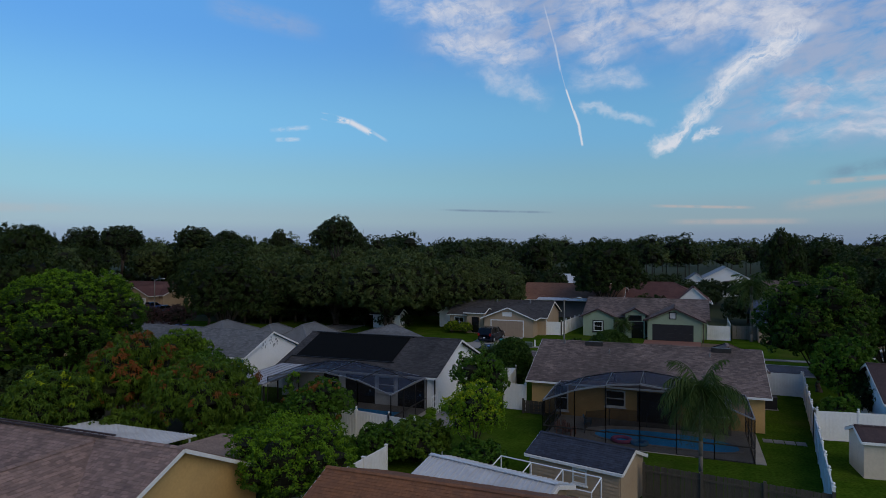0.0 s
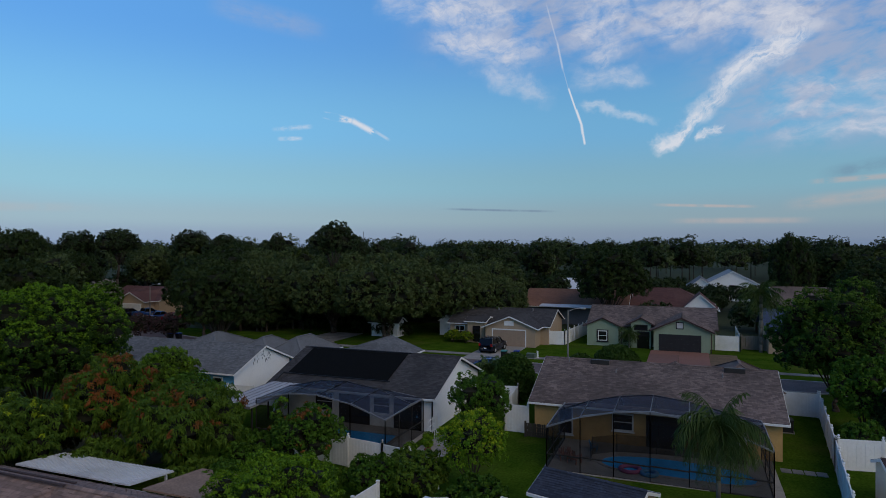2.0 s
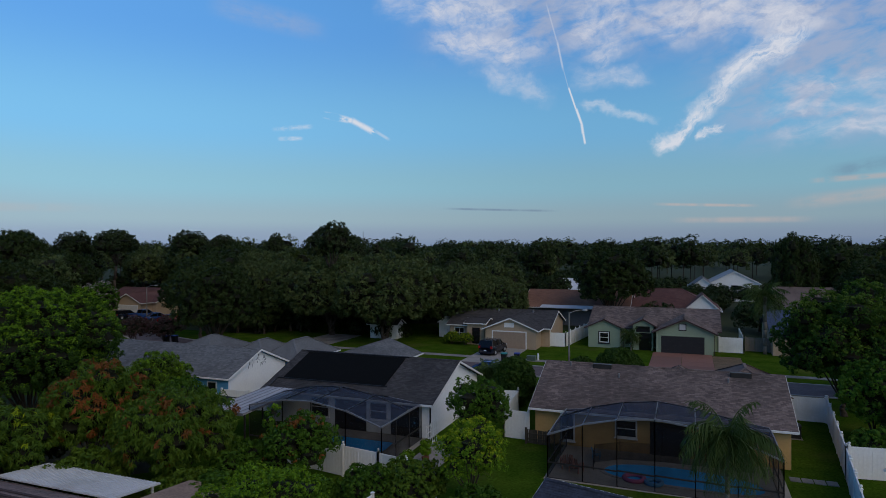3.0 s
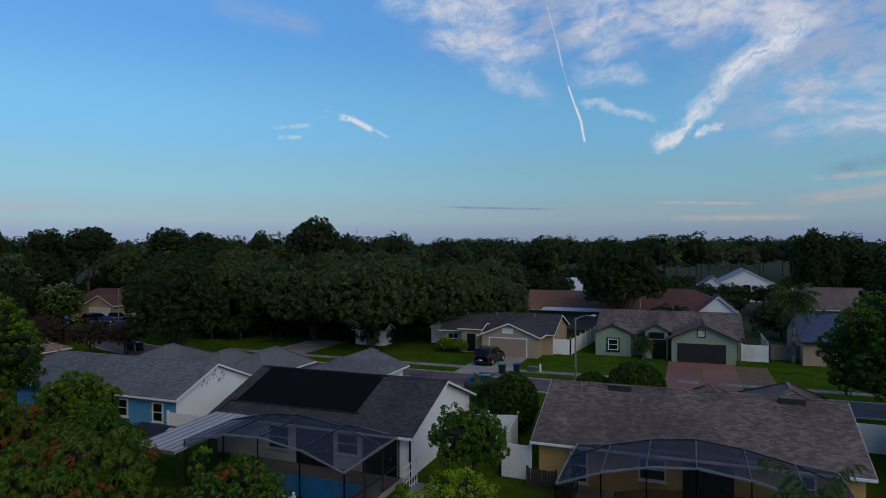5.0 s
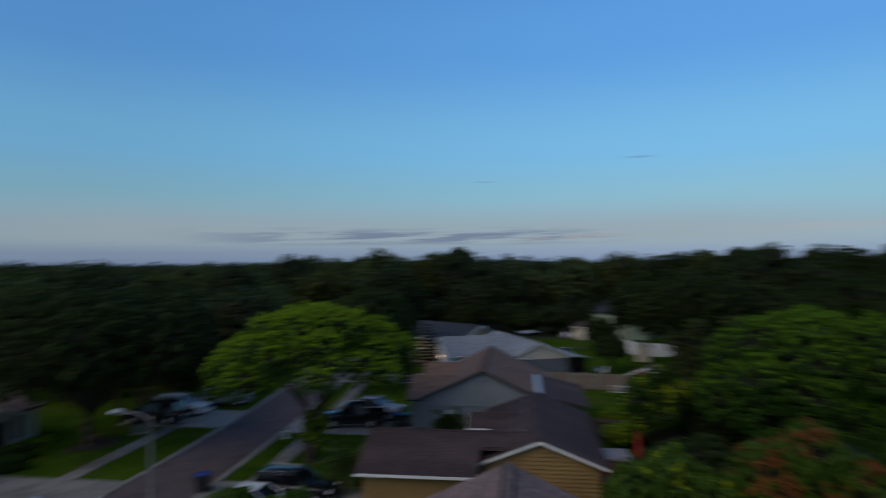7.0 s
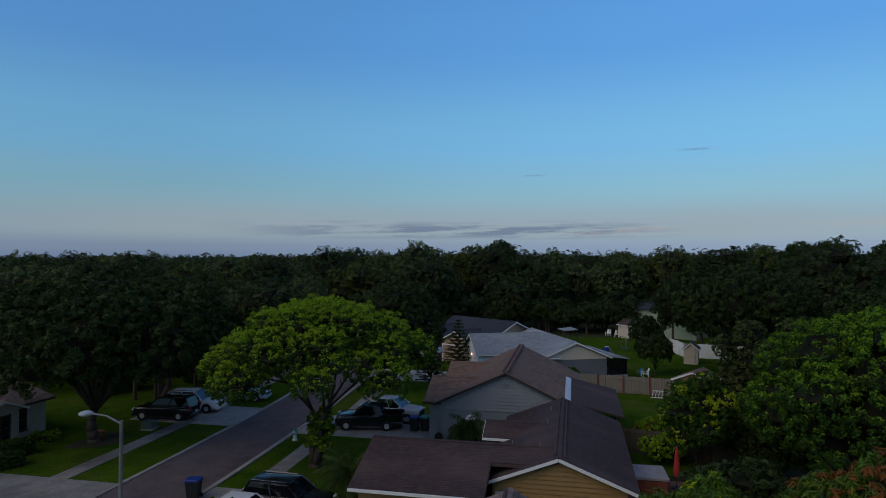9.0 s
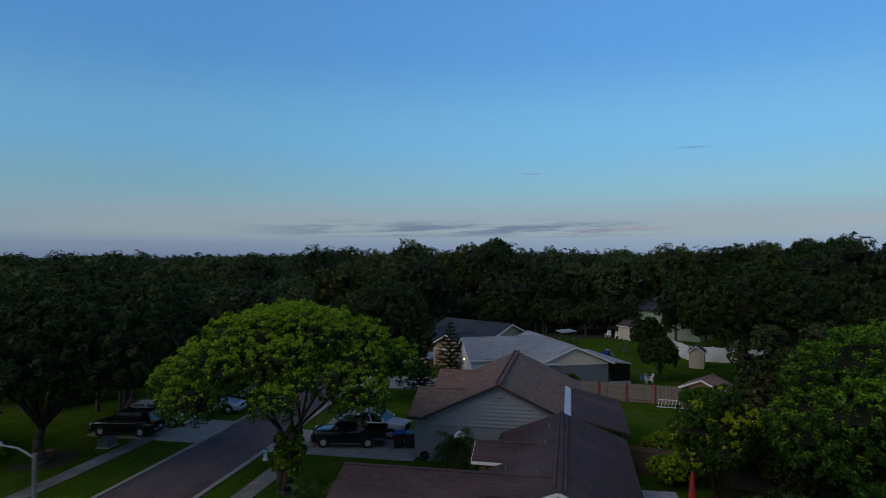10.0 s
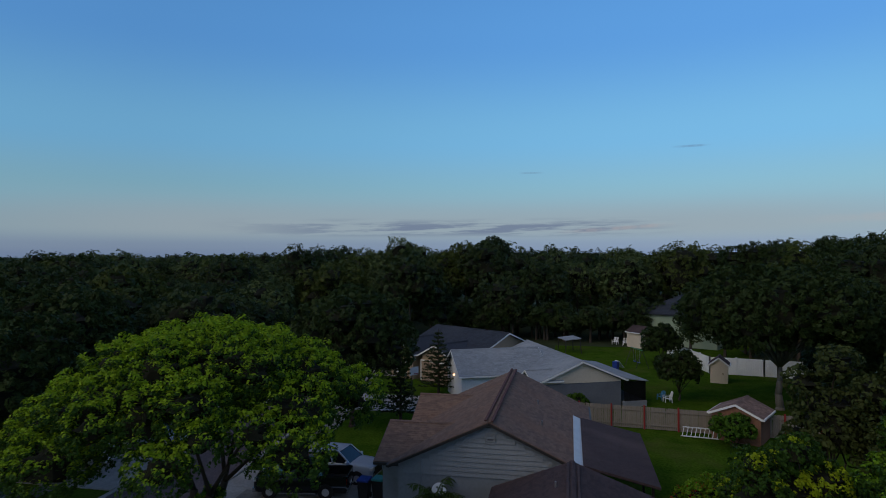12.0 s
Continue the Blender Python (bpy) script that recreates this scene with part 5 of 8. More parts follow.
# ---- houses further back ----
hO = House("far house with orange-brown shingle roof", -17, 112, seed=8)
hO.gable(-25.5, -7.6, 106, 118, "x", 3.0, 5.6, M_WALL_DGREY, M_SH_ORANGE, tabs="S", row=0.3, tab=0.5)
hO.put("porch_wall", MB().box(-12.6, -7.9, 105.0, 106.6, 0, 3.0), M_WALL_WHITE)
hO.window("S", 105.0, -10.2, 0.9, 1.2, 1.3, M_TRIM)
hO.put("porch_canopy", MB().slab([(-22, 104.0, 3.15), (-12.8, 104.0, 3.15), (-12.8, 106.4, 3.4), (-22, 106.4, 3.4)], 0.08), M_METAL_W)
hW = House("far house with pale metal roof", -20, 150, seed=9)
hW.gable(-28, -13, 145, 157, "x", 3.2, 5.6, M_WALL_WHITE, M_METAL_W)
hW.gable(-17, -11, 143, 153, "y", 3.4, 6.4, M_WALL_WHITE, M_SH_C)
hM = House("far white house with maroon shingle roof", 6, 118, seed=10)
hM.hip(-11.5, 6.0, 112, 124, 2.8, 5.8, M_WALL_WHITE, M_SH_MAROON, tabs="S", row=0.3, tab=0.5)
hM.gable(0.4, 6.2, 110, 117, "y", 2.8, 5.4, M_WALL_WHITE, M_SH_MAROON)
hT = House("tall white gabled house far behind the others", 17, 170, seed=11)
hT.gable(5.6, 17.0, 164, 180, "y", 4.2, 7.2, M_WALL_WHITE, M_SH_F, gin=0.3, ein=0.4)
hT.gable(1.0, 7.5, 160, 176, "y", 3.2, 5.6, M_WALL_WHITE, M_SH_C)
hT.window("S", 164.3, 11.3, 2.8, 1.5, 1.0, M_BLACK)
hU = House("tan house with blue shingle roof beyond the lawn", 15, 92, seed=12)
hU.gable(10.4, 26, 85.6, 98.5, "x", 2.6, 5.0, M_WALL_TAN, M_SH_BLUE, M_BLACK, tabs="S", row=0.22, tab=0.4)
hU.window("S", 86.05, 13.6, 0.6, 1.5, 1.6, M_BLACK)
hU.window("S", 86.02, 13.6, 0.72, 1.25, 1.36, M_TRIM, sill=False)
hU2 = House("far house with grey-brown roof behind the palms", 24, 125, seed=13)
hU2.gable(15, 34, 119, 132, "x", 3.0, 6.0, M_WALL_TAN, M_SH_B)
hR = House("cream house with red-brown roof beside the parked cars", -101, 99, seed=14)
hR.gable(-110, -94.5, 93, 106, "x", 2.7, 5.0, M_WALL_TAN, M_SH_MAROON, tabs="S", row=0.3, tab=0.5)
hR.gable(-103, -95.5, 90.5, 98, "y", 2.7, 4.5, M_WALL_TAN, M_SH_MAROON)
hR.garage("S", 90.85, -99.2, 4.9, 2.15, M_DOOR_WHITE)
hR2 = House("pale green house with grey hip roof under the trees", -90, 112, seed=15)
hR2.gable(-97, -84, 107, 120, "y", 3.0, 5.4, M_WALL_GREEN, M_SH_A)
hS = House("pale house with grey-brown hip roof by the street", -64, 54, seed=16)
hS.hip(-70, -62.7, 47, 57, 2.4, 4.2, M_WALL_TAN, M_SH_J, tabs="SE", row=0.22, tab=0.4)
hV = House("white garage under the oak trees", -38.5, 81, seed=17)
hV.gable(-42.6, -37.6, 82.0, 85.0, "x", 2.1, 2.9, M_WALL_WHITE, M_SH_A)

# ---- house D: ochre gable, dark brown roof ----
hD = House("ochre house with dark brown shingle roof and white rakes", -43.5, 14.5, seed=18)
hD.gable(-51.2, -38.3, 13.6, 20.75, "x", 2.4, 3.78, M_WALL_OCHRE, M_SH_D, tabs="SN", row=0.16, tab=0.3, trims=(M_SH_D, M_TRIM, M_SH_D))
hD.gable(-44.0, -36.3, 7.6, 13.95, "y", 2.4, 3.72, M_WALL_OCHRE, M_SH_D, tabs="E", row=0.16, tab=0.3, trims=(M_SH_D, M_SH_D, M_TRIM))
hD.gable(-41.6, -38.75, 13.7, 17.1, "y", 3.22, 3.72, M_WALL_OCHRE, M_SH_D, tabs="E", row=0.16, tab=0.3, trims=(M_SH_D, M_SH_D, M_SH_D), walls=False)
hD.gable(-47.8, -44.7, 12.7, 16.5, "y", 2.7, 3.3, M_WALL_OCHRE, M_SH_D, tabs="E", row=0.16, trims=(M_TRIM, M_SH_D, M_TRIM))
hD.plank("E", -38.65, 14.1, 20.3, 0.2, 3.5, 0.22, M_WALL_OCHRE, top=(17.17, 3.15, 2.4, 3.6))
hD.window("E", -38.6, 14.6, 0.9, 0.8, 1.0, sill=False, bars=0)
hD.put("ridge_caps_double", MB().beam((-50.8, 17.0, 3.83), (-38.6, 17.0, 3.83), 0.12, 0.06).beam((-50.8, 17.45, 3.72), (-38.6, 17.45, 3.72), 0.10, 0.06), M_SH_D)
for vx, vy in ((-48.5, 16.5), (-45.5, 16.4), (-41, 16.2), (-43.2, 14.6)):
    hD.stack(vx, vy, 2.4 + (vy - 13.6) * 0.385, 0.25, 0.04)

# ---- house E: grey siding, red-brown roof ----
hE = House("grey sided house with red-brown shingle roof", -59, 12.5, seed=19)
hE.gable(-66.0, -52.0, 8.2, 18.3, "x", 2.8, 5.15, M_WALL_GREY, M_SH_E, M_BRONZE, tabs="SN", row=0.17, tab=0.32, rake=0.12)
hE.gable(-58.6, -52.5, 7.3, 13.0, "y", 2.75, 4.05, M_WALL_GREY, M_SH_E, M_BRONZE, tabs="E", row=0.17, rake=0.12)
hE.gable(-65.2, -59.6, 7.4, 13.0, "y", 2.75, 4.05, M_WALL_GREY, M_SH_E, M_BRONZE, tabs="E", row=0.17, rake=0.12)
hE.plank("E", -52.35, 8.7, 17.8, 2.35, 4.75, 0.24, M_WALL_GREY, top=(13.25, 4.5, 2.5, 4.95))
hE.window("E", -52.33, 13.3, 4.0, 0.5, 0.55, M_WALL_GREY, bars=3, sill=False, glass=M_WALL_DGREY)
hE.put("metal_flashing", MB().slab([(-61.4, 17.28, 3.33), (-52.0, 17.28, 3.33), (-52.0, 17.72, 3.13), (-61.4, 17.72, 3.13)], 0.03), M_METAL_W, "pale blue-grey metal flashing strip")
hE.put("ridge_line", MB().beam((-66.0, 13.1, 5.22), (-52.0, 13.1, 5.22), 0.12, 0.07).beam((-66.0, 13.42, 5.20), (-52.0, 13.42, 5.20), 0.12, 0.07), M_SH_MAROON, "raised red-brown ridge caps")
hE.put("patio_roof", MB().slab([(-61.4, 17.7, 3.10), (-52.4, 17.7, 3.10), (-52.4, 21.2, 2.3), (-61.4, 21.2, 2.3)][::-1], 0.12), M_SH_D)
hE.put("shingles", shingle_quads(hE.rng, (-52.4, 21.2, 2.33), (-61.4, 21.2, 2.33), (-52.4, 17.7, 3.13), (-61.4, 17.7, 3.13), 0.32, 0.17), M_SH_D, kind="stuff")
hE.put("patio_roof_top", MB().slab([(-61.4, 17.7, 3.12), (-61.4, 21.2, 2.32), (-52.4, 21.2, 2.32), (-52.4, 17.7, 3.12)][::-1], 0.03), M_SH_D)
for px in (-61.0, -56.8, -52.8):
    hE.put("patio_post", MB().beam((px, 20.9, 0), (px, 20.9, 2.3), 0.12), M_BRONZE)
hE.stack(-60, 15.2, 4.25, 0.25)
hE.stack(-56, 15.6, 4.05, 0.25)

# ---- house F: pale grey roof ----
hF = House("dark grey house with pale grey shingle roof", -82, 15.5, 24, local=True, seed=20)
hF.gable(-7.5, 6.2, -3.9, 4.3, "x", 2.5, 4.2, M_WALL_DGREY, M_SH_F, tabs="NS", row=0.25, tab=0.45)
hF.put("gable_panel", MB().slab([(5.9, -3.4, 2.30), (5.9, 3.8, 2.30), (5.9, 3.8, 2.42), (5.9, 0.2, 3.98), (5.9, -3.4, 2.42)], 0.03), M_WALL_CREAM, "cream painted gable panel")
hF.gable(-4.5, 2.0, -9.6, -1.0, "y", 2.5, 4.4, M_WALL_WHITE, M_SH_F, tabs="E", row=0.25, tab=0.45)
hF.gable(3.0, 6.0, -4.4, -1.5, "y", 2.6, 3.35, M_WALL_DGREY, M_SH_F)
hF.put("porch_roof", MB().slab([(-4, 4.2, 2.55), (6.0, 4.2, 2.55), (6.0, 6.4, 2.25), (-4, 6.4, 2.25)], 0.08), M_SH_F)
hF.put("porch_screen", MB().box(-3.8, 5.8, 6.2, 6.25, 0.5, 2.2).box(5.75, 5.8, 4.2, 6.2, 0.5, 2.2), M_SCREEN_WALL)
hF.put("porch_base", MB().box(-3.9, 5.9, 4.0, 6.3, 0, 0.5), M_WALL_GREY)
hF.put("wall_lamp", MB().ball((-1.2, -9.3, 2.1), 0.11), glow("lamp_glow", (1.0, 0.55, 0.3), 3.0), "small lit lamp beside the garage")

# ---- house K: navy-black roof ----
hK = House("tan house with navy-black shingle roof", -93, 4.6, 55, local=True, seed=21)
hK.gable(-3.8, 7.6, -5.6, 5.6, "x", 2.7, 4.95, M_WALL_TAN, M_SH_K, tabs="SN", row=0.25, tab=0.45)
hK.gable(-3.6, 0.9, -7.8, -1, "y", 2.7, 4.2, M_WALL_TAN, M_SH_K)
hK.gable(1.1, 6.4, -7.4, -1, "y", 2.7, 4.0, M_WALL_TAN, M_SH_K)
hK.garage("S", -7.05, 3.75, 4.6, 2.1, M_DOOR_TAN)
hK.window("S", -7.45, -1.35, 0.6, 1.6, 1.5, M_TRIM, vbars=1)
hK.window("E", 7.25, -3.0, 0.7, 1.2, 1.4)

# ---- house L: pale brick across the street ----
hL = House("pale brick house with brown roof across the street", -44, -25, seed=22)
hL.gable(-49.2, -33, -31.5, -20.6, "x", 2.5, 4.5, M_WALL_BRICK, M_SH_B, M_SH_D, tabs="N", row=0.17, tab=0.32)
hL.gable(-46.1, -42.3, -25, -19.8, "y", 2.5, 3.3, M_WALL_BRICK, M_SH_B, M_TRIM, tabs="E", row=0.17)
hL.gable(-39.7, -32.0, -26, -18.4, "y", 2.5, 3.9, M_WALL_BRICK, M_SH_B, M_TRIM, tabs="W", row=0.17)
hL.window("N", -21.05, -46.7, 0.5, 0.9, 1.6, M_SH_D)
hL.window("N", -20.15, -44.2, 0.4, 1.5, 1.8, M_SH_D, vbars=1)
M_BRICK_ORANGE = mat("orange_brick", (0.40, 0.15, 0.07), (0.28, 0.11, 0.06), scale=2.5, rough=0.9, bump=0.5, bscale=12, fine=0.3)
hL.put("brick_pier", MB().box(-41.9, -41.4, -20.0, -19.3, 0, 2.4), M_BRICK_ORANGE)
hL.put("brick_pier", MB().box(-40.3, -39.8, -20.0, -19.3, 0, 2.4), M_BRICK_ORANGE)
hL.put("brick_lintel", MB().box(-41.4, -40.3, -19.95, -19.35, 2.0, 2.4), M_BRICK_ORANGE)
hL2 = House("far house with grey roof behind the oaks", -73, -32, seed=23)
hL2.gable(-80, -66, -38, -26, "x", 2.6, 4.6, M_WALL_TAN, M_SH_A)
hX = House("two-storey house with navy roof behind the white fence", -124.0, 36.2, -30, local=True, seed=24)
hX.hip(-8.5, 8.5, -6.0, 6.0, 4.6, 7.7, M_WALL_GREEN, M_SH_K, M_SH_K, tabs="NE", row=0.3, tab=0.5)
hX.window("E", 8.05, 1.5, 2.6, 1.3, 1.2)

# ---- house J: mauve-brown roof below the walk ----
hJ = House("yellow house with mauve-brown shingle roof", -23, 15.7, seed=25)
hJ.gable(-31.2, -15.2, 10.6, 20.7, "x", 2.45, 4.8, M_WALL_YEL, M_SH_J, tabs="SN", row=0.15, tab=0.3)
hJ.gable(-23.4, -15.6, 5.0, 15.6, "y", 2.45, 4.72, M_WALL_YEL, M_SH_J, tabs="WE", row=0.15, tab=0.3)
hJ.put("double_cap", MB().beam((-31.0, 15.5, 4.86), (-19.0, 15.5, 4.86), 0.1, 0.05).beam((-31.0, 15.95, 4.78), (-19.0, 15.95, 4.78), 0.1, 0.05), M_SH_D)
hJ.put("patio_cover", MB().slab([(-20.6, 20.4, 2.75), (-15.9, 20.4, 2.75), (-15.9, 24.0, 2.45), (-20.6, 24.0, 2.45)], 0.08), M_ROLL)
# ---- house I: rust roof under the start of the walk ----
hI = House("house with rust-orange shingle roof", -3.5, 14, seed=26)
hI.gable(-10.4, 4.5, 13.6, 22.0, "x", 2.5, 4.0, M_WALL_TAN, M_SH_I, M_TRIM, tabs="SN", row=0.15, tab=0.3)

# ---- trees ----
big = tree("oak_tree", "spreading live oak with grey-green leaves", -38.6, 80.0, 11.0, 7.6, 9.6, L_OAK, lobes=18, leaf_size=0.40, tuft=0.80, per=14, seed=31, trunk_r=0.34, stems=2, spread=0.7, lower=-0.9, fork=2.0, group="street oaks", gaps=0.14)
for i, (x, y, s, sz) in enumerate([(-33, 89, 0.95, 0.95), (-49, 83, 1.0, 1.02), (-57, 86, 0.92, 1.0), (-65, 88, 1.0, 1.0), (-45, 96, 1.05, 1.1), (-30, 100, 0.9, 0.95), (-58, 100, 1.05, 1.12), (-72, 96, 1.0, 1.15), (-26, 92, 0.7, 0.8)]):
    place(big, x, y, i * 67, s, sz)
rnd = tree("maple_tree", "dense dark round-headed tree", -10.4, 104, 13.3, 6.6, 11.5, L_DARK, lobes=16, leaf_size=0.42, tuft=0.85, per=13, seed=32, group="round trees")
for i, (x, y, s, sz) in enumerate([(-52.5, 61.5, 0.85, 0.855), (-68.0, 0.6, 0.80, 0.80), (28, 140, 1.0, 0.95), (26, 104, 0.9, 0.85), (-66, 74, 0.85, 0.88), (-75, 86, 0.9, 0.92), (-82, 100, 1.0, 1.05), (-110, 76, 1.0, 1.2), (-122, 84, 1.1, 1.25), (-128, 74, 1.1, 1.2), (-117, 66, 0.9, 1.1), (-118, 56, 1.0, 1.12), (-132, 60, 1.2, 1.2), (-142, 50, 1.2, 1.15), (-104, 54, 0.85, 1.0), (-150, 66, 1.2, 1.2), (19, 129, 0.62, 1.14)]):
    place(rnd, x, y, i * 51 + 20, s, sz)
pin = tree("pine_tree", "tall pine with a dark open crown", -49.2, 83, 17.0, 4.2, 6.5, L_PINE, lobes=10, leaf_size=0.36, tuft=0.7, per=14, seed=33, trunk_r=0.28, group="tall pines", gaps=0.25)
for i, (x, y, s, sz) in enumerate([(-92, 108, 1.0, 0.93), (-120, 96, 1.0, 0.98), (-64, 118, 0.42, 0.90), (-150, 2, 1.0, 1.0), (-105, 113, 1.2, 1.0), (-86, 119, 0.55, 0.96), (-113, 100, 1.2, 0.99), (-131, 116, 1.2, 1.04)]):
    place(pin, x, y, i * 75, s, sz)
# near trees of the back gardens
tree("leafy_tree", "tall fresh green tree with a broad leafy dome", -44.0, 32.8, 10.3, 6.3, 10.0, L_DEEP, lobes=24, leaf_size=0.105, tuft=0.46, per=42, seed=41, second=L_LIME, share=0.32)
tree("mango_tree", "mango tree with red and orange new growth", -30.6, 27.0, 6.9, 3.0, 6.0, L_MANGO, lobes=11, leaf_size=0.105, tuft=0.40, per=34, seed=42, second=L_RED, share=0.26, patchy=True, long=2.8, up=0.2, droop=0.6)
tree("mango_tree", "low spreading mango tree with yellow new leaves", -31.4, 22.2, 5.3, 2.7, 4.6, L_MANGO, lobes=10, leaf_size=0.105, tuft=0.38, per=34, seed=43, second=L_YEL, share=0.08, patchy=True, long=2.8, up=0.2, droop=0.6)
tree("mango_tree", "mango tree with a few red leaves", -25.0, 27.6, 5.5, 3.4, 4.9, L_MANGO, lobes=11, leaf_size=0.105, tuft=0.40, per=34, seed=44, second=L_RED, share=0.07, patchy=True, long=2.8, up=0.2, droop=0.6)
tree("mango_tree", "dark green mango tree beside the pool cage", -28.4, 31.2, 5.2, 2.4, 4.6, L_FRESH, lobes=8, leaf_size=0.14, tuft=0.42, per=22, seed=45, long=2.4, droop=0.4)
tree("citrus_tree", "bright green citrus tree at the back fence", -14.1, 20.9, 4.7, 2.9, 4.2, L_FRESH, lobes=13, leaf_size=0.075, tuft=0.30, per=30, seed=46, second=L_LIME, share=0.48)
tree("leafy_tree", "dark green tree with red tips by the fence", -18.6, 30.0, 4.2, 2.2, 3.8, L_FRESH, lobes=8, leaf_size=0.12, tuft=0.36, per=22, seed=47, second=L_RED, share=0.05, patchy=True)
tree("leafy_tree", "slim fresh green tree beside the white fence", -20.9, 30.6, 4.6, 0.9, 3.9, L_FRESH, lobes=6, leaf_size=0.11, tuft=0.28, per=22, seed=48, style="tall", second=L_LIME, share=0.4)
tree("leafy_tree", "yellow-green feathery tree on the back lawn", -9.2, 31.6, 4.5, 1.9, 4.1, L_LIME, lobes=10, leaf_size=0.085, tuft=0.34, per=24, seed=49, second=L_YEL, share=0.25, gaps=0.16, core=0.5)
tree("leafy_tree", "small dark tree beside the white gable", -11.5, 39.6, 4.8, 2.2, 3.7, L_FRESH, lobes=9, leaf_size=0.10, tuft=0.36, per=28, seed=50, gaps=0.2)
tree("mango_tree", "tall mango tree with yellow-green leaves", -33.4, 34.4, 6.0, 2.4, 5.2, L_MANGO, lobes=10, leaf_size=0.105, tuft=0.40, per=34, seed=120, second=L_LIME, share=0.2, long=2.6, droop=0.5)
shrub("shrub", "dark green shrubs under the mango trees", -27.6, 24.0, 3.0, 2.2, L_MANGO, 110, 0.13, droop=0.5, long=2.6)
shrub("shrub", "dark green shrubs under the mango trees", -34.6, 25.4, 3.4, 2.6, L_DARK, 111, 0.16)
shrub("shrub", "dark green shrubs under the mango trees", -19.6, 24.0, 2.8, 2.2, L_FRESH, 112, 0.13)
shrub("shrub", "leafy green shrub beside the citrus tree", -17.4, 22.4, 2.6, 1.9, L_FRESH, 113, 0.13)
shrub("shrub", "leafy green shrub behind the white fence", -21.8, 29.2, 2.6, 2.0, L_FRESH, 114, 0.13)
shrub("shrub", "leafy green shrub behind the white fence", -14.0, 29.0, 2.3, 1.7, L_FRESH, 115, 0.12)
# added dark shrubs stand in for black shade in the gaps between the trees
for bx, by, bh, br, bs in ((-51.4, 28.6, 3.2, 2.0, 131), (-48.6, 29.4, 3.4, 2.2, 132), (-53.6, 26.8, 2.6, 1.7, 133), (-43.8, 26.4, 2.4, 1.7, 134)):
    shrub("shrub", "dark shrubs added to fill the shade under the garden trees", bx, by, bh, br, L_DARK, bs, 0.16)
shrub("flower_bush", "thin bush with bright red blossoms", -55.2, 23.2, 1.7, 1.2, L_LIME, 116, 0.10, second=mat("red_blossom", (0.55, 0.03, 0.02), (0.4, 0.03, 0.02), rough=0.6, trans=0.2), share=0.10)
shrub("shrub", "yellow-green scrub beside the patio roof", -51.0, 23.4, 1.8, 1.5, L_LIME, 117, 0.10, second=L_YEL, share=0.3)
shrub("shrub", "small spiky shrub beside the grey wall", -75.4, 17.6, 1.6, 1.0, L_FRESH, 118, 0.14)
shrub("shrub", "mixed green shrubs along the back fence", -12.2, 30.2, 2.2, 2.1, L_MANGO, 51, 0.13)
shrub("shrub", "mixed green shrubs along the back fence", -8.0, 28.6, 1.9, 2.0, L_FRESH, 52, 0.12)
shrub("shrub", "mixed green shrubs along the back fence", -16.6, 27.4, 2.0, 1.7, L_FRESH, 53, 0.12)
shrub("shrub", "mixed green shrubs along the back fence", -22.6, 25.4, 2.2, 1.9, L_MANGO, 54, 0.13)
tree("leafy_tree", "dense green tree shading the garden corner", -37.0, 24.6, 4.6, 2.4, 4.0, L_DARK, lobes=8, leaf_size=0.26, tuft=0.45, per=20, seed=55)
tree("leafy_tree", "big deep green tree at the lot line", 12.6, 58.0, 10.6, 4.8, 9.6, L_DEEP, lobes=18, leaf_size=0.14, tuft=0.48, per=24, seed=56, second=L_MANGO, share=0.3)
tree("leafy_tree", "big dark green tree by the street corner", 18.6, 63.0, 10.8, 5.6, 9.6, L_DARK, lobes=16, leaf_size=0.35, tuft=0.65, per=16, seed=57)
tree("leafy_tree", "dark tree hanging over the vinyl fence", 12.9, 50.6, 5.6, 2.5, 5.2, L_FRESH, lobes=9, leaf_size=0.18, tuft=0.45, per=18, seed=58)
shrub("shrub", "dark green shrub by the vinyl fence", 11.7, 45.2, 2.4, 1.4, L_FRESH, 59, 0.13)
shrub("shrub", "tall dark green shrub behind the white fence", 14.4, 48.4, 3.4, 1.9, L_DARK, 121, 0.15)
clipped("round clipped dark green bush beside the house", -12.3, 52.0, 4.15, 1.75, 60)
clipped("round clipped bush on the front lawn", -4.4, 57.4, 4.5, 2.2, 61)
clipped("small clipped bush on the front lawn", -7.6, 57.4, 3.5, 1.6, 62)
palm("queen palm with drooping feathery fronds", 2.85, 30.0, 5.5, 2.35, 42, 63, 1.7, 0.10, leaflet=0.72, n=44, leaf_w=0.024)
palm("tall palm with an arching crown", 10.0, 87.0, 7.4, 3.2, 34, 64, 1.4, 0.2, leaflet=0.8, n=34, leaf_w=0.045)
palm("short bushy palm beside the driveway", -16.0, 56.6, 1.9, 1.8, 34, 65, 1.4, 0.16, leaflet=0.7, n=30, leaf_w=0.035)
palm("small palm beside the front door", -5.6, 84.0, 2.2, 1.6, 24, 66, 1.2, 0.1, leaflet=0.5)
palm("small bushy palm against the grey house wall", -51.0, 10.8, 1.7, 1.9, 30, 67, 1.5, 0.12, leaflet=0.6, n=26, leaf_w=0.035)
palm("young palm beside the parked car", -40.4, 6.1, 1.75, 2.0, 40, 68, 1.15, 0.12, leaflet=0.5, n=34, leaf_w=0.028)
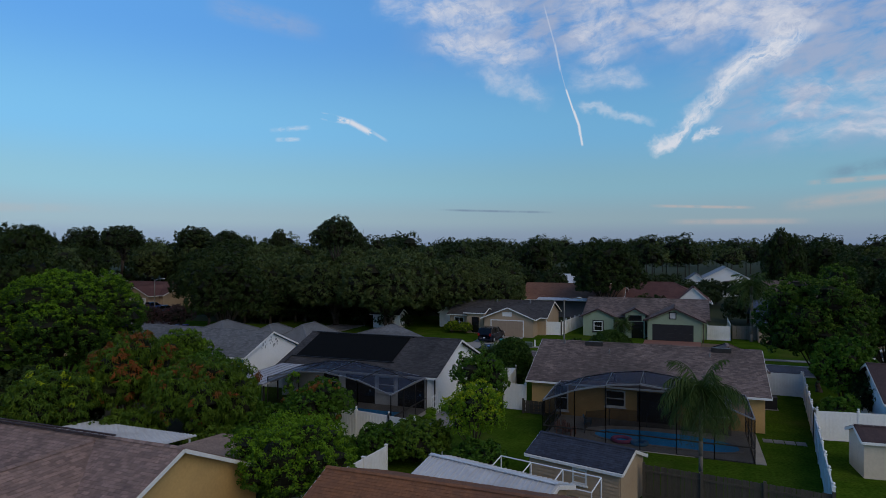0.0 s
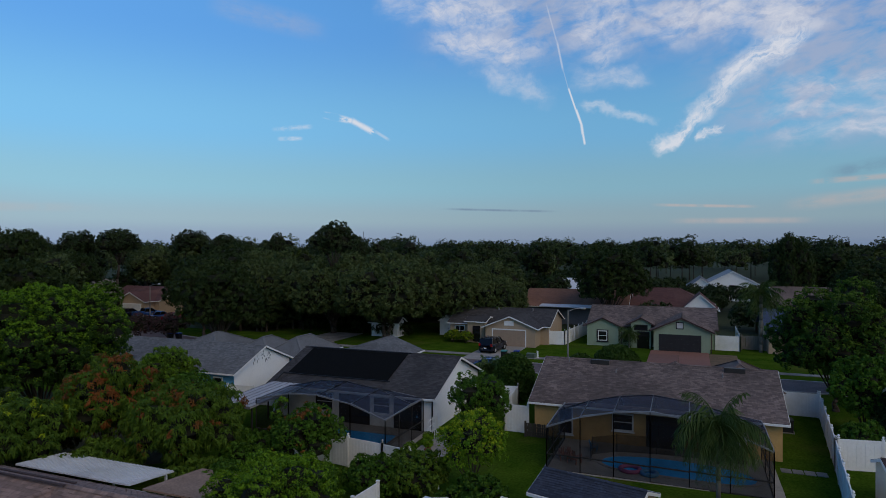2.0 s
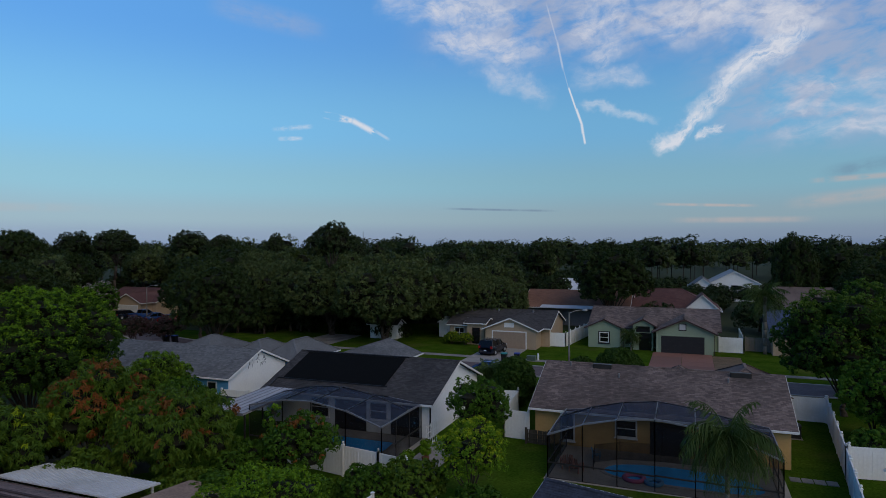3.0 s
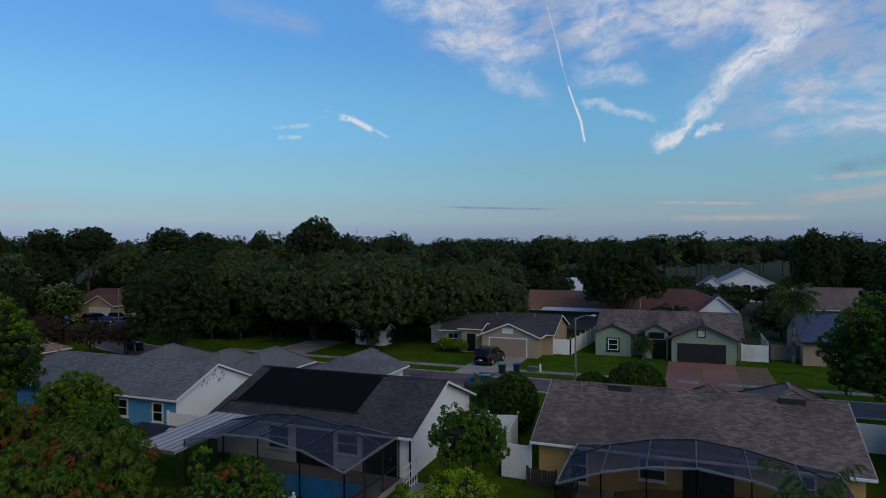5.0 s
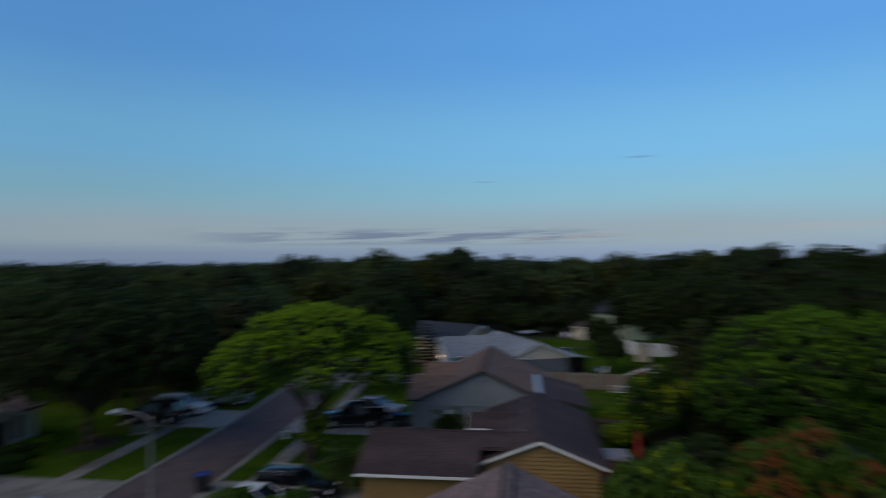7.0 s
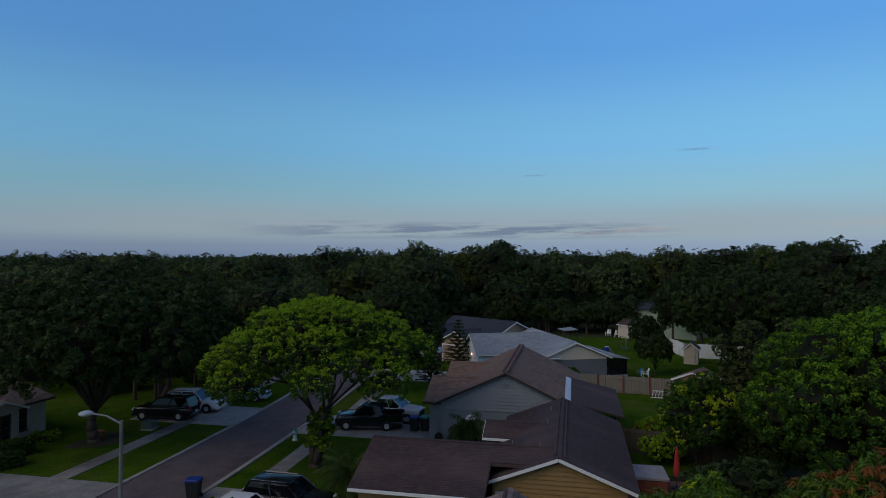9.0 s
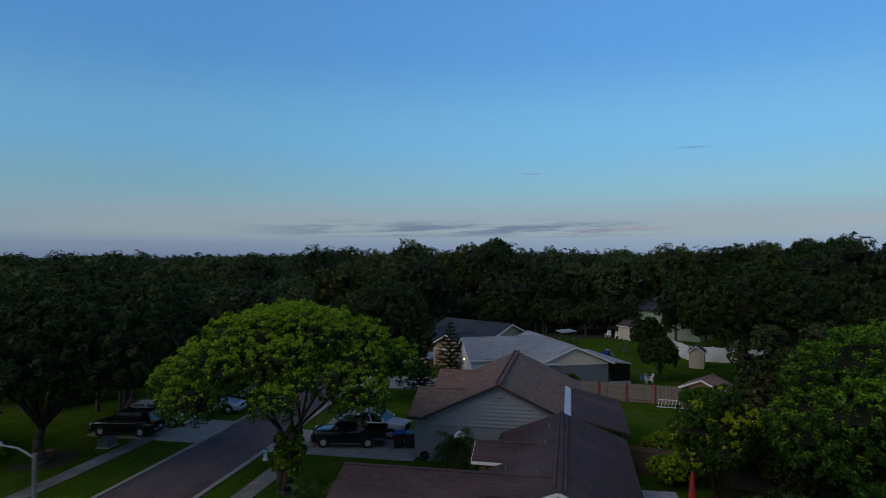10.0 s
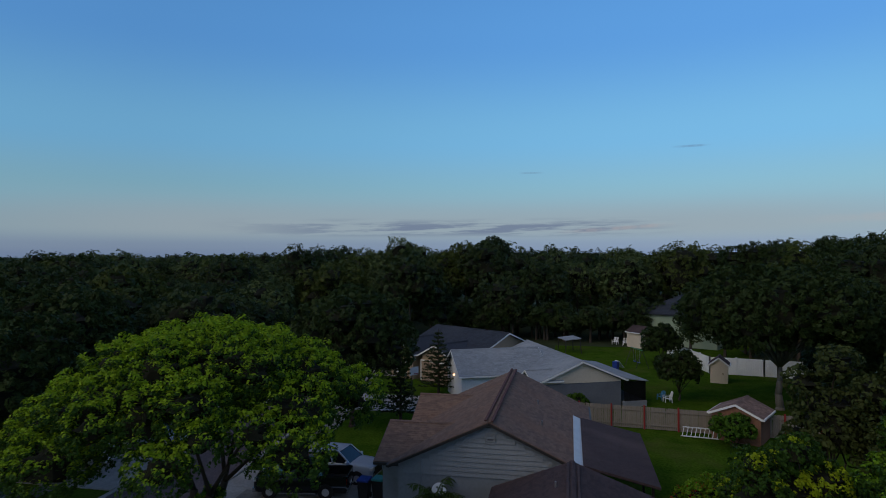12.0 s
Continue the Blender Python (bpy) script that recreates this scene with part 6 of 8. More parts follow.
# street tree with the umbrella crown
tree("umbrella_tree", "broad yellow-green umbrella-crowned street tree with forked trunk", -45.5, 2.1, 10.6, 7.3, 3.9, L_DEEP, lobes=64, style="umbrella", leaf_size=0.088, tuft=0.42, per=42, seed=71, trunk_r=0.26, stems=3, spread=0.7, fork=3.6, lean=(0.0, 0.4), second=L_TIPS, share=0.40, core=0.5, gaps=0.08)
shrub("climbing_vine", "yellow-variegated vine climbing the tree trunk", -45.4, 2.4, 3.7, 0.85, L_FRESH, 72, 0.17, 22, 12, "vine", second=L_YEL, share=0.35)
tree("oak_tree", "dark spreading oak in the brick house's lawn", -47.0, -15.2, 11.2, 7.8, 8.8, L_DARK, lobes=18, leaf_size=0.32, tuft=0.62, per=18, seed=73, trunk_r=0.38)
tree("oak_tree", "dark oak over the parked cars", -58, -17.5, 11.0, 6.6, 8.4, L_DARK, lobes=16, leaf_size=0.35, tuft=0.68, per=16, seed=74, trunk_r=0.34)
tree("oak_tree", "dark broad oak behind the white fence", -80.0, 34.6, 12.2, 8.6, 8.0, L_DARK, lobes=20, leaf_size=0.36, tuft=0.70, per=17, seed=75, trunk_r=0.34, bark=M_BARK_PALE, fork=3.6)
tree("oak_tree", "dark oak at the end of the gardens", -72, 49, 11.8, 7.6, 9.2, L_DARK, lobes=17, leaf_size=0.36, tuft=0.70, per=16, seed=76)
tree("leafy_tree", "olive-brown feathery tree in the back garden", -56.0, 29.6, 8.8, 2.4, 8.4, L_OLIVE, lobes=9, leaf_size=0.17, tuft=0.46, per=18, seed=77, gaps=0.25)
tree("leafy_tree", "olive-brown feathery tree behind the citrus tree", -53.5, 32.0, 9.2, 2.5, 8.8, L_OLIVE, lobes=9, leaf_size=0.17, tuft=0.46, per=18, seed=78, gaps=0.25)
tree("citrus_tree", "round citrus tree with yellow new leaves", -48.4, 25.2, 6.4, 2.5, 5.8, L_DEEP, lobes=13, leaf_size=0.10, tuft=0.36, per=30, seed=79, second=L_YEL, share=0.13, patchy=True)
tree("leafy_tree", "round dark tree at the lawn's end", -101.5, 27.9, 4.8, 2.4, 4.2, L_DARK, lobes=8, leaf_size=0.32, tuft=0.5, per=16, seed=119)
tree("leafy_tree", "small tree on the back lawn", -82.0, 26.8, 4.4, 2.2, 3.7, L_DARK, lobes=8, leaf_size=0.29, tuft=0.5, per=16, seed=80)
shrub("shrub", "rounded green bush beside the shed", -68.2, 28.1, 2.2, 1.5, L_FRESH, 95, 0.15)
shrub("flower_bush", "flowering bush by the lawn", -56.5, 24.5, 1.8, 1.6, L_LIME, 81, 0.11, second=L_RED, share=0.05)
conifer("slender norfolk pine in the front garden", -80.5, 4.8, 6.2, 1.9, 82, "norfolk pines")
conifer("slender dark norfolk pine in the front garden", -70.5, 3.8, 5.6, 1.5, 83, "norfolk pines")
for i, (x, y) in enumerate([(-72, 61.8), (-79, 66), (-67.5, 63.2), (-76, 60.8), (-63.6, 64.8)]):
    tree("crape_myrtle", "crape myrtle with pinkish-purple foliage", x, y, 4.2, 2.5, 3.2, L_PINK, lobes=8, leaf_size=0.18, tuft=0.55, per=14, seed=84 + i, group="crape myrtles", stems=3, spread=0.4)
tree("crape_myrtle", "crape myrtle with white blossom at the street", -84, 72, 8.0, 3.0, 6.2, L_FRESH, lobes=11, leaf_size=0.22, tuft=0.55, per=16, seed=96, second=mat("white_blossom", (0.40, 0.33, 0.32), (0.28, 0.22, 0.22), rough=0.7, island=0.6, trans=0.2), share=0.12, stems=3, spread=0.5)
for i, (x, y, s, sz) in enumerate([(-88, 66, 0.62, 0.72), (-95, 70, 0.75, 0.85), (-101, 80, 0.8, 0.95), (-96, 58, 0.75, 0.85)]):
    place(rnd, x, y, i * 83, s, sz)
shrub("citrus_bush", "round citrus bush beside the white car", -34.1, 4.9, 2.1, 1.5, L_FRESH, 97, 0.09)
shrub("citrus_bush", "small citrus bush beside the driveway", -34.6, 1.6, 2.0, 1.2, L_MANGO, 98, 0.13)
shrub("flower_bush", "yellow flowering hedge under the window", -29.0, 81.4, 1.6, 1.2, L_MANGO, 91, 0.14, second=L_YEL, share=0.3)
shrub("flower_bush", "yellow flowering hedge under the window", -27.0, 81.2, 1.5, 1.1, L_MANGO, 92, 0.14, second=L_YEL, share=0.3)


def box_hedge(x, y, rz, lx, ly, h, seed):
    """A low hedge clipped to a soft-edged block."""
    rng = np.random.default_rng(seed)
    root = thing("hedge_bush", "low dark hedge clipped square before the brick house", "hedge", (x, y, 0), rz)
    part("stem", MB().tube((0, 0, -0.05), (0, 0, h * 0.5), 0.06, 0.04, 6), M_BARK, root)
    n = 1500
    d = rng.uniform(-1, 1, size=(n, 3))
    k = np.argmax(np.abs(d), axis=1)
    d[np.arange(n), k] = np.sign(d[np.arange(n), k])
    d *= 1 - 0.10 * (np.sort(np.abs(d), axis=1)[:, 1] ** 6)[:, None]
    C = d * np.array([lx / 2, ly / 2, h / 2]) + np.array([0, 0, h / 2]) + rng.normal(size=(n, 3)) * 0.02
    V = leaf_quads(rng, C, np.full(n, 0.06), 3, 0.10, inner=0.2)
    # dark block stands in for shade inside the hedge
    body = MB().bevel_box(-lx * 0.46, lx * 0.46, -ly * 0.44, ly * 0.44, 0.0, h * 0.93, 0.08)
    part("inner_body", body, M_CORE_SHADE, root)
    part("foliage", quads_mesh("foliage", V), L_HEDGE, root)
    return root


box_hedge(-43.3, -18.0, -28, 2.0, 1.1, 1.0, 93)
box_hedge(-41.0, -16.6, -28, 2.2, 1.1, 0.9, 94)
shrub("flower_bush", "low yellow-green flower border under the window", -46.6, -18.8, 0.6, 1.0, L_LIME, 135, 0.09, lobes=5, second=L_YEL, share=0.3)


# ---- far woods ----


def woods(name, label, spots, seed, leaf_size, tuft, per, lobes, material, cover=1.0, depth=0.80, mixed=False):
    """Many trees in one mesh: domed crowns with tufts of leaves on their upper and outer sides."""
    rng = np.random.default_rng(seed)
    V, K, M, tb = [], [], [], MB()
    for x, y, h, r in spots:
        cs, rs = big_lobes(rng, h, r, h * depth, lobes)
        q, tip = crown_mesh(rng, cs + np.array([x, y, 0]), rs, leaf_size * rng.uniform(0.85, 1.15), tuft * rng.uniform(0.9, 1.15), per, cover=cover, gaps=0.12, lower=-0.6, ruffle=0.24, fill=0.85, core=0.7, rough=6)
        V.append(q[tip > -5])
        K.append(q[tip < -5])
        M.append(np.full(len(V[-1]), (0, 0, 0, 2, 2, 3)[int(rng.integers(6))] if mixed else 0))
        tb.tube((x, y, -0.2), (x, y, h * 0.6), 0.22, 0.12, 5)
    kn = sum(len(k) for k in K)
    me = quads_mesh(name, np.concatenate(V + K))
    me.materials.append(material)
    me.materials.append(M_CORE_SHADE)
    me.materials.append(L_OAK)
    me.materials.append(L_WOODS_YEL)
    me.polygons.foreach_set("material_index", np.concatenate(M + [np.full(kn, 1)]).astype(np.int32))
    part(name, me, None, None, label, "woods", "stuff")
    part(name + "_trunks", tb, M_BARK, None, "bare trunks of the far woods", "tree trunks", "stuff")


rw = random.Random(11)


def ring(n, r0, r1, a0, a1, h0, h1, c0, c1, keep=True):
    out = []
    tries = 0
    while len(out) < n and tries < n * 30:
        tries += 1
        a, r = radians(rw.uniform(a0, a1)), math.sqrt(rw.uniform(r0 * r0, r1 * r1))
        x, y = -8 - r * math.sin(a), 14 + r * math.cos(a)
        q = rw.uniform(c0, c1)
        if keep and not clear(x, y, q * 0.7):
            continue
        if any((x - b[0]) ** 2 + (y - b[1]) ** 2 < (0.55 * (q + b[3])) ** 2 for b in out):
            continue
        out.append((x, y, rw.uniform(h0, h1) * (0.86 if a > radians(111) else 1.03 if a > radians(75) else 1.0), q))
    return out


woods("near_woods", "dense dark green woods behind the houses", ring(230, 70, 165, -32, 150, 9.0, 15.2, 3.4, 6.4), 101, 0.62, 1.15, 9, 7, L_WOODS, mixed=True)
woods("mid_woods", "dense dark green woods behind the houses", ring(300, 160, 320, -32, 150, 11.0, 16.4, 4.2, 7.4), 102, 0.95, 1.9, 8, 6, L_WOODS, mixed=True)
woods("far_woods", "dark woods fading to the horizon", ring(380, 300, 900, -34, 152, 10.0, 15.0, 8, 13, False), 103, 2.3, 4.0, 6, 5, L_FAR)
woods("understorey", "dark undergrowth at the foot of the woods", ring(280, 68, 175, -32, 150, 2.5, 6.5, 2.6, 4.4), 104, 1.0, 1.5, 5, 4, L_DARK)
garden_spots = []
rg = random.Random(21)
while len(garden_spots) < 95:
    x, y, q = rg.uniform(-34, 44), rg.uniform(101, 190), rg.uniform(2.0, 4.2)
    if any(x0 - q < x < x1 + q and y0 - q - 4 < y < y1 + q for x0, x1, y0, y1 in ((-26, -7, 104, 119), (-29, -10, 143, 158), (-12, 7, 109, 125), (0, 18, 158, 181), (14, 35, 118, 133))):
        continue
    if any((x - b[0]) ** 2 + (y - b[1]) ** 2 < (0.6 * (q + b[3])) ** 2 for b in garden_spots):
        continue
    garden_spots.append((x, y, rg.uniform(2.8, 5.0) if x > -14 else rg.uniform(3.5, 8.0), q))
woods("garden_trees", "mixed dark garden trees between the far houses", garden_spots, 105, 0.60, 0.85, 9, 5, L_WOODS)
oak_under = [(rg.uniform(-74, -36), rg.uniform(79, 101), rg.uniform(1.4, 3.4), rg.uniform(1.3, 2.4)) for i in range(75)]
oak_under = [p for p in oak_under if not (-44 < p[0] < -30.5 and 87.5 < p[1] < 99) and not (-52 < p[0] < -43 and p[1] < 85)]
woods("oak_undergrowth", "dark undergrowth beneath the street oaks", oak_under, 106, 0.48, 0.7, 8, 4, L_DARK)
edge_spots = [(rg.uniform(-127, -119), rg.uniform(2, 34), rg.uniform(3.0, 6.5), rg.uniform(1.8, 3.0)) for i in range(34)] + [(rg.uniform(-112, -108), rg.uniform(33, 48), rg.uniform(3.0, 5.0), rg.uniform(1.5, 2.4)) for i in range(9)]
edge_spots += [(rg.uniform(-94, -66), rg.uniform(40, 48), rg.uniform(2.0, 5.0), rg.uniform(1.6, 2.8)) for i in range(22)]
woods("wood_edge", "dark bushes along the edge of the woods", edge_spots, 107, 0.54, 0.75, 8, 4, L_WOODS)
shade_spots = [(rg.uniform(-80, -59), rg.uniform(-32, -19), rg.uniform(2.0, 6.0), rg.uniform(1.6, 3.0)) for i in range(40)]
woods("oak_shade_bushes", "dark bushes and saplings behind the oak", shade_spots, 108, 0.56, 0.8, 8, 4, L_WOODS)

# ---- fences ----


def vinyl_fence(pts, h=1.85, pitch=2.4, label="white vinyl privacy fence with capped posts", ball=True):
    root = thing("vinyl_fence", label, "fence", (*pts[0], 0))
    ox, oy = pts[0]
    for (x0, y0), (x1, y1) in zip(pts, pts[1:]):
        a, b = Vector((x0 - ox, y0 - oy, 0)), Vector((x1 - ox, y1 - oy, 0))
        n = max(1, round((b - a).length / pitch))
        d = (b - a).normalized()
        s = Vector((-d.y, d.x, 0))
        for i in range(n + 1):
            p = a.lerp(b, i / n)
            pb = MB().beam(p + Vector((0, 0, -0.05)), p + Vector((0, 0, h + 0.06)), 0.13)
            po = part("post", pb, M_WHITE, root)
            cb = MB()
            if ball:
                cb.beam(p + Vector((0, 0, h + 0.06)), p + Vector((0, 0, h + 0.09)), 0.17)
                cb.tube(p + Vector((0, 0, h + 0.09)), p + Vector((0, 0, h + 0.15)), 0.05, 0.03, 6)
                cb.ball(p + Vector((0, 0, h + 0.20)), 0.075, 7, 5)
            else:
                cb.beam(p + Vector((0, 0, h + 0.06)), p + Vector((0, 0, h + 0.10)), 0.17)
            part("post_cap", cb, M_WHITE, po)
            if i == n:
                break
            q = a.lerp(b, (i + 1) / n)
            wb = MB()
            k = max(4, int((q - p).length / 0.22))
            line = []                                            # grooved sheet: boards with a groove between each two
            for j in range(k):
                line += [(j / k, 0.006), ((j + 0.06) / k, 0.022), ((j + 0.94) / k, 0.022), ((j + 1) / k, 0.006)]
            vs = [p.lerp(q, u) + s * w * sd + Vector((0, 0, z)) for z in (0.08, h - 0.1) for sd in (1, -1) for u, w in line]
            m = len(line)
            wb.add(vs, [(i, i + 1, 2 * m + i + 1, 2 * m + i) for i in range(m - 1)] + [(m + i + 1, m + i, 3 * m + i, 3 * m + i + 1) for i in range(m - 1)] + [(2 * m + i, 2 * m + i + 1, 3 * m + i + 1, 3 * m + i) for i in range(m - 1)])
            part("panel", wb, M_WHITE, root)
            for z in (0.1, h - 0.08):
                part("rail", MB().beam(p + Vector((0, 0, z)), q + Vector((0, 0, z)), 0.06, 0.15), M_WHITE, root)
    return root


def board_fence(pts, h, material, label, post=None, pitch=2.4, board=0.15):
    root = thing("wooden_fence", label, "fence", (*pts[0], 0))
    ox, oy = pts[0]
    rr = random.Random(3)
    share = {}
    for (x0, y0), (x1, y1) in zip(pts, pts[1:]):
        a, b = Vector((x0 - ox, y0 - oy, 0)), Vector((x1 - ox, y1 - oy, 0))
        d = (b - a).normalized()
        turn = math.atan2(d.y, d.x)
        m = max(1, int((b - a).length / board))
        for j in range(m):
            v = j % 5
            if v not in share:
                hh = h - 0.05 * rr.random()
                share[v] = MB().add([(-board * 0.47, -0.011, 0.04), (board * 0.47, -0.011, 0.04), (board * 0.47, 0.011, 0.04), (-board * 0.47, 0.011, 0.04), (-board * 0.47, -0.011, hh), (board * 0.47, -0.011, hh - 0.02), (board * 0.47, 0.011, hh - 0.02), (-board * 0.47, 0.011, hh)],
                                    [(0, 1, 5, 4), (1, 2, 6, 5), (2, 3, 7, 6), (3, 0, 4, 7), (4, 5, 6, 7)]).mesh("board")
                share[v].materials.append(material)
            ob = new("board", share[v])
            ob.parent = root
            p = a.lerp(b, (j + 0.5) / m)
            ob.matrix_basis = Matrix.Translation(p) @ Matrix.Rotation(turn, 4, "Z") @ Matrix.Rotation(rr.uniform(-0.012, 0.012), 4, "Y")
        n = max(1, round((b - a).length / pitch))
        s = Vector((-d.y, d.x, 0))
        for i in range(n + 1):
            p = a.lerp(b, i / n) - s * 0.06
            part("post", MB().beam(p, p + Vector((0, 0, h + 0.1)), 0.12), post or material, root)
        for z in (0.35, h - 0.3):
            part("rail", MB().beam(a - s * 0.04 + Vector((0, 0, z)), b - s * 0.04 + Vector((0, 0, z)), 0.04, 0.09), material, root)
    return root


vinyl_fence([(11.0, 55.2), (9.7, 42.6), (8.1, 28.6)])
vinyl_fence([(7.4, 55.4), (10.9, 55.3)], label="white vinyl gate fence beside the house")
vinyl_fence([(9.9, 42.9), (21.5, 44.6)])
vinyl_fence([(-15.0, 48.2), (-11.3, 49.3), (-10.8, 43.4), (-9.0, 43.3)], 1.95)
vinyl_fence([(-22.5, 33.6), (-15.0, 32.4), (-11.2, 31.6)], 1.8)
vinyl_fence([(-13.3, 18.5), (-12.5, 27.0)], 1.8, ball=False)
vinyl_fence([(-17.9, 83.6), (-13.9, 84.0), (-12.4, 97.5)])
vinyl_fence([(4.8, 86.5), (7.6, 86.5), (7.7, 96)], 1.9, ball=False, label="white vinyl gate fence beside the garage")
vinyl_fence([(-108.5, 29.6), (-96.2, 32.3), (-95.2, 37.6), (-93.5, 46)], 1.85, ball=False)
vinyl_fence([(-35.2, 43.0), (-29.8, 43.2)], 1.5, ball=False, label="low white vinyl fence between two houses")
board_fence([(0.3, 29.0), (8.0, 28.0)], 1.8, M_WOODFENCE, "dark weathered wooden board fence")
board_fence([(7.9, 88.4), (16.0, 88.4)], 1.8, M_PALEFENCE, "pale weathered wooden board fence")
board_fence([(-72.2, 17.8), (-71.0, 27.4), (-70.7, 34.5)], 1.7, M_PALEFENCE, "pale wooden board fence with red posts", M_REDPOST)
board_fence([(-52.6, 20.9), (-50.4, 29.0)], 1.7, M_WOODFENCE, "dark wooden board fence under the trees")
board_fence([(-9.0, 42.6), (-7.4, 42.5)], 1.0, M_WOODFENCE, "low dark wooden screen by the wall")

# ---- pools with screen cages ----


def pool(label, outline, x, y, deck):
    """Water set in a paved deck. outline: points of the basin's edge."""
    n = len(outline)
    root = thing("swimming_pool", label, "swimming pool", (x, y, 0))
    x0, x1, y0, y1 = deck
    part("deck", MB().box(x0 - x, x1 - x, y0 - y, y1 - y, -0.1, 0.04), M_POOLTILE, root)
    cb = MB()
    out = [(px * 1.0 + 0.28 * math.cos(a), py + 0.28 * math.sin(a)) for (px, py), a in zip(outline, [math.atan2(q[1], q[0]) for q in outline])]
    vs = [(*p, 0.09) for p in outline] + [(*p, 0.09) for p in out] + [(*p, 0.0) for p in out] + [(*p, 0.0) for p in outline]
    fs = []
    for i in range(n):
        j = (i + 1) % n
        fs += [(i, n + i, n + j, j), (n + i, 2 * n + i, 2 * n + j, n + j), (j, 3 * n + j, 3 * n + i, i)]
    cb.add(vs, fs)
    part("coping", cb, M_CONC, root)
    part("water", MB().add([(*p, 0.056) for p in outline], [tuple(range(n))]), M_WATER, root)
    return root


def cage(label, posts, top, eave, base_rail=0.9):
    """posts: footprint corners in order; top: roof facets as lists of points."""
    cx, cy = posts[0][0], posts[0][1]
    root = thing("screen_enclosure", label, "screen enclosure", (cx, cy, 0))

    def loc(p):
        return (p[0] - cx, p[1] - cy, p[2])
    for f in top:
        part("roof_screen", MB().add([loc(p) for p in f], [tuple(range(len(f)))]), M_SCREEN, root)
        for i in range(len(f)):
            part("roof_beam", MB().beam(loc(f[i]), loc(f[(i + 1) % len(f)]), 0.045, 0.07), M_GREYFRAME, root)
    for (ax, ay, az_), (bx, by, bz) in zip(posts, posts[1:]):
        a, b = Vector((ax - cx, ay - cy, 0)), Vector((bx - cx, by - cy, 0))
        n = max(1, round((b - a).length / 2.1))
        part("wall_screen", MB().add([a, b, b + Vector((0, 0, bz)), a + Vector((0, 0, az_))], [(0, 1, 2, 3)]), M_SCREEN_WALL, root)
        for i in range(n + 1):
            p, z = a.lerp(b, i / n), az_ + (bz - az_) * i / n
            part("upright", MB().beam(p, p + Vector((0, 0, z)), 0.05), M_BRONZE, root)
        for f in (0.0, base_rail, 1.0):
            za, zb = (f, f) if f in (0.0, base_rail) and f < 1 else (az_, bz)
            part("rail", MB().beam(a + Vector((0, 0, za + 0.04)), b + Vector((0, 0, zb)), 0.05, 0.08), M_BRONZE if f < 1 else M_GREYFRAME, root)
    return root




def vault(label, front, ym, yb, zb, rise=0.1, left=True):
    """A cage with an arched roof: front = (x, y, z) along its face; the arch runs back to ym and drops to yb."""
    mid = [(x, ym, z + rise) for x, y, z in front]
    back = [(x, yb, min(z, zb)) for x, y, z in front]
    n = len(front)
    top = [[front[i], front[i + 1], mid[i + 1], mid[i]] for i in range(n - 1)] + [[mid[i], mid[i + 1], back[i + 1], back[i]] for i in range(n - 1)]
    walls = ([back[0]] if left else []) + front + [back[-1]]
    return cage(label, walls, top, 2.4)


vault("dark screened pool enclosure with grey frame behind the white house", [(-25.9, 34.9, 2.9), (-23.2, 34.8, 3.5), (-21.0, 34.75, 3.6), (-18.5, 34.75, 3.25), (-16.0, 34.75, 2.45)], 38.7, 40.8, 2.75, left=False)
pool("rectangular blue pool inside the screen enclosure", [(-2.6, -1.4), (2.6, -1.4), (2.75, 0), (2.6, 1.4), (-2.6, 1.4), (-2.75, 0)], -20.0, 37.9, (-25.4, -15.6, 34.9, 41.0))
vault("dark screened pool enclosure with a vaulted roof", [(-6.3, 36.8, 2.5), (-4.3, 36.75, 3.3), (-2.4, 36.75, 3.75), (-0.4, 36.7, 3.98), (1.65, 36.65, 3.75), (3.7, 36.6, 3.3), (5.8, 36.6, 2.5)], 40.5, 42.8, 2.75)
kid = []
for i in range(28):
    a = 2 * math.pi * i / 28
    kid.append((4.3 * math.cos(a), (1.75 + 0.25 * math.cos(2 * a)) * math.sin(a) - 0.32 * math.cos(a) ** 2 - 0.20 * math.cos(a)))
pool("kidney-shaped blue pool with pale coping inside the enclosure", kid, 0.9, 39.4, (-6.5, 6.4, 36.6, 43.1))
fl = thing("pool_fence", "black mesh safety fence around the pool", "fence", (0.9, 39.4, 0))
pts = [(-4.9, -0.4), (-5.0, 0.9), (-3.6, 2.0), (-1.2, 2.4), (1.4, 2.5), (4.0, 2.3)]
for (ax, ay), (bx, by_) in zip(pts, pts[1:]):
    part("mesh_panel", MB().add([(ax, ay, 0.05), (bx, by_, 0.05), (bx, by_, 1.15), (ax, ay, 1.15)], [(0, 1, 2, 3)]), M_SCREEN_WALL, fl)
    part("post", MB().beam((ax, ay, 0), (ax, ay, 1.2), 0.04), M_BLACK, fl)
P_PINK, P_TEAL = mat("pink_vinyl", (0.45, 0.12, 0.25), rough=0.4), mat("teal_plastic", (0.04, 0.26, 0.27), rough=0.45)
P_SALMON, P_NAVYPL = mat("faded_salmon_plastic", (0.42, 0.22, 0.18), rough=0.7), mat("royal_blue_plastic", (0.02, 0.05, 0.28), rough=0.45)
P_LBLUE, P_YELPL, P_GREENPL = mat("light_blue_plastic", (0.10, 0.32, 0.55), rough=0.4), mat("yellow_plastic", (0.5, 0.36, 0.03), rough=0.5), mat("green_plastic", (0.04, 0.22, 0.12), rough=0.5)


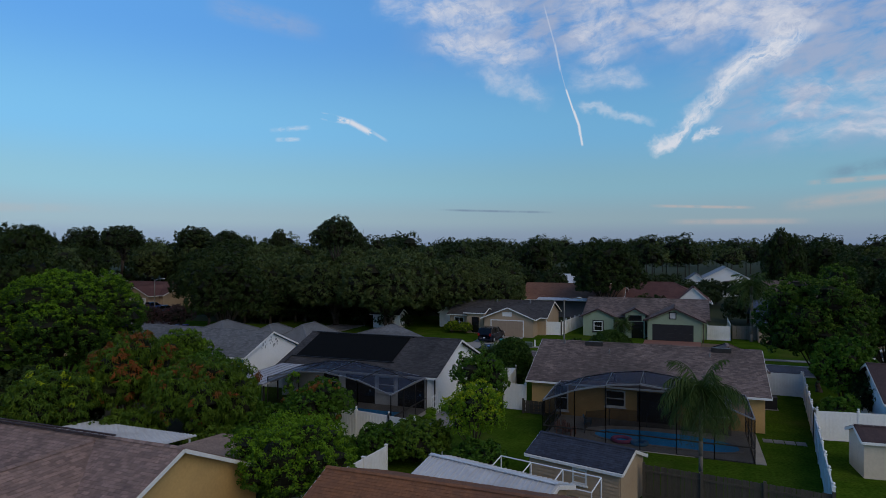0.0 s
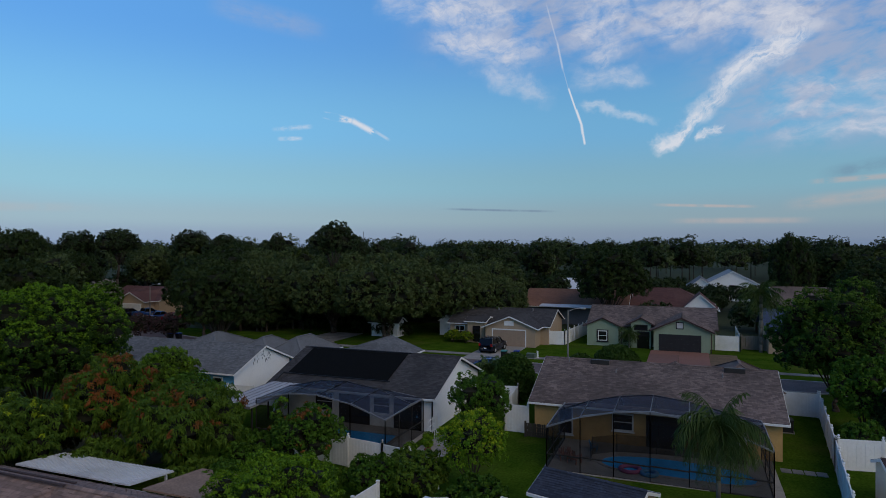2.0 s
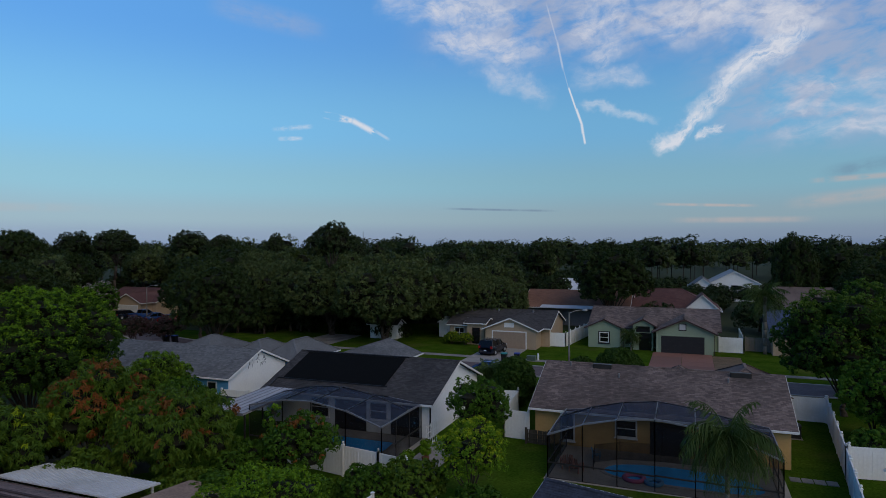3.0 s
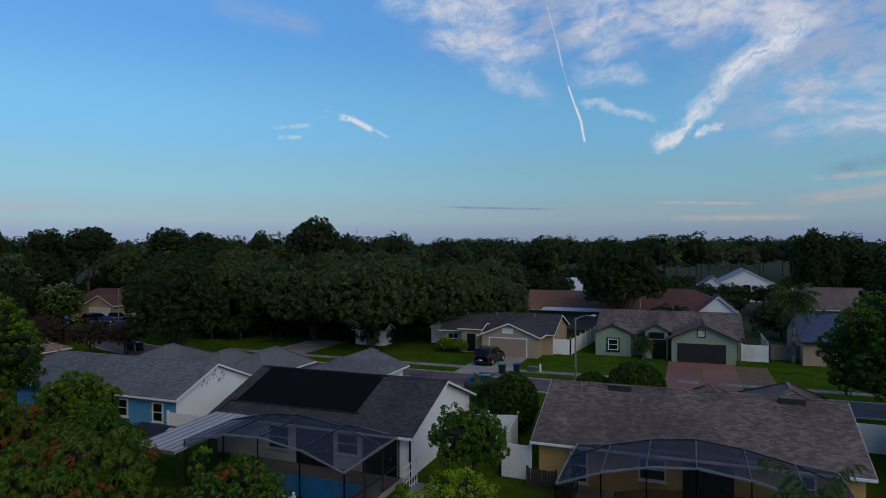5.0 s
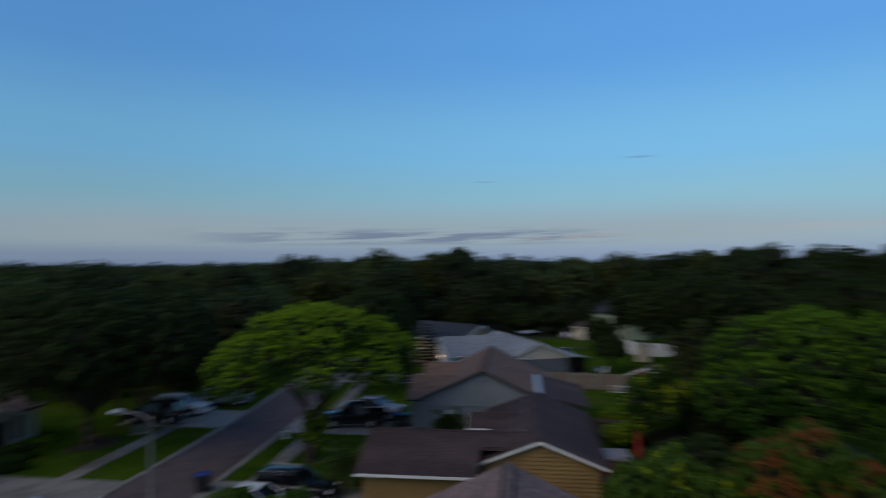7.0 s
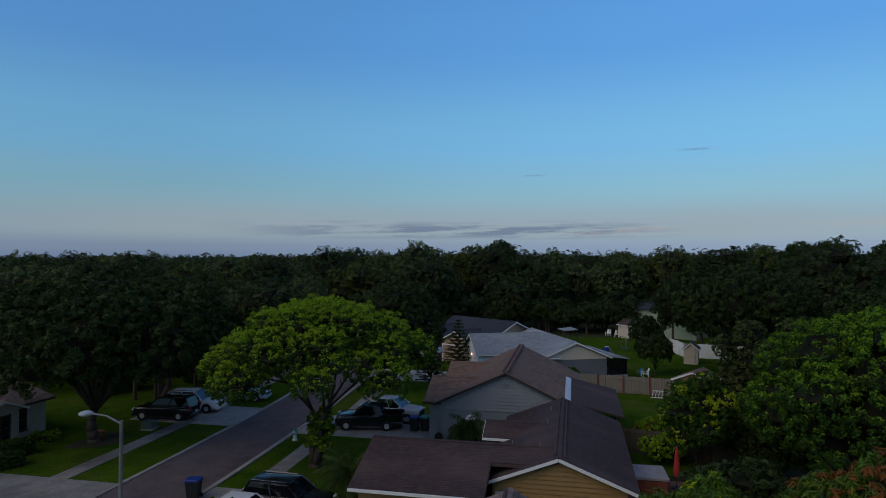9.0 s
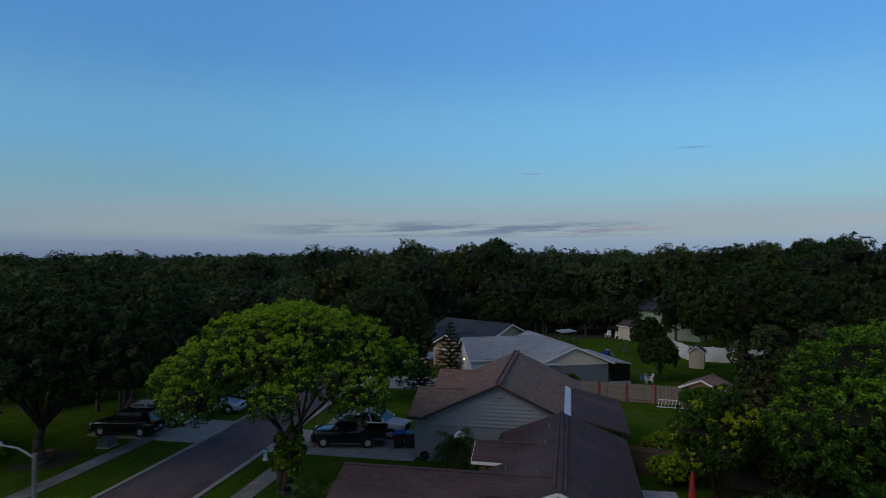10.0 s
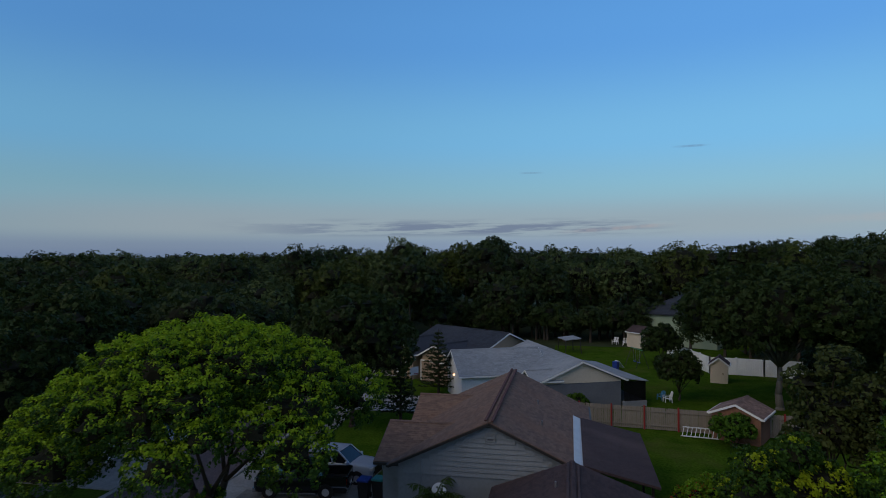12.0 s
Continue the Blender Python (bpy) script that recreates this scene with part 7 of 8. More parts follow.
def ring_float(x, y, r, material, label):
    mb = MB()
    n, m = 18, 8
    for i in range(n):
        for j in range(m):
            a, b = 2 * math.pi * i / n, 2 * math.pi * j / m
            mb.v.append(((r + 0.14 * math.cos(b)) * math.cos(a), (r + 0.14 * math.cos(b)) * math.sin(a), 0.12 * math.sin(b)))
    mb.f = [(i * m + j, (i + 1) % n * m + j, (i + 1) % n * m + (j + 1) % m, i * m + (j + 1) % m) for i in range(n) for j in range(m)]
    ob = part("pool_float", mb, material, None, label, "pool float", smooth=True)
    ob.matrix_basis = pose(x, y, 0.13)
    return ob


ring_float(-1.6, 38.2, 0.55, P_PINK, "pink inflatable ring floating in the pool")
ring_float(-0.5, 37.9, 0.42, P_LBLUE, "light blue inflatable ring floating in the pool")


def chair(x, y, rz, material, label, s=1.0, group=""):
    """A low slatted garden chair."""
    root = thing("garden_chair", label, "chair", (x, y, 0), rz, group)
    for i in range(5):
        part("seat_slat", MB().box(-0.27 * s, 0.27 * s, (-0.25 + 0.11 * i) * s, (-0.16 + 0.11 * i) * s, (0.36 - 0.02 * i) * s, (0.385 - 0.02 * i) * s), material, root)
        part("back_slat", MB().beam((-0.22 * s + 0.11 * s * i, 0.26 * s, 0.3 * s), (-0.26 * s + 0.13 * s * i, 0.48 * s, (0.98 - 0.03 * abs(i - 2)) * s), 0.09 * s, 0.02 * s), material, root)
    for sx in (-0.3, 0.3):
        part("arm", MB().box(sx * s - 0.05 * s, sx * s + 0.05 * s, -0.3 * s, 0.4 * s, 0.56 * s, 0.58 * s), material, root)
        part("leg", MB().beam((sx * s, -0.27 * s, 0), (sx * s, -0.27 * s, 0.57 * s), 0.06 * s), material, root)
        part("leg", MB().beam((sx * s, 0.34 * s, 0), (sx * s, 0.3 * s, 0.57 * s), 0.06 * s), material, root)
    return root


chair(-5.6, 38.9, 200, P_SALMON, "faded salmon slatted chair on the pool deck", 1.0, "pool deck chairs")
chair(-4.9, 38.4, 160, P_SALMON, "faded salmon slatted chair on the pool deck", 1.0, "pool deck chairs")
chair(-4.1, 41.2, 90, P_LBLUE, "small blue plastic chair on the pool deck", 0.7)
for i, (x, y, r) in enumerate([(-39.6, 41.2, 30), (-38.5, 41.6, -10), (-36.5, 41.3, 20)]):
    chair(x, y, r, P_NAVYPL, "royal blue garden chair behind the blue house", 1.0, "blue garden chairs")
for i, (x, y, r) in enumerate([(-117.8, 23.6, 60), (-116.8, 25.0, 80), (-116.4, 26.0, 100)]):
    chair(x, y, r, M_WHITE, "white garden chair on the far lawn", 1.1, "white garden chairs")
chair(-81.0, 25.6, 10, M_WHITE, "white garden chair on the lawn", 1.0)
chair(-82.0, 25.2, 40, P_LBLUE, "light blue toy chair on the lawn", 0.8)

# glass-topped table behind the blue house
tb_ = thing("patio_table", "white framed patio table behind the blue house", "table", (-41.2, 40.4, 0))
part("tabletop", MB().box(-0.9, 0.9, -0.45, 0.45, 0.68, 0.71), M_WHITE, tb_)
for sx in (-0.8, 0.8):
    for sy in (-0.38, 0.38):
        part("leg", MB().tube((sx, sy, 0), (sx, sy, 0.7), 0.025), M_WHITE, tb_)

# pergola roof and shade by cage A
pg = thing("patio_roof", "weathered grey-white flat patio roof on posts", "patio roof", (-27.2, 37.0, 0))
ps = MB().slab([(-1.55, -2.95, 2.55), (1.5, -2.95, 2.55), (1.5, 3.6, 2.75), (-1.55, 3.6, 2.75)], 0.1)
part("roof_sheet", ps, mat("weathered_white_metal", (0.46, 0.45, 0.48), (0.33, 0.32, 0.34), scale=0.5, rough=0.6, stain=(0.2, 0.2, 0.21), stain_amt=0.4, stretch=(1, 0.25, 1)), pg)
for i in range(7):
    part("rib", MB().beam((-1.5 + i * 0.5, -2.95, 2.57), (-1.5 + i * 0.5, 3.6, 2.77), 0.03, 0.03), M_GREYFRAME, pg)
part("fascia", MB().beam((-1.55, -2.97, 2.5), (1.5, -2.97, 2.5), 0.04, 0.18), M_GREYFRAME, pg)
for sx, sy in ((-1.4, -2.7), (1.4, -2.7), (-1.4, 2.8)):
    part("post", MB().beam((sx, sy, 0), (sx, sy, 2.5), 0.09), M_BRONZE, pg)
sh = thing("shade_awning", "dark navy fabric awning beside the patio roof", "awning", (-30.3, 36.4, 0))
part("fabric", MB().slab([(-1.4, -0.9, 2.25), (1.4, -1.1, 2.25), (1.4, 0.5, 2.75), (-1.2, 0.9, 2.7)], 0.03).slab([(-1.2, 0.9, 2.7), (1.4, 0.5, 2.75), (1.4, 2.0, 2.25), (-1.2, 2.2, 2.25)], 0.03), mat("navy_fabric", (0.018, 0.022, 0.035), rough=0.9), sh)
for sx, sy in ((-1.3, -0.9), (1.3, -1.0), (1.3, 1.9), (-1.1, 2.1)):
    part("pole", MB().tube((sx, sy, 0), (sx, sy, 2.3), 0.04), M_GREYFRAME, sh)

# ---- sheds, carport ----


def shed(label, x, y, rz, w, d, ze, zr, wall, roof, trim=M_TRIM, door=True, siding=0.0, axis="x", tabs="", win=False, door_face="S"):
    h = House(label, x, y, rz, local=True, name="garden_shed", category="shed", seed=int(abs(x * 7)))
    h.gable(-w / 2, w / 2, -d / 2, d / 2, axis, ze, zr, wall, roof, trim, gin=0.15, ein=0.18, tabs=tabs, row=0.15, tab=0.28)
    if door:
        pos = {"S": -d / 2 + 0.18 if axis == "x" else -d / 2 + 0.15, "E": w / 2 - 0.15 if axis == "x" else w / 2 - 0.18}[door_face]
        h.door(door_face, pos, 0, 1.1, 1.8, wall)
    if win:
        h.window("S", -d / 2 + 0.18, 0.35, 1.0, 0.75, 0.75, M_TRIM)
    return h


shA = shed("beige sided garden shed with navy shingle roof", -2.45, 29.0, -15, 5.0, 3.4, 2.0, 2.65, M_WALL_TAN, M_SH_NAVY, tabs="S", door=False, win=True)
shA.plank("S", -1.52, -2.3, 2.3, 0.05, 1.9, 0.17, M_WALL_TAN)
shed("pale cream garden shed with dark brown roof by the fence", 12.6, 37.6, 4, 3.8, 2.8, 2.0, 2.5, M_WALL_CREAM, M_SH_D, axis="x")
shed("white utility shed beside the tan house", -32.2, 88.5, 0, 2.4, 3.0, 2.2, 3.0, M_WHITE, M_METAL_W, axis="y")
shed("cream shed with brown roof at the wood's edge", -115.8, 27.0, 40, 3.0, 3.0, 2.2, 3.0, M_WALL_CREAM, M_SH_D, axis="x", door=False)
shed("small cream shed with a dark gable roof and door", -91.6, 32.3, 75, 2.0, 2.2, 1.9, 2.7, M_WALL_CREAM, M_SH_D, axis="y")
shed("brown shed with pinkish-grey shingle roof", -70.6, 29.2, 62, 3.6, 3.4, 1.95, 2.75, M_SH_ORANGE, M_SH_J, axis="y", tabs="WE")
cpt = House("carport with white corrugated metal roof", -5.5, 22.85, -14, local=True, name="carport", category="carport", seed=30)
cpt.gable(-3.2, 3.1, -1.6, 1.6, "x", 2.35, 2.85, M_WALL_TAN, M_METAL_W, gin=0.3, ein=0.2, cap=False)
for i in range(26):
    u = -3.1 + i * 0.245
    cpt.put("rib", MB().beam((u, -1.6, 2.385), (u, 0.0, 2.885), 0.04, 0.03), M_METAL_W)
    cpt.put("rib", MB().beam((u, 1.6, 2.385), (u, 0.0, 2.885), 0.04, 0.03), M_METAL_W)
cpt.put("ridge_strip", MB().beam((-3.2, 0, 2.90), (3.1, 0, 2.90), 0.25, 0.03), M_METAL_W)
fr = thing("metal_frame", "bare white metal tube frame beside the shed", "frame", (-3.7, 25.4, 0), -14)
for sx in (-2.6, -1.0, 0.6, 2.4):
    part("pole", MB().tube((sx, 0.5, 0), (sx, 0.5, 2.2), 0.03), M_WHITE, fr)
    part("pole", MB().tube((sx, -0.6, 0), (sx, -0.6, 1.9), 0.03), M_WHITE, fr)
    part("rafter", MB().tube((sx, 0.5, 2.2), (sx, -0.6, 1.9), 0.03), M_WHITE, fr)
part("top_bar", MB().tube((-2.6, 0.5, 2.2), (2.4, 0.5, 2.2), 0.03), M_WHITE, fr)
part("top_bar", MB().tube((-2.6, -0.6, 1.9), (2.4, -0.6, 1.9), 0.03), M_WHITE, fr)
wr = thing("patio_cover", "white corrugated metal patio cover", "patio cover", (-25.2, 21.9, 0))
part("roof_sheet", MB().slab([(-3.7, -1.4, 2.75), (3.7, -1.4, 2.75), (3.7, 1.2, 2.5), (-3.7, 1.2, 2.5)], 0.06), M_METAL_W, wr)
for i in range(34):
    u = -3.65 + i * 0.22
    part("rib", MB().beam((u, -1.4, 2.765), (u, 1.2, 2.515), 0.05, 0.035), M_METAL_W, wr)
for sx in (-3.4, 0, 3.4):
    part("post", MB().beam((sx, 1.0, 0), (sx, 1.0, 2.45), 0.09), M_WHITE, wr)
hN = House("white neighbouring house with dark roof", 19, 48, seed=27)
hN.gable(13.6, 25.4, 43.4, 52, "x", 2.5, 4.3, M_WALL_WHITE, M_SH_D)

# ---- vehicles ----


def car(label, x, y, rz, L=4.7, Wd=1.85, Ht=1.7, style="suv", body=P_BLACK, group=""):
    """Front towards local +x."""
    root = thing({"suv": "suv", "pickup": "pickup_truck", "sedan": "sedan_car"}[style], label, "pickup truck" if style == "pickup" else "car", (x, y, 0.04), rz, group)
    a, r = L / 2, 0.36 if style != "sedan" else 0.32
    belt, hood = Ht * (0.64 if style == "pickup" else 0.60), Ht * (0.61 if style == "pickup" else 0.56 if style == "suv" else 0.55)
    cl = 0.28
    fx, rx = a - 0.92, -a + (0.95 if style != "pickup" else 1.15)
    deck = Ht * (0.64 if style == "pickup" else 0.62)
    floor_z = 0.74 if style == "pickup" else deck
    half = Wd / 2
    tail = [(-a, 0.90, floor_z - 0.06), (-a + 0.08, 0.96, floor_z), (-1.08, 1.0, floor_z), (-1.06, 1.0, belt)] if style == "pickup" else [(-a, 0.80, (belt if style == "suv" else deck) - 0.16), (-a + 0.07, 0.90, (belt if style == "suv" else deck) - 0.03), (-a + 0.25, 0.97, belt if style == "suv" else deck), (rx, 1.0, belt + 0.01)]
    nose = [(fx - 0.55, 1.0, belt), (a * 0.47, 1.0, belt - 0.01), (fx + 0.1, 0.99, hood + 0.02), (a - 0.34, 0.96, hood - 0.02), (a - 0.14, 0.90, hood - 0.09), (a - 0.03, 0.82, hood - 0.22), (a, 0.78, hood - 0.36)]
    body_rows = tail + [(0.0, 1.0, belt)] + sorted(nose)
    mb = MB()
    vs = []
    for px, k, top in body_rows:                                # rounded section at each station
        w, mid_z = half * k, cl + (top - cl) * 0.55
        side = [(0.86 * w, cl), (0.965 * w, cl + 0.07), (1.0 * w, cl + 0.22), (1.0 * w, mid_z), (0.985 * w, top - 0.14), (0.955 * w, top - 0.05), (0.90 * w, top - 0.005), (0.55 * w, top + 0.02)]
        vs += [(px, y, z) for y, z in side] + [(px, -y, z) for y, z in side[::-1]]
    n = 16
    fs = [tuple(range(n)), tuple(range(len(vs) - 1, len(vs) - n - 1, -1))]
    for k in range(len(body_rows) - 1):
        fs += [(k * n + i, k * n + (i + 1) % n, (k + 1) * n + (i + 1) % n, (k + 1) * n + i) for i in range(n)]
    part("body", mb.add(vs, [f[::-1] for f in fs]), body, root, smooth=True)
    # greenhouse and roof
    w0, w1 = Wd / 2 - 0.06, Wd / 2 - 0.20
    if style == "pickup":
        c0, c1, t0, t1 = -1.0, a * 0.46, -0.85, a * 0.16
    elif style == "suv":
        c0, c1, t0, t1 = -a + 0.10, a * 0.46, -a + 0.42, a * 0.12
    else:
        c0, c1, t0, t1 = -a + 0.45, a * 0.45, -a + 1.15, a * 0.08
    zb, zt = belt - 0.02, Ht - 0.06
    gv_ = [(c0, -w0, zb), (c1, -w0, zb), (c1, w0, zb), (c0, w0, zb), (t0, -w1, zt), (t1, -w1, zt), (t1, w1, zt), (t0, w1, zt)]
    part("glass", MB().add(gv_, [(0, 1, 5, 4), (1, 2, 6, 5), (2, 3, 7, 6), (3, 0, 4, 7), (4, 5, 6, 7)]), M_CARGLASS, root)
    rf = MB()
    rv = []
    for u in (0.0, 0.06, 0.2, 0.5, 0.8, 0.94, 1.0):             # roof skin, domed both ways
        for v in (-1.0, -0.9, -0.6, 0.0, 0.6, 0.9, 1.0):
            rise = (1 - abs(2 * u - 1) ** 4) * (1 - abs(v) ** 5)
            rv.append((t0 - 0.06 + (t1 - t0 + 0.12) * u, v * (w1 + 0.02), zt - 0.005 + (Ht - zt + 0.01) * (0.25 + 0.75 * rise)))
    rf.add(rv, [(7 * p + q, 7 * p + 7 + q, 7 * p + 8 + q, 7 * p + 1 + q) for p in range(6) for q in range(6)])
    part("roof", rf, body, root, smooth=True)
    for sy in (-1, 1):
        for p, q in ((0, 4), (1, 5)):
            A, B = Vector(gv_[p]), Vector(gv_[q])
            A.y, B.y = sy * (w0 + 0.005), sy * (w1 + 0.01)
            part("pillar", MB().beam(A, B, 0.07, 0.07), body, root)
        m0, m1 = c0 + (c1 - c0) * 0.50, t0 + (t1 - t0) * 0.50
        part("pillar", MB().beam((m0, sy * (w0 + 0.005), zb), (m1, sy * (w1 + 0.01), zt), 0.08, 0.05), body, root)
        part("mirror", MB().bevel_box(c1 - 0.25, c1 - 0.08, sy * (w0 + 0.14) - 0.09, sy * (w0 + 0.14) + 0.09, zb, zb + 0.16, 0.03), body, root)
        part("headlight", MB().box(a - 0.16, a - 0.005, sy * (Wd / 2 - 0.28) - 0.18, sy * (Wd / 2 - 0.28) + 0.18, hood - 0.26, hood - 0.11), M_LAMPGLASS, root)
        part("tail_light", MB().box(-a - 0.012, -a + 0.08, sy * (Wd / 2 - 0.17) - 0.11, sy * (Wd / 2 - 0.17) + 0.11, deck - 0.42 if style != "suv" else belt - 0.22, deck - 0.14 if style != "suv" else belt + 0.10), M_RED, root)
        if style == "suv":
            for p, q in (((c0 + 0.30, zb + 0.03), (c1 - 0.02, zb + 0.03)), ((t0 + 0.16, zt - 0.03), (t1 - 0.02, zt - 0.03))):
                ya, yb = (w0 - (w0 - w1) * (z - zb) / (zt - zb) + 0.012 for z in (p[1], q[1]))
                part("window_trim", MB().beam((p[0], sy * ya, p[1]), (q[0], sy * yb, q[1]), 0.03), M_CHROME, root)
            part("roof_rail", MB().beam((t0 + 0.1, sy * (w1 - 0.06), Ht + 0.03), (t1 - 0.15, sy * (w1 - 0.06), Ht + 0.03), 0.035), M_CHROME, root)
        part("sill_trim", MB().box(rx + r * 1.25, fx - r * 1.25, sy * Wd / 2 - 0.02, sy * Wd / 2 + 0.02, cl - 0.02, cl + 0.06), M_TYRE, root)
        for wx in (fx, rx):
            part("wheel_arch", MB().tube((wx, sy * (half - 0.16), r + 0.02), (wx, sy * (half + 0.006), r + 0.02), r * 1.17, r * 1.17, 18), M_TYRE, root)
            t = MB().tube((wx, sy * (Wd / 2 - 0.22), r), (wx, sy * (Wd / 2 + 0.01), r), r, r, 16)
            ty = part("wheel", t, M_TYRE, root)
            part("rim", MB().tube((wx, sy * (Wd / 2 - 0.02), r), (wx, sy * (Wd / 2 + 0.022), r), r * 0.62, r * 0.55, 12), M_RIM, ty)
    part("front_bumper", MB().bevel_box(a - 0.12, a + 0.05, -Wd / 2 + 0.1, Wd / 2 - 0.1, cl + 0.02, cl + 0.26, 0.03), body if style != "pickup" else M_CHROME, root)
    part("rear_bumper", MB().bevel_box(-a - 0.06, -a + 0.1, -Wd / 2 + 0.1, Wd / 2 - 0.1, cl + 0.04, cl + 0.26, 0.03), body if style != "pickup" else M_CHROME, root)
    part("number_plate", MB().box(-a - 0.075, -a - 0.06, -0.16, 0.16, cl + 0.32, cl + 0.46), M_WHITE, root)
    part("grille", MB().box(a - 0.02, a + 0.012, -0.5, 0.5, 0.48, hood - 0.14), M_BLACK, root)
    if style == "pickup":
        part("bed_liner", MB().box(-a + 0.06, -1.10, -Wd / 2 + 0.10, Wd / 2 - 0.10, floor_z, floor_z + 0.02), M_TYRE, root)
        for sy in (-1, 1):
            part("bed_wall", MB().bevel_box(-a + 0.02, -1.04, sy * (Wd / 2 - 0.07) - 0.06, sy * (Wd / 2 - 0.07) + 0.06, floor_z - 0.02, deck + 0.04, 0.02), body, root)
        part("tailgate", MB().bevel_box(-a - 0.03, -a + 0.05, -Wd / 2 + 0.12, Wd / 2 - 0.12, floor_z - 0.15, deck + 0.03, 0.02), body, root)
        part("running_board", MB().box(-0.9, fx - r * 1.4, -Wd / 2 - 0.10, -Wd / 2 + 0.02, 0.30, 0.35).box(-0.9, fx - r * 1.4, Wd / 2 - 0.02, Wd / 2 + 0.10, 0.30, 0.35), M_CHROME, root)
    return root


car("black crew-cab pickup truck parked on the driveway", -54.6, 2.6, -81, 5.14, 1.9, 1.86, "pickup", P_BLACK)
car("silver-blue pickup truck parked on the driveway", -57.3, 3.6, 84, 5.1, 1.9, 1.82, "pickup", P_SILVER)
car("black crossover with roof rails parked on the driveway", -38.6, 3.6, 87, 4.6, 1.85, 1.68, "suv", P_BLACK)
car("white car parked beside the crossover", -36.4, 2.3, 87, 4.5, 1.8, 1.45, "sedan", P_WHITE)
car("black suv parked under the oak", -53.9, -14.4, -84, 4.9, 1.95, 1.8, "suv", P_BLACK)
car("white suv parked under the oak", -56.6, -13.6, 96, 4.7, 1.9, 1.75, "suv", P_WHITE)
car("silver car parked under the trees", -61.0, -11.6, 100, 4.6, 1.85, 1.6, "suv", P_SILVER)
car("dark navy suv parked before the tan garage", -21.5, 76.0, 84, 4.9, 1.95, 1.85, "suv", P_NAVY)
car("blue sedan parked along the kerb", -17.5, 63.4, 2, 4.6, 1.8, 1.45, "sedan", P_BLUE)
car("dark blue car parked by the red-roofed house", -96.4, 88.0, 80, 4.7, 1.85, 1.7, "suv", P_NAVY)
car("blue pickup truck parked by the red-roofed house", -93.0, 89.0, 75, 5.2, 1.9, 1.8, "pickup", P_BLUE)
car("blue sedan parked along the far kerb", -88.5, 88.0, 60, 4.6, 1.8, 1.45, "sedan", P_BLUE)
car("red car parked along the far kerb", -84.0, 86.5, 40, 4.5, 1.8, 1.5, "sedan", P_RED)
car("black car parked along the far kerb", -100.5, 84.5, 30, 4.6, 1.85, 1.5, "sedan", P_BLACK)
car("blue car in the driveway of the navy-roofed house", -90.6, -2.6, 70, 4.6, 1.85, 1.6, "suv", P_BLUE)
car("white car parked at the street corner", 21.5, 73.0, 10, 4.7, 1.85, 1.6, "suv", P_WHITE)

# ---- street furniture ----


def street_lamp(x, y, h, rz, label="tall concrete street lamp with a cobra head"):
    root = thing("street_lamp", label, "street lamp", (x, y, 0), rz)
    part("pole", MB().tube((0, 0, -0.1), (0, 0, h), 0.11, 0.07, 10), M_CONC_DARK, root)
    part("arm", MB().tube((0, 0, h - 0.15), (0.7, 0, h + 0.15), 0.04, n=7).tube((0.7, 0, h + 0.15), (1.5, 0, h + 0.22), 0.035, n=7), M_GREYFRAME, root)
    part("lamp_head", MB().ball((1.75, 0, h + 0.2), 0.30, 10, 6, 0.42), mat("lamp_grey", (0.45, 0.46, 0.48), rough=0.45), root, smooth=True)
    return root


street_lamp(-32.0, -1.0, 6.1, -90)
street_lamp(-11.0, 70.2, 6.1, 20)
street_lamp(-92.0, 88.6, 6.1, 20)


def bin_(x, y, rz, lid, label="black wheeled rubbish bin with a coloured lid", group=""):
    root = thing("wheelie_bin", label, "bin", (x, y, 0.03), rz, group)
    vs = [(-0.24, -0.28, 0.05), (0.24, -0.28, 0.05), (0.24, 0.28, 0.05), (-0.24, 0.28, 0.05), (-0.31, -0.36, 1.0), (0.31, -0.36, 1.0), (0.31, 0.36, 1.0), (-0.31, 0.36, 1.0)]
    part("body", MB().add(vs, [(3, 2, 1, 0), (0, 1, 5, 4), (1, 2, 6, 5), (2, 3, 7, 6), (3, 0, 4, 7), (4, 5, 6, 7)]), M_BLACK, root)
    part("lid", MB().bevel_box(-0.34, 0.34, -0.40, 0.38, 0.99, 1.10, 0.04), lid, root)
    part("handle", MB().tube((-0.25, 0.42, 0.98), (0.25, 0.42, 0.98), 0.02), M_BLACK, root)
    for sx in (-0.28, 0.28):
        part("wheel", MB().tube((sx - 0.03, 0.27, 0.13), (sx + 0.03, 0.27, 0.13), 0.13, n=10), M_TYRE, root)
    return root


LB = "black wheeled bin with a blue lid"
LT = "black wheeled bin with a teal lid"
for x, y, r, m in [(-39.1, -2.2, 10, "b"), (-33.2, -2.9, 0, "t"), (-18.5, 70.5, 0, "t"), (-17.1, 71.0, 8, "b"), (-25.3, 61.6, 5, "t"), (-24.1, 61.6, -4, "b"), (2.2, 62.2, 0, "t"), (6.4, 62.6, 0, "b"), (-54.5, 6.15, 90, "b"), (-54.75, 6.9, 84, "t"), (-66.4, 67.9, 10, "b"), (-65.4, 68.4, 0, "b")]:
    bin_(x, y, r, P_NAVYPL if m == "b" else P_TEAL, LB if m == "b" else LT)
hy = thing("fire_hydrant", "pale grey fire hydrant with a teal cap on the verge", "fire hydrant", (-50.4, -1.6, 0.0))
part("barrel", MB().tube((0, 0, 0), (0, 0, 0.08), 0.19, n=10).tube((0, 0, 0.08), (0, 0, 0.6), 0.12, n=10).tube((0, 0, 0.6), (0, 0, 0.66), 0.17, n=10), M_METAL_W, hy)
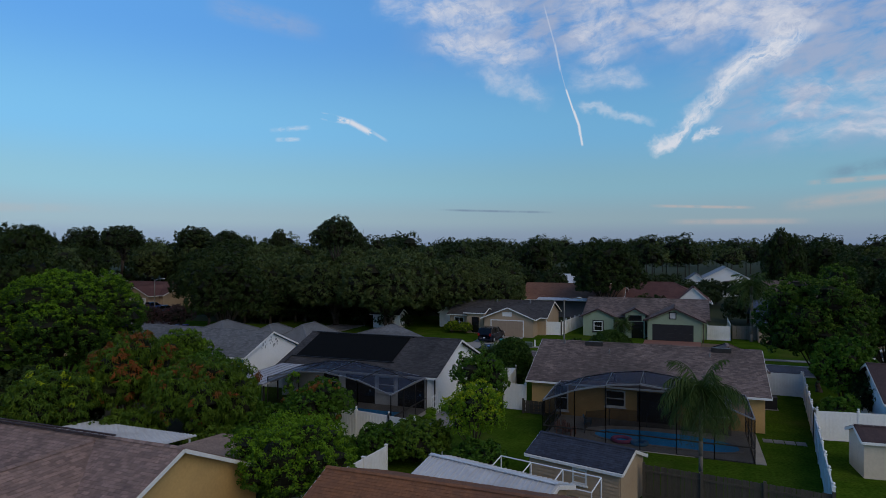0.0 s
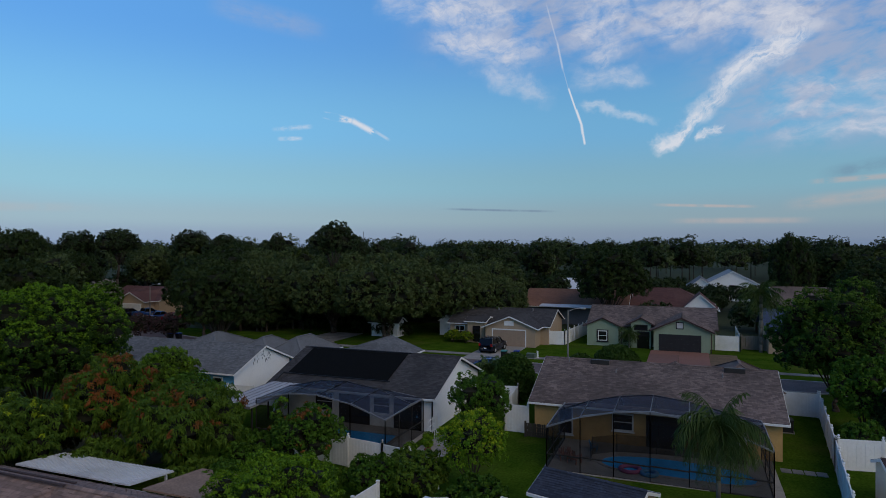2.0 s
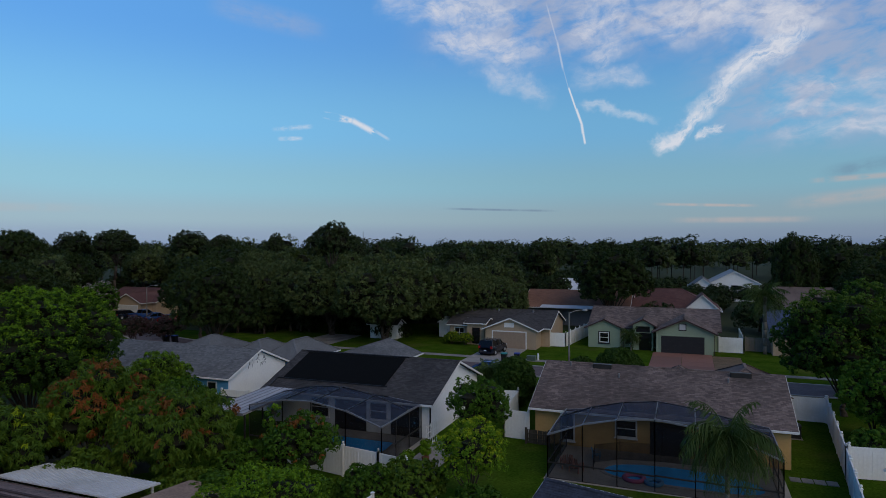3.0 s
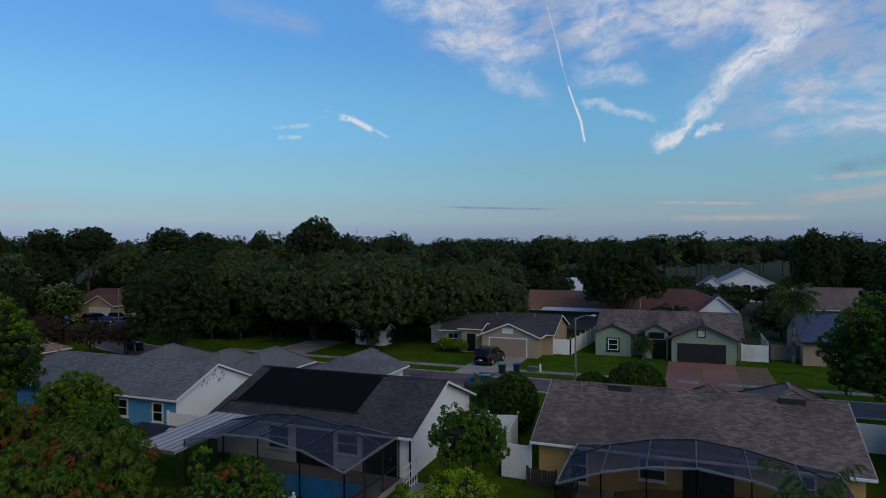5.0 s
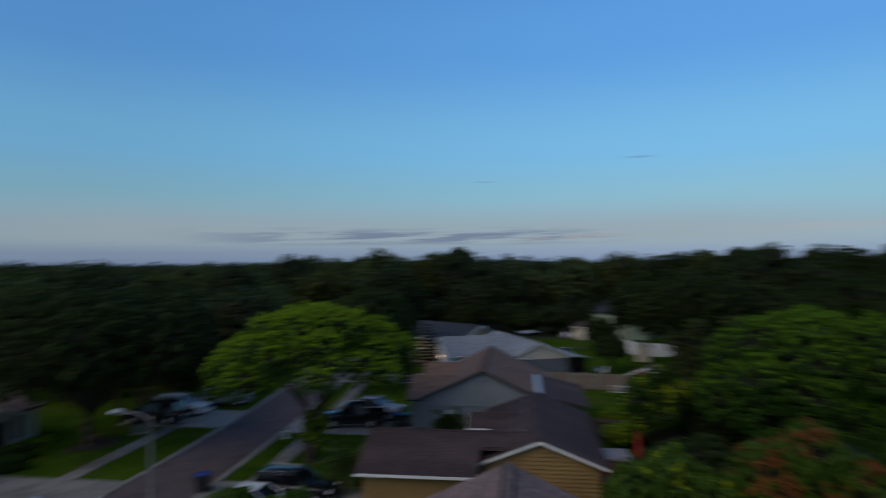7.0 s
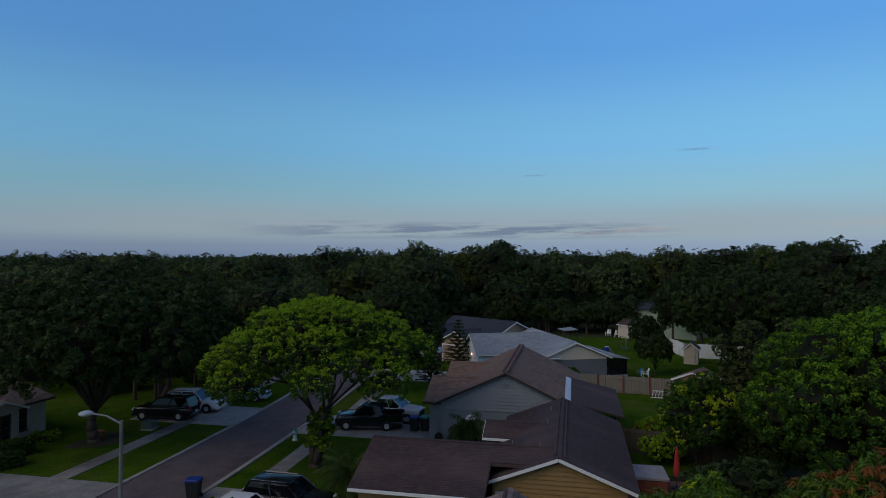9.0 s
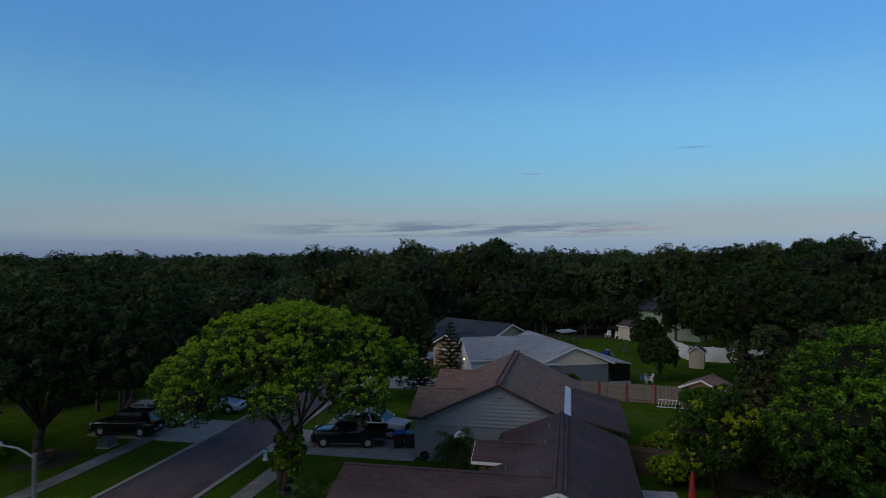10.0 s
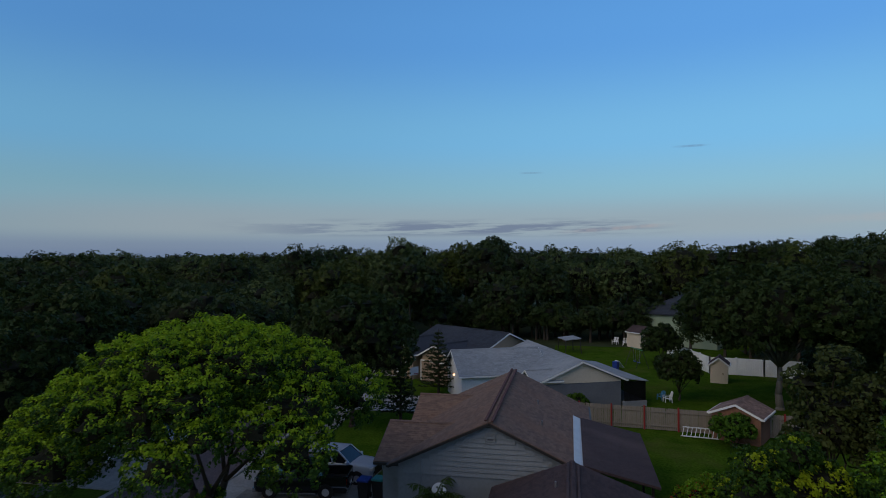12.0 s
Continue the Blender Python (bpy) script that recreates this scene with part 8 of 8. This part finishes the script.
part("bonnet", MB().ball((0, 0, 0.68), 0.15, 10, 6).tube((0, 0, 0.78), (0, 0, 0.9), 0.04), P_TEAL, hy)
part("nozzle", MB().tube((-0.22, 0, 0.48), (0.22, 0, 0.48), 0.06, n=8).tube((0, -0.24, 0.42), (0, 0, 0.42), 0.075, n=8), P_TEAL, hy)


def cabinet(x, y, rz, w, d, h, material, label):
    root = thing("utility_cabinet", label, "utility box", (x, y, 0), rz)
    part("plinth", MB().box(-w / 2 - 0.08, w / 2 + 0.08, -d / 2 - 0.08, d / 2 + 0.08, -0.05, 0.06), M_CONC, root)
    part("body", MB().bevel_box(-w / 2, w / 2, -d / 2, d / 2, 0.06, h - 0.1, 0.03), material, root)
    part("lid", MB().bevel_box(-w / 2 - 0.03, w / 2 + 0.03, -d / 2 - 0.03, d / 2 + 0.03, h - 0.1, h, 0.03), material, root)
    return root


P_UTIL = mat("green_grey_enamel", (0.10, 0.14, 0.11), rough=0.5)
cabinet(-50.9, -13.7, 8, 1.0, 0.8, 0.6, P_UTIL, "green-grey utility box on the lawn")
cabinet(-15.8, 72.6, 0, 1.0, 0.6, 0.6, P_UTIL, "low dark utility box on the verge")
cabinet(-35.6, 74.8, 0, 1.0, 0.8, 0.9, P_UTIL, "dark utility box under the oaks")
cabinet(8.1, 50.4, 0, 0.85, 0.85, 0.95, M_BLACK, "dark air conditioning unit on a concrete pad")
part("marker_post", MB().tube((-15.1, 73.0, 0), (-15.1, 73.0, 0.85), 0.12, 0.1, 8), M_WHITE, None, "short white marker post on the verge", "post")
P_PALEBLUE = mat("pale_blue_enamel", (0.36, 0.44, 0.55), rough=0.5)
for x, y, top in ((-33.3, -8.4, 1.46), (-32.5, -8.1, 1.42)):
    mbx = thing("mailbox", "pale blue-grey cluster mailbox cabinet on a pedestal", "mailbox", (x, y, 0), -35, "kerbside mailboxes")
    part("pedestal", MB().bevel_box(-0.14, 0.14, -0.14, 0.14, 0, 0.62, 0.02), P_PALEBLUE, mbx)
    part("base_plate", MB().box(-0.22, 0.22, -0.22, 0.22, 0, 0.03), M_CONC, mbx)
    part("cabinet", MB().bevel_box(-0.40, 0.40, -0.24, 0.24, 0.60, top - 0.05, 0.02), P_PALEBLUE, mbx)
    part("cap", MB().bevel_box(-0.43, 0.43, -0.27, 0.27, top - 0.05, top, 0.03), P_PALEBLUE, mbx)
    for r in range(3):
        for c in range(3):
            part("mail_door", MB().box(-0.36 + 0.245 * c, -0.14 + 0.245 * c, 0.24, 0.252, 0.66 + 0.235 * r, 0.87 + 0.235 * r), P_PALEBLUE, mbx)
mkp = thing("marker_post", "short white plastic marker post on the lawn", "post", (-32.6, -10.9, 0))
part("tube", MB().tube((0, 0, -0.05), (0, 0, 0.92), 0.07, 0.065, 8), M_WHITE, mkp)
part("cap", MB().ball((0, 0, 0.92), 0.075, 8, 5, 0.5), M_WHITE, mkp)

# ---- garden things ----
tub = thing("hot_tub", "hot tub with red-brown cabinet and pale cover", "hot tub", (-45.9, 21.9, 0), 2)
part("cabinet", MB().bevel_box(-1.05, 1.05, -1.05, 1.05, 0.0, 0.85, 0.06), mat("red_brown_panels", (0.24, 0.075, 0.045), scale=3, rough=0.8), tub)
part("cover", MB().bevel_box(-1.1, 1.1, -1.1, 1.1, 0.85, 1.02, 0.05), mat("grey_vinyl_cover", (0.36, 0.33, 0.35), rough=0.6), tub)
for i in range(2):
    part("step", MB().box(1.1, 1.75 - 0.3 * i, -0.45, 0.45, 0.02 + 0.2 * i, 0.2 + 0.2 * i), mat("red_brown_panels", (0, 0, 0)), tub)
flat("patio_deck", -47.4, -43.4, 20.6, 25.4, 0.04, M_PAVER, "small paved patio behind the ochre house", "patio")
um = thing("patio_umbrella", "closed red patio umbrella on its stand", "umbrella", (-46.2, 23.6, 0))
part("base", MB().tube((0, 0, 0), (0, 0, 0.1), 0.3, 0.28, 12), M_BLACK, um)
part("pole", MB().tube((0, 0, 0.1), (0, 0, 2.5), 0.025, n=8), M_BRONZE, um)
part("canopy", MB().tube((0, 0, 0.75), (0, 0, 1.1), 0.17, 0.20, 9).tube((0, 0, 1.1), (0, 0, 2.1), 0.20, 0.10, 9).tube((0, 0, 2.1), (0, 0, 2.45), 0.10, 0.02, 9), mat("red_canvas", (0.38, 0.035, 0.03), rough=0.9), um)
sd = thing("satellite_dish", "round grey satellite dish beside the house wall", "satellite dish", (-51.6, 10.9, 0))
part("mast", MB().tube((0, 0, 0), (0, 0, 1.7), 0.03), M_GREYFRAME, sd)
part("dish", MB().tube((0.02, 0, 1.85), (0.10, 0, 1.9), 0.05, 0.36, 14), M_METAL_W, sd)
part("feed_arm", MB().tube((0.05, 0, 1.6), (0.4, 0, 1.8), 0.015), M_GREYFRAME, sd)
em = thing("electric_meter", "grey electric meter boxes on the house wall", "meter", (-52.05, 9.9, 0))
part("box", MB().bevel_box(-0.12, 0.12, -0.2, 0.2, 0.9, 1.7, 0.02), M_WALL_GREY, em)
part("conduit", MB().tube((0, 0.0, 1.7), (0, 0.0, 3.1), 0.03), M_WALL_GREY, em)
hr = thing("hose_reel", "black coiled hose against the grey wall", "hose", (-51.8, 8.9, 0))
part("coil", MB().tube((0, -0.3, 0.5), (0.12, -0.3, 0.5), 0.3, 0.3, 14), M_TYRE, hr)
cr_ = thing("wall_disc", "round light blue sandbox lid leaning on the ochre wall", "sandbox lid", (-38.3, 11.7, 0))
part("disc", MB().tube((0.02, 0, 0.8), (0.14, 0, 0.78), 0.42, 0.38, 16), P_LBLUE, cr_)
part("rim", MB().tube((0.0, 0, 0.8), (0.06, 0, 0.8), 0.46, 0.46, 16), P_TEAL, cr_)
tr_ = thing("trellis", "white wooden trellis leaning by the gable wall", "trellis", (-14.75, 39.6, 0))
for i in range(6):
    part("slat", MB().box(0, 0.03, -0.85 + 0.34 * i - 0.03, -0.85 + 0.34 * i + 0.03, 0.1, 1.6), M_WHITE, tr_)
for i in range(4):
    part("slat", MB().box(0.03, 0.05, -0.9, 0.9, 0.3 + 0.4 * i - 0.03, 0.3 + 0.4 * i + 0.03), M_WHITE, tr_)
for x, y in ((-14.4, 37.9), (-13.9, 36.6), (-14.6, 35.6)):
    pt_ = thing("flower_pot", "terracotta flower pot with a green plant", "flower pot", (x, y, 0), 0, "terracotta pots")
    part("pot", MB().tube((0, 0, 0), (0, 0, 0.38), 0.16, 0.24, 12), mat("terracotta", (0.30, 0.10, 0.05), rough=0.9), pt_)
    part("plant", quads_mesh("plant", leaf_quads(np.random.default_rng(9), np.array([[0, 0, 0.75]]), np.array([0.4]), 160, 0.13)), L_LIME, pt_)
flat("side_path", -15.0, -12.8, 33.0, 40.8, 0.03, M_CONC, "pale paved path beside the enclosure", "path")
for i in range(4):
    part("stepping_slab", MB().box(6.7 + i * 0.62, 7.25 + i * 0.62, 41.2, 41.9, -0.04, 0.03 + 0.004 * i), M_CONC_DARK, None, "weathered concrete stepping slab in the lawn", "slab", group="stepping slabs")
# play set on the far lawn
pl = thing("swing_set", "children's swing set with yellow and blue parts", "swing set", (-99, 24.8, 0), 20)
for sx in (-1.4, 1.4):
    for sy in (-0.8, 0.8):
        part("leg", MB().tube((sx, sy, 0), (sx, 0, 2.1), 0.035), M_BRONZE, pl)
part("top_bar", MB().tube((-1.5, 0, 2.1), (1.5, 0, 2.1), 0.045), P_GREENPL, pl)
for sx in (-0.6, 0.5):
    part("swing_seat", MB().box(sx - 0.22, sx + 0.22, -0.1, 0.1, 0.55, 0.6), P_NAVYPL, pl)
    for d in (-0.2, 0.2):
        part("chain", MB().tube((sx + d, 0, 0.58), (sx + d, 0, 2.1), 0.012, n=4), M_GREYFRAME, pl)
sl_ = thing("slide", "blue and white plastic slide on the lawn", "slide", (-96.5, 22.6, 0), -30)
part("chute", MB().slab([(-0.8, -0.25, 0.15), (0.6, -0.25, 1.1), (0.6, 0.25, 1.1), (-0.8, 0.25, 0.15)][::-1], 0.06), M_WHITE, sl_)
part("steps", MB().box(0.6, 1.1, -0.28, 0.28, 0, 1.1), P_NAVYPL, sl_)
ag = thing("gazebo", "pale metal-roofed shelter at the wood's edge", "shelter", (-109, 17.0, -0.25), 20)
part("roof", MB().slab([(-1.6, -1.1, 2.1), (1.6, -1.1, 2.1), (1.6, 1.1, 2.3), (-1.6, 1.1, 2.3)], 0.1), M_SH_F, ag)
for sx in (-1.6, 1.6):
    for sy in (-1.1, 1.1):
        part("post", MB().beam((sx, sy, 0), (sx * 0.9, sy * 0.9, 2.08), 0.09), M_BRONZE, ag)
bh = thing("basketball_hoop", "street basketball hoop with an orange rim", "basketball hoop", (-76.5, 3.2, 0), 60)
part("pole", MB().tube((0, 0, 0), (0, 0, 2.9), 0.05), M_BLACK, bh)
part("backboard", MB().box(0.25, 0.29, -0.55, 0.55, 2.5, 3.2), M_LAMPGLASS, bh)
part("hoop", MB().tube((0.5, -0.22, 2.65), (0.5, 0.22, 2.65), 0.02).tube((0.3, 0, 2.65), (0.72, 0, 2.65), 0.02), M_REDPOST, bh)
mast = thing("radio_mast", "thin far radio mast above the woods", "mast", (-105, 195, 0))
part("mast_tube", MB().tube((0, 0, 0), (0, 0, 18.5), 0.14, 0.09, 5), M_GREYFRAME, mast)

# ladder lying against the board fence
ld = thing("ladder", "pale aluminium ladder leaning low against the wooden fence", "ladder", (-69.6, 26.2, 0.0), 62)
for sy in (-0.2, 0.2):
    part("rail", MB().beam((-1.3, sy, 0.08 + (sy + 0.2) * 1.4), (1.3, sy, 0.30 + (sy + 0.2) * 1.4), 0.05, 0.07), M_METAL_W, ld)
for i in range(9):
    u = -1.2 + i * 0.3
    part("rung", MB().beam((u, -0.2, 0.09 + (u + 1.3) * 0.085), (u, 0.2, 0.65 + (u + 1.3) * 0.085), 0.04), M_METAL_W, ld)

# single shingles laid on the slope of the mauve-brown roof
tab_me = MB().add([(-0.072, -0.145, 0.004), (-0.072, 0.145, 0.004), (0.072, 0.145, 0.004), (0.072, -0.145, 0.004), (-0.072, -0.145, 0.008), (-0.072, 0.145, 0.008), (0.072, 0.145, 0.020), (0.072, -0.145, 0.020)],
                  [(4, 7, 6, 5), (7, 3, 2, 6), (4, 0, 3, 7), (5, 6, 2, 1)]).mesh("shingle")
tab_me.materials.append(M_SH_J)
pitch = math.atan2(4.72 - 2.45, 3.9)
for j in range(12):
    for i in range(25):
        d = 0.10 + j * 0.15
        ob = new("shingle", tab_me)
        ob.parent = hJ.root
        ob.matrix_basis = Matrix.Translation((-15.6 - d * math.cos(pitch) + 23, 5.35 + i * 0.30 + 0.15 * (j % 2) - 15.7, 2.45 + d * math.sin(pitch) + 0.006)) @ Matrix.Rotation(pitch, 4, "Y")

# leaf litter, darkened to stand for shade, and a planter under the oak of the brick house
lit = MB()
ru = random.Random(31)
rim_pts = [(-47.4 + ru.uniform(1.6, 2.6) * math.cos(2 * math.pi * i / 28), -15.0 + ru.uniform(1.2, 2.0) * math.sin(2 * math.pi * i / 28), 0.012) for i in range(28)]
lit.add([(-47.4, -15.0, 0.02)] + rim_pts, [(0, 1 + i, 1 + (i + 1) % 28) for i in range(28)])
part("leaf_litter", lit, mat("leaf_litter", (0.050, 0.040, 0.018), (0.026, 0.030, 0.010), scale=1.6, rough=1.0, fine=0.6), None, "brown leaf litter darkened to stand for shade under the oak", "ground cover", "structure")
pot = thing("planter", "terracotta planter pot beside the oak trunk", "planter", (-48.0, -15.6, 0.0))
part("pot", MB().tube((0, 0, 0), (0, 0, 0.42), 0.20, 0.30, 14), mat("terracotta", (0.34, 0.15, 0.08), rough=0.9), pot)
part("rim", MB().tube((0, 0, 0.42), (0, 0, 0.50), 0.33, 0.33, 14), mat("terracotta", (0.34, 0.15, 0.08)), pot)
# dark ground sheet stands in for the deep shade under the garden trees
shade_bed = MB()
rim_pts = [(-40.5 + ru.uniform(10.5, 13.0) * math.cos(2 * math.pi * i / 40), 29.3 + ru.uniform(7.0, 9.0) * math.sin(2 * math.pi * i / 40), 0.012) for i in range(40)]
shade_bed.add([(-40.5, 29.3, 0.02)] + rim_pts, [(0, 1 + i, 1 + (i + 1) % 40) for i in range(40)])
part("leaf_litter", shade_bed, mat("leaf_litter", (0, 0, 0)), None, "dark ground patch standing in for shade under the garden trees", "ground cover", "structure")
